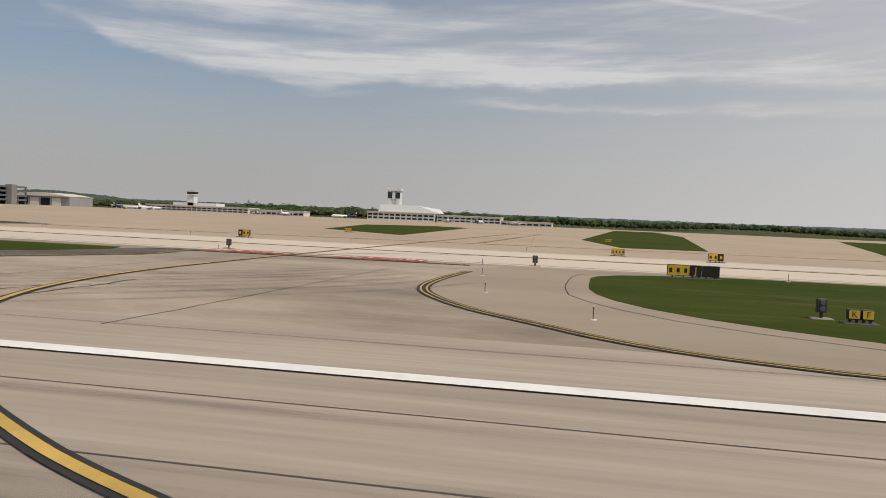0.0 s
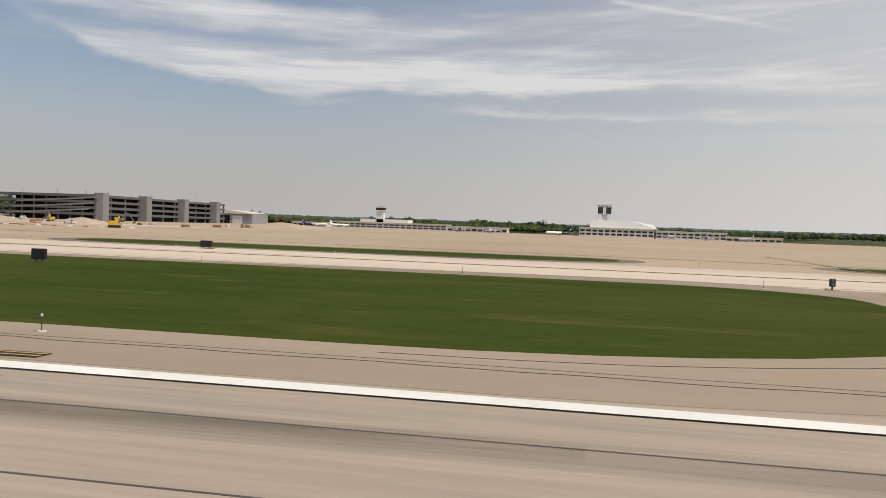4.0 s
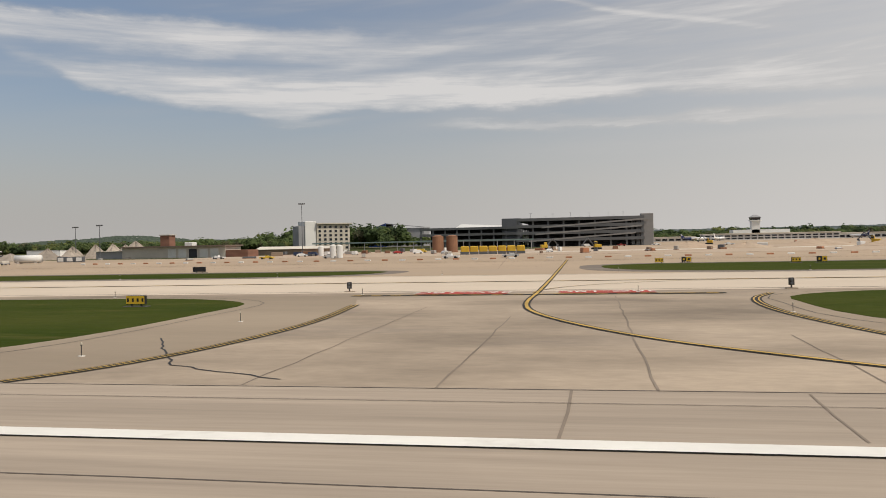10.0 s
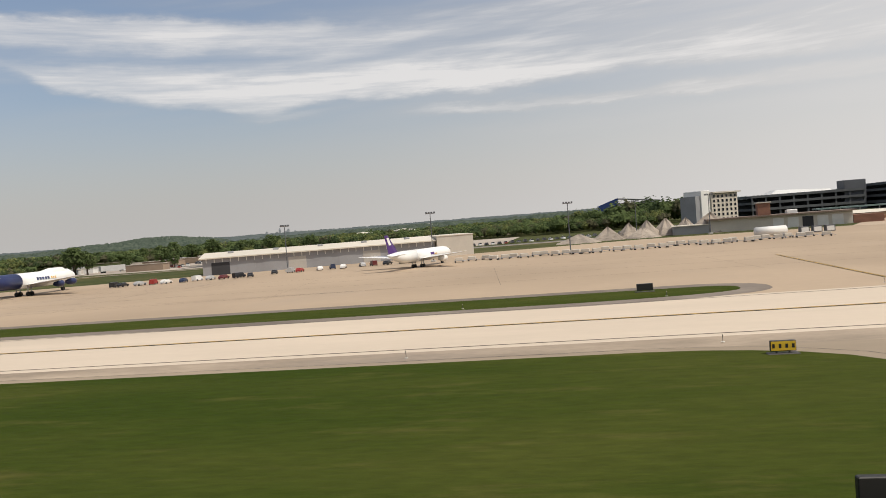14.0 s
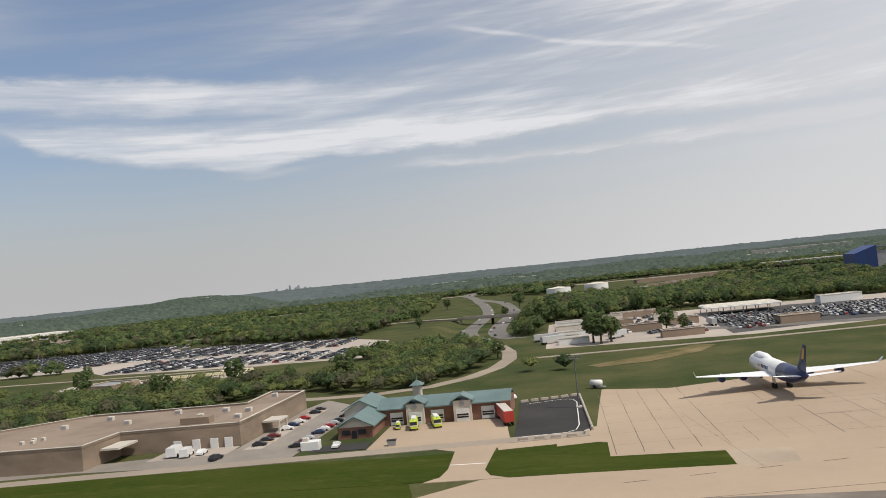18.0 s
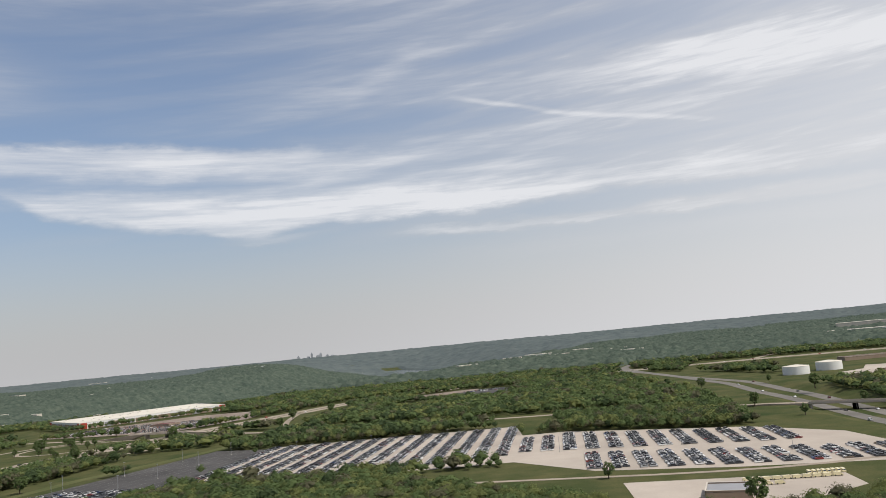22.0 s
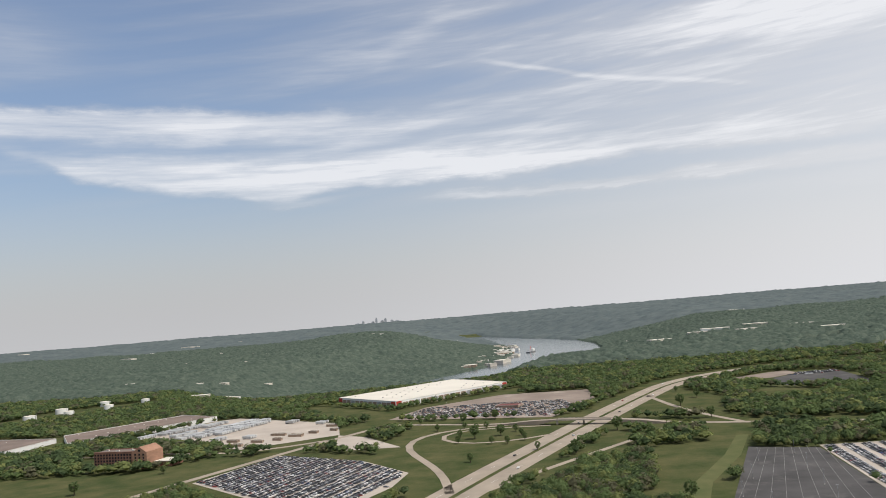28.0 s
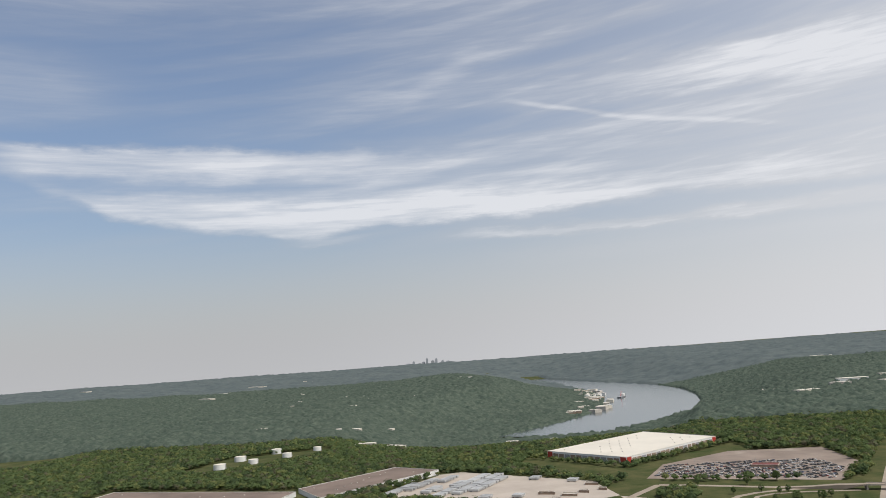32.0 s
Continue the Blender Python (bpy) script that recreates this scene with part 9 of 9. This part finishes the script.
# ---- the rental yard behind the fire station ----
for x, y, sx, sy, h, wall, roof in ((-582.3, 247, 11, 2.6, 1.5, "white_metal", "white_roof"), (-582.9, 240, 9, 2.2, 1.4, "white_metal", "white_roof"), (-583, 228, 9.5, 2.4, 1.5, "cream", "white_roof"), (-582.8, 208, 8.5, 2.6, 1.5, "white_metal", "white_roof"), (-584.5, 199, 5, 2.2, 1.4, "white_metal", "white_roof"), (-583.4, 189, 7.2, 2.4, 1.5, "white_metal", "white_roof"),
                                  (-563.5, 256, 14, 4, 2.0, "tan_wall", "white_roof"), (-571, 247, 7, 4, 2.0, "cream", "tan_roof"), (-566, 207, 10, 4.5, 1.9, "tan_wall", "brown_roof"), (-554, 217, 7.5, 4, 1.9, "tan_wall", "tan_roof"), (-559, 186, 9.5, 3.4, 1.7, "tan_wall", "brown_roof"), (-570, 229, 8, 4, 1.8, "tan_brick", "tan_roof"), (-556, 238, 7, 3.5, 1.8, "cream", "white_roof"),
                                  (-531.5, 195.5, 9, 6, 1.9, "tan_wall", "tan_roof"), (-505, 247, 12, 5, 2.2, "white_metal", "white_roof")):
    flat_roof_building("yard_building", [(x - sx / 2, y - sy / 2 - 0.05 * sx), (x + sx / 2, y - sy / 2 + 0.05 * sx), (x + sx / 2, y + sy / 2 + 0.05 * sx), (x - sx / 2, y + sy / 2 - 0.05 * sx)], h, M[wall], M[roof], "low flat-roofed building of the rental yard", "building", parapet=0.12)
wash = thing("rental_canopy", "broad white canopy roof over rental car lanes", "canopy", -534.5, 241, 0.05, -2)
part("roof", Mesh().bevel_box(-10.5, 10.5, -7, 7, 1.9, 2.25, 0.08), M["white_metal"], wash)
for i in range(6):
    part("ridge", Mesh().bevel_box(-10.3, 10.3, -6.4 + 2.4 * i, -5.4 + 2.4 * i, 2.253, 2.45, 0.06), M["white_roof"], wash)
for i in range(7):
    for k in (-6.6, 6.6):
        part("post", Mesh().tube((-10 + 3.33 * i, k, 0), (-10 + 3.33 * i, k, 1.9), 0.12, 0.12, 6), M["steel"], wash)
for k, (x, y) in enumerate(((-590, 201), (-588.4, 194), (-573, 193), (-577, 236), (-549, 205))):
    copy_thing(first_trailer, pose(x, y, 0.06, 0, 0, 12 + 20 * k))
for x, y, i in ((-577.4, 183, 2), (-575, 185, 0), (-579, 186, 2), (-561, 197, 0), (-557, 196, 1), (-573, 200, 1), (-592, 262, 2), (-588, 268, 0), (-581, 270, 2), (-572, 275, 0), (-560, 272, 2), (-546, 275, 0), (-589, 285, 2), (-579, 300, 0)):
    copy_thing(kinds[i], pose(x, y, 0.02, 0, 0, (x * 53) % 360))
tagged(part("worn_earth", Mesh().sheet([(-582, 146), (-570, 155), (-559.4, 166), (-556, 163), (-560.7, 153.5), (-571, 145), (-580, 143)], 0.062), M["dry_grass"]), "bare worn earth in the rough grass", "earth", kind="structure")
gate_house = flat_roof_building("gate_house", [(-698, 171), (-689, 169), (-687, 178), (-696, 180)], 1.7, M["tan_wall"], M["grey_metal"], "low grey-roofed gate house beside the lot", "gate house")
plot("forecourt", [(-712, 176), (-713, 195), (-690, 192.5), (-664, 190), (-664, 176), (-680, 164), (-700, 163)], M["lot"], "pale forecourt round the gate house", z=0.055, category="pavement")
for i in range(10):
    put_car("cream", "van", -686 + 2.15 * i, 186.8 - 0.05 * i, 2 * (i % 3), "in a long line beside the gate house", length=2.1, group="shuttle vans")
for i in range(3):
    put_car("cream", "van", -685.5 + 2.6 * i, 181.5, 1, "in a long line beside the gate house", length=2.1, group="shuttle vans")
for i in range(8):
    put_car("cream", "van", -671.5 + 1.05 * i, 190.6, 268, "in a long line beside the gate house", length=2.1, group="shuttle vans")
for x, y, i in ((-1006, 421, 1), (-1001, 425, 1), (-990, 398, 0), (-996.5, 330, 1), (-1014, 429, 1), (-992, 374, 1), (-984, 372, 1), (-983, 409, 1), (-1010, 380, 1), (-979, 396, 1)):
    copy_thing(kinds[i], pose(x, y, 0.02, 0, 0, (x * 29) % 360))

# ---- clutter of the building site ----
stack_tones = [M["white_metal"], M["tan_wall"], M["dark_cladding"], M["rust"], M["orange"], M["concrete_wall"]]
site_rng = random.Random(5)
for i in range(70):
    x, y = site_rng.uniform(-392, -215), site_rng.uniform(128, 205)
    sx, sy, h = site_rng.uniform(0.6, 2.6), site_rng.uniform(0.4, 1.2), site_rng.uniform(0.25, 0.9)
    stack = thing("material_stack", "low stack of building material on bare earth", "building material", x, y, 0.05, site_rng.uniform(0, 180), group="site material")
    part("pallet", Mesh().box(-sx / 2 - 0.05, sx / 2 + 0.05, -sy / 2, sy / 2, 0, 0.08), M["rust"], stack)
    part("load", Mesh().bevel_box(-sx / 2, sx / 2, -sy / 2 + 0.03, sy / 2 - 0.03, 0.083, h, 0.04), stack_tones[i % 6], stack)
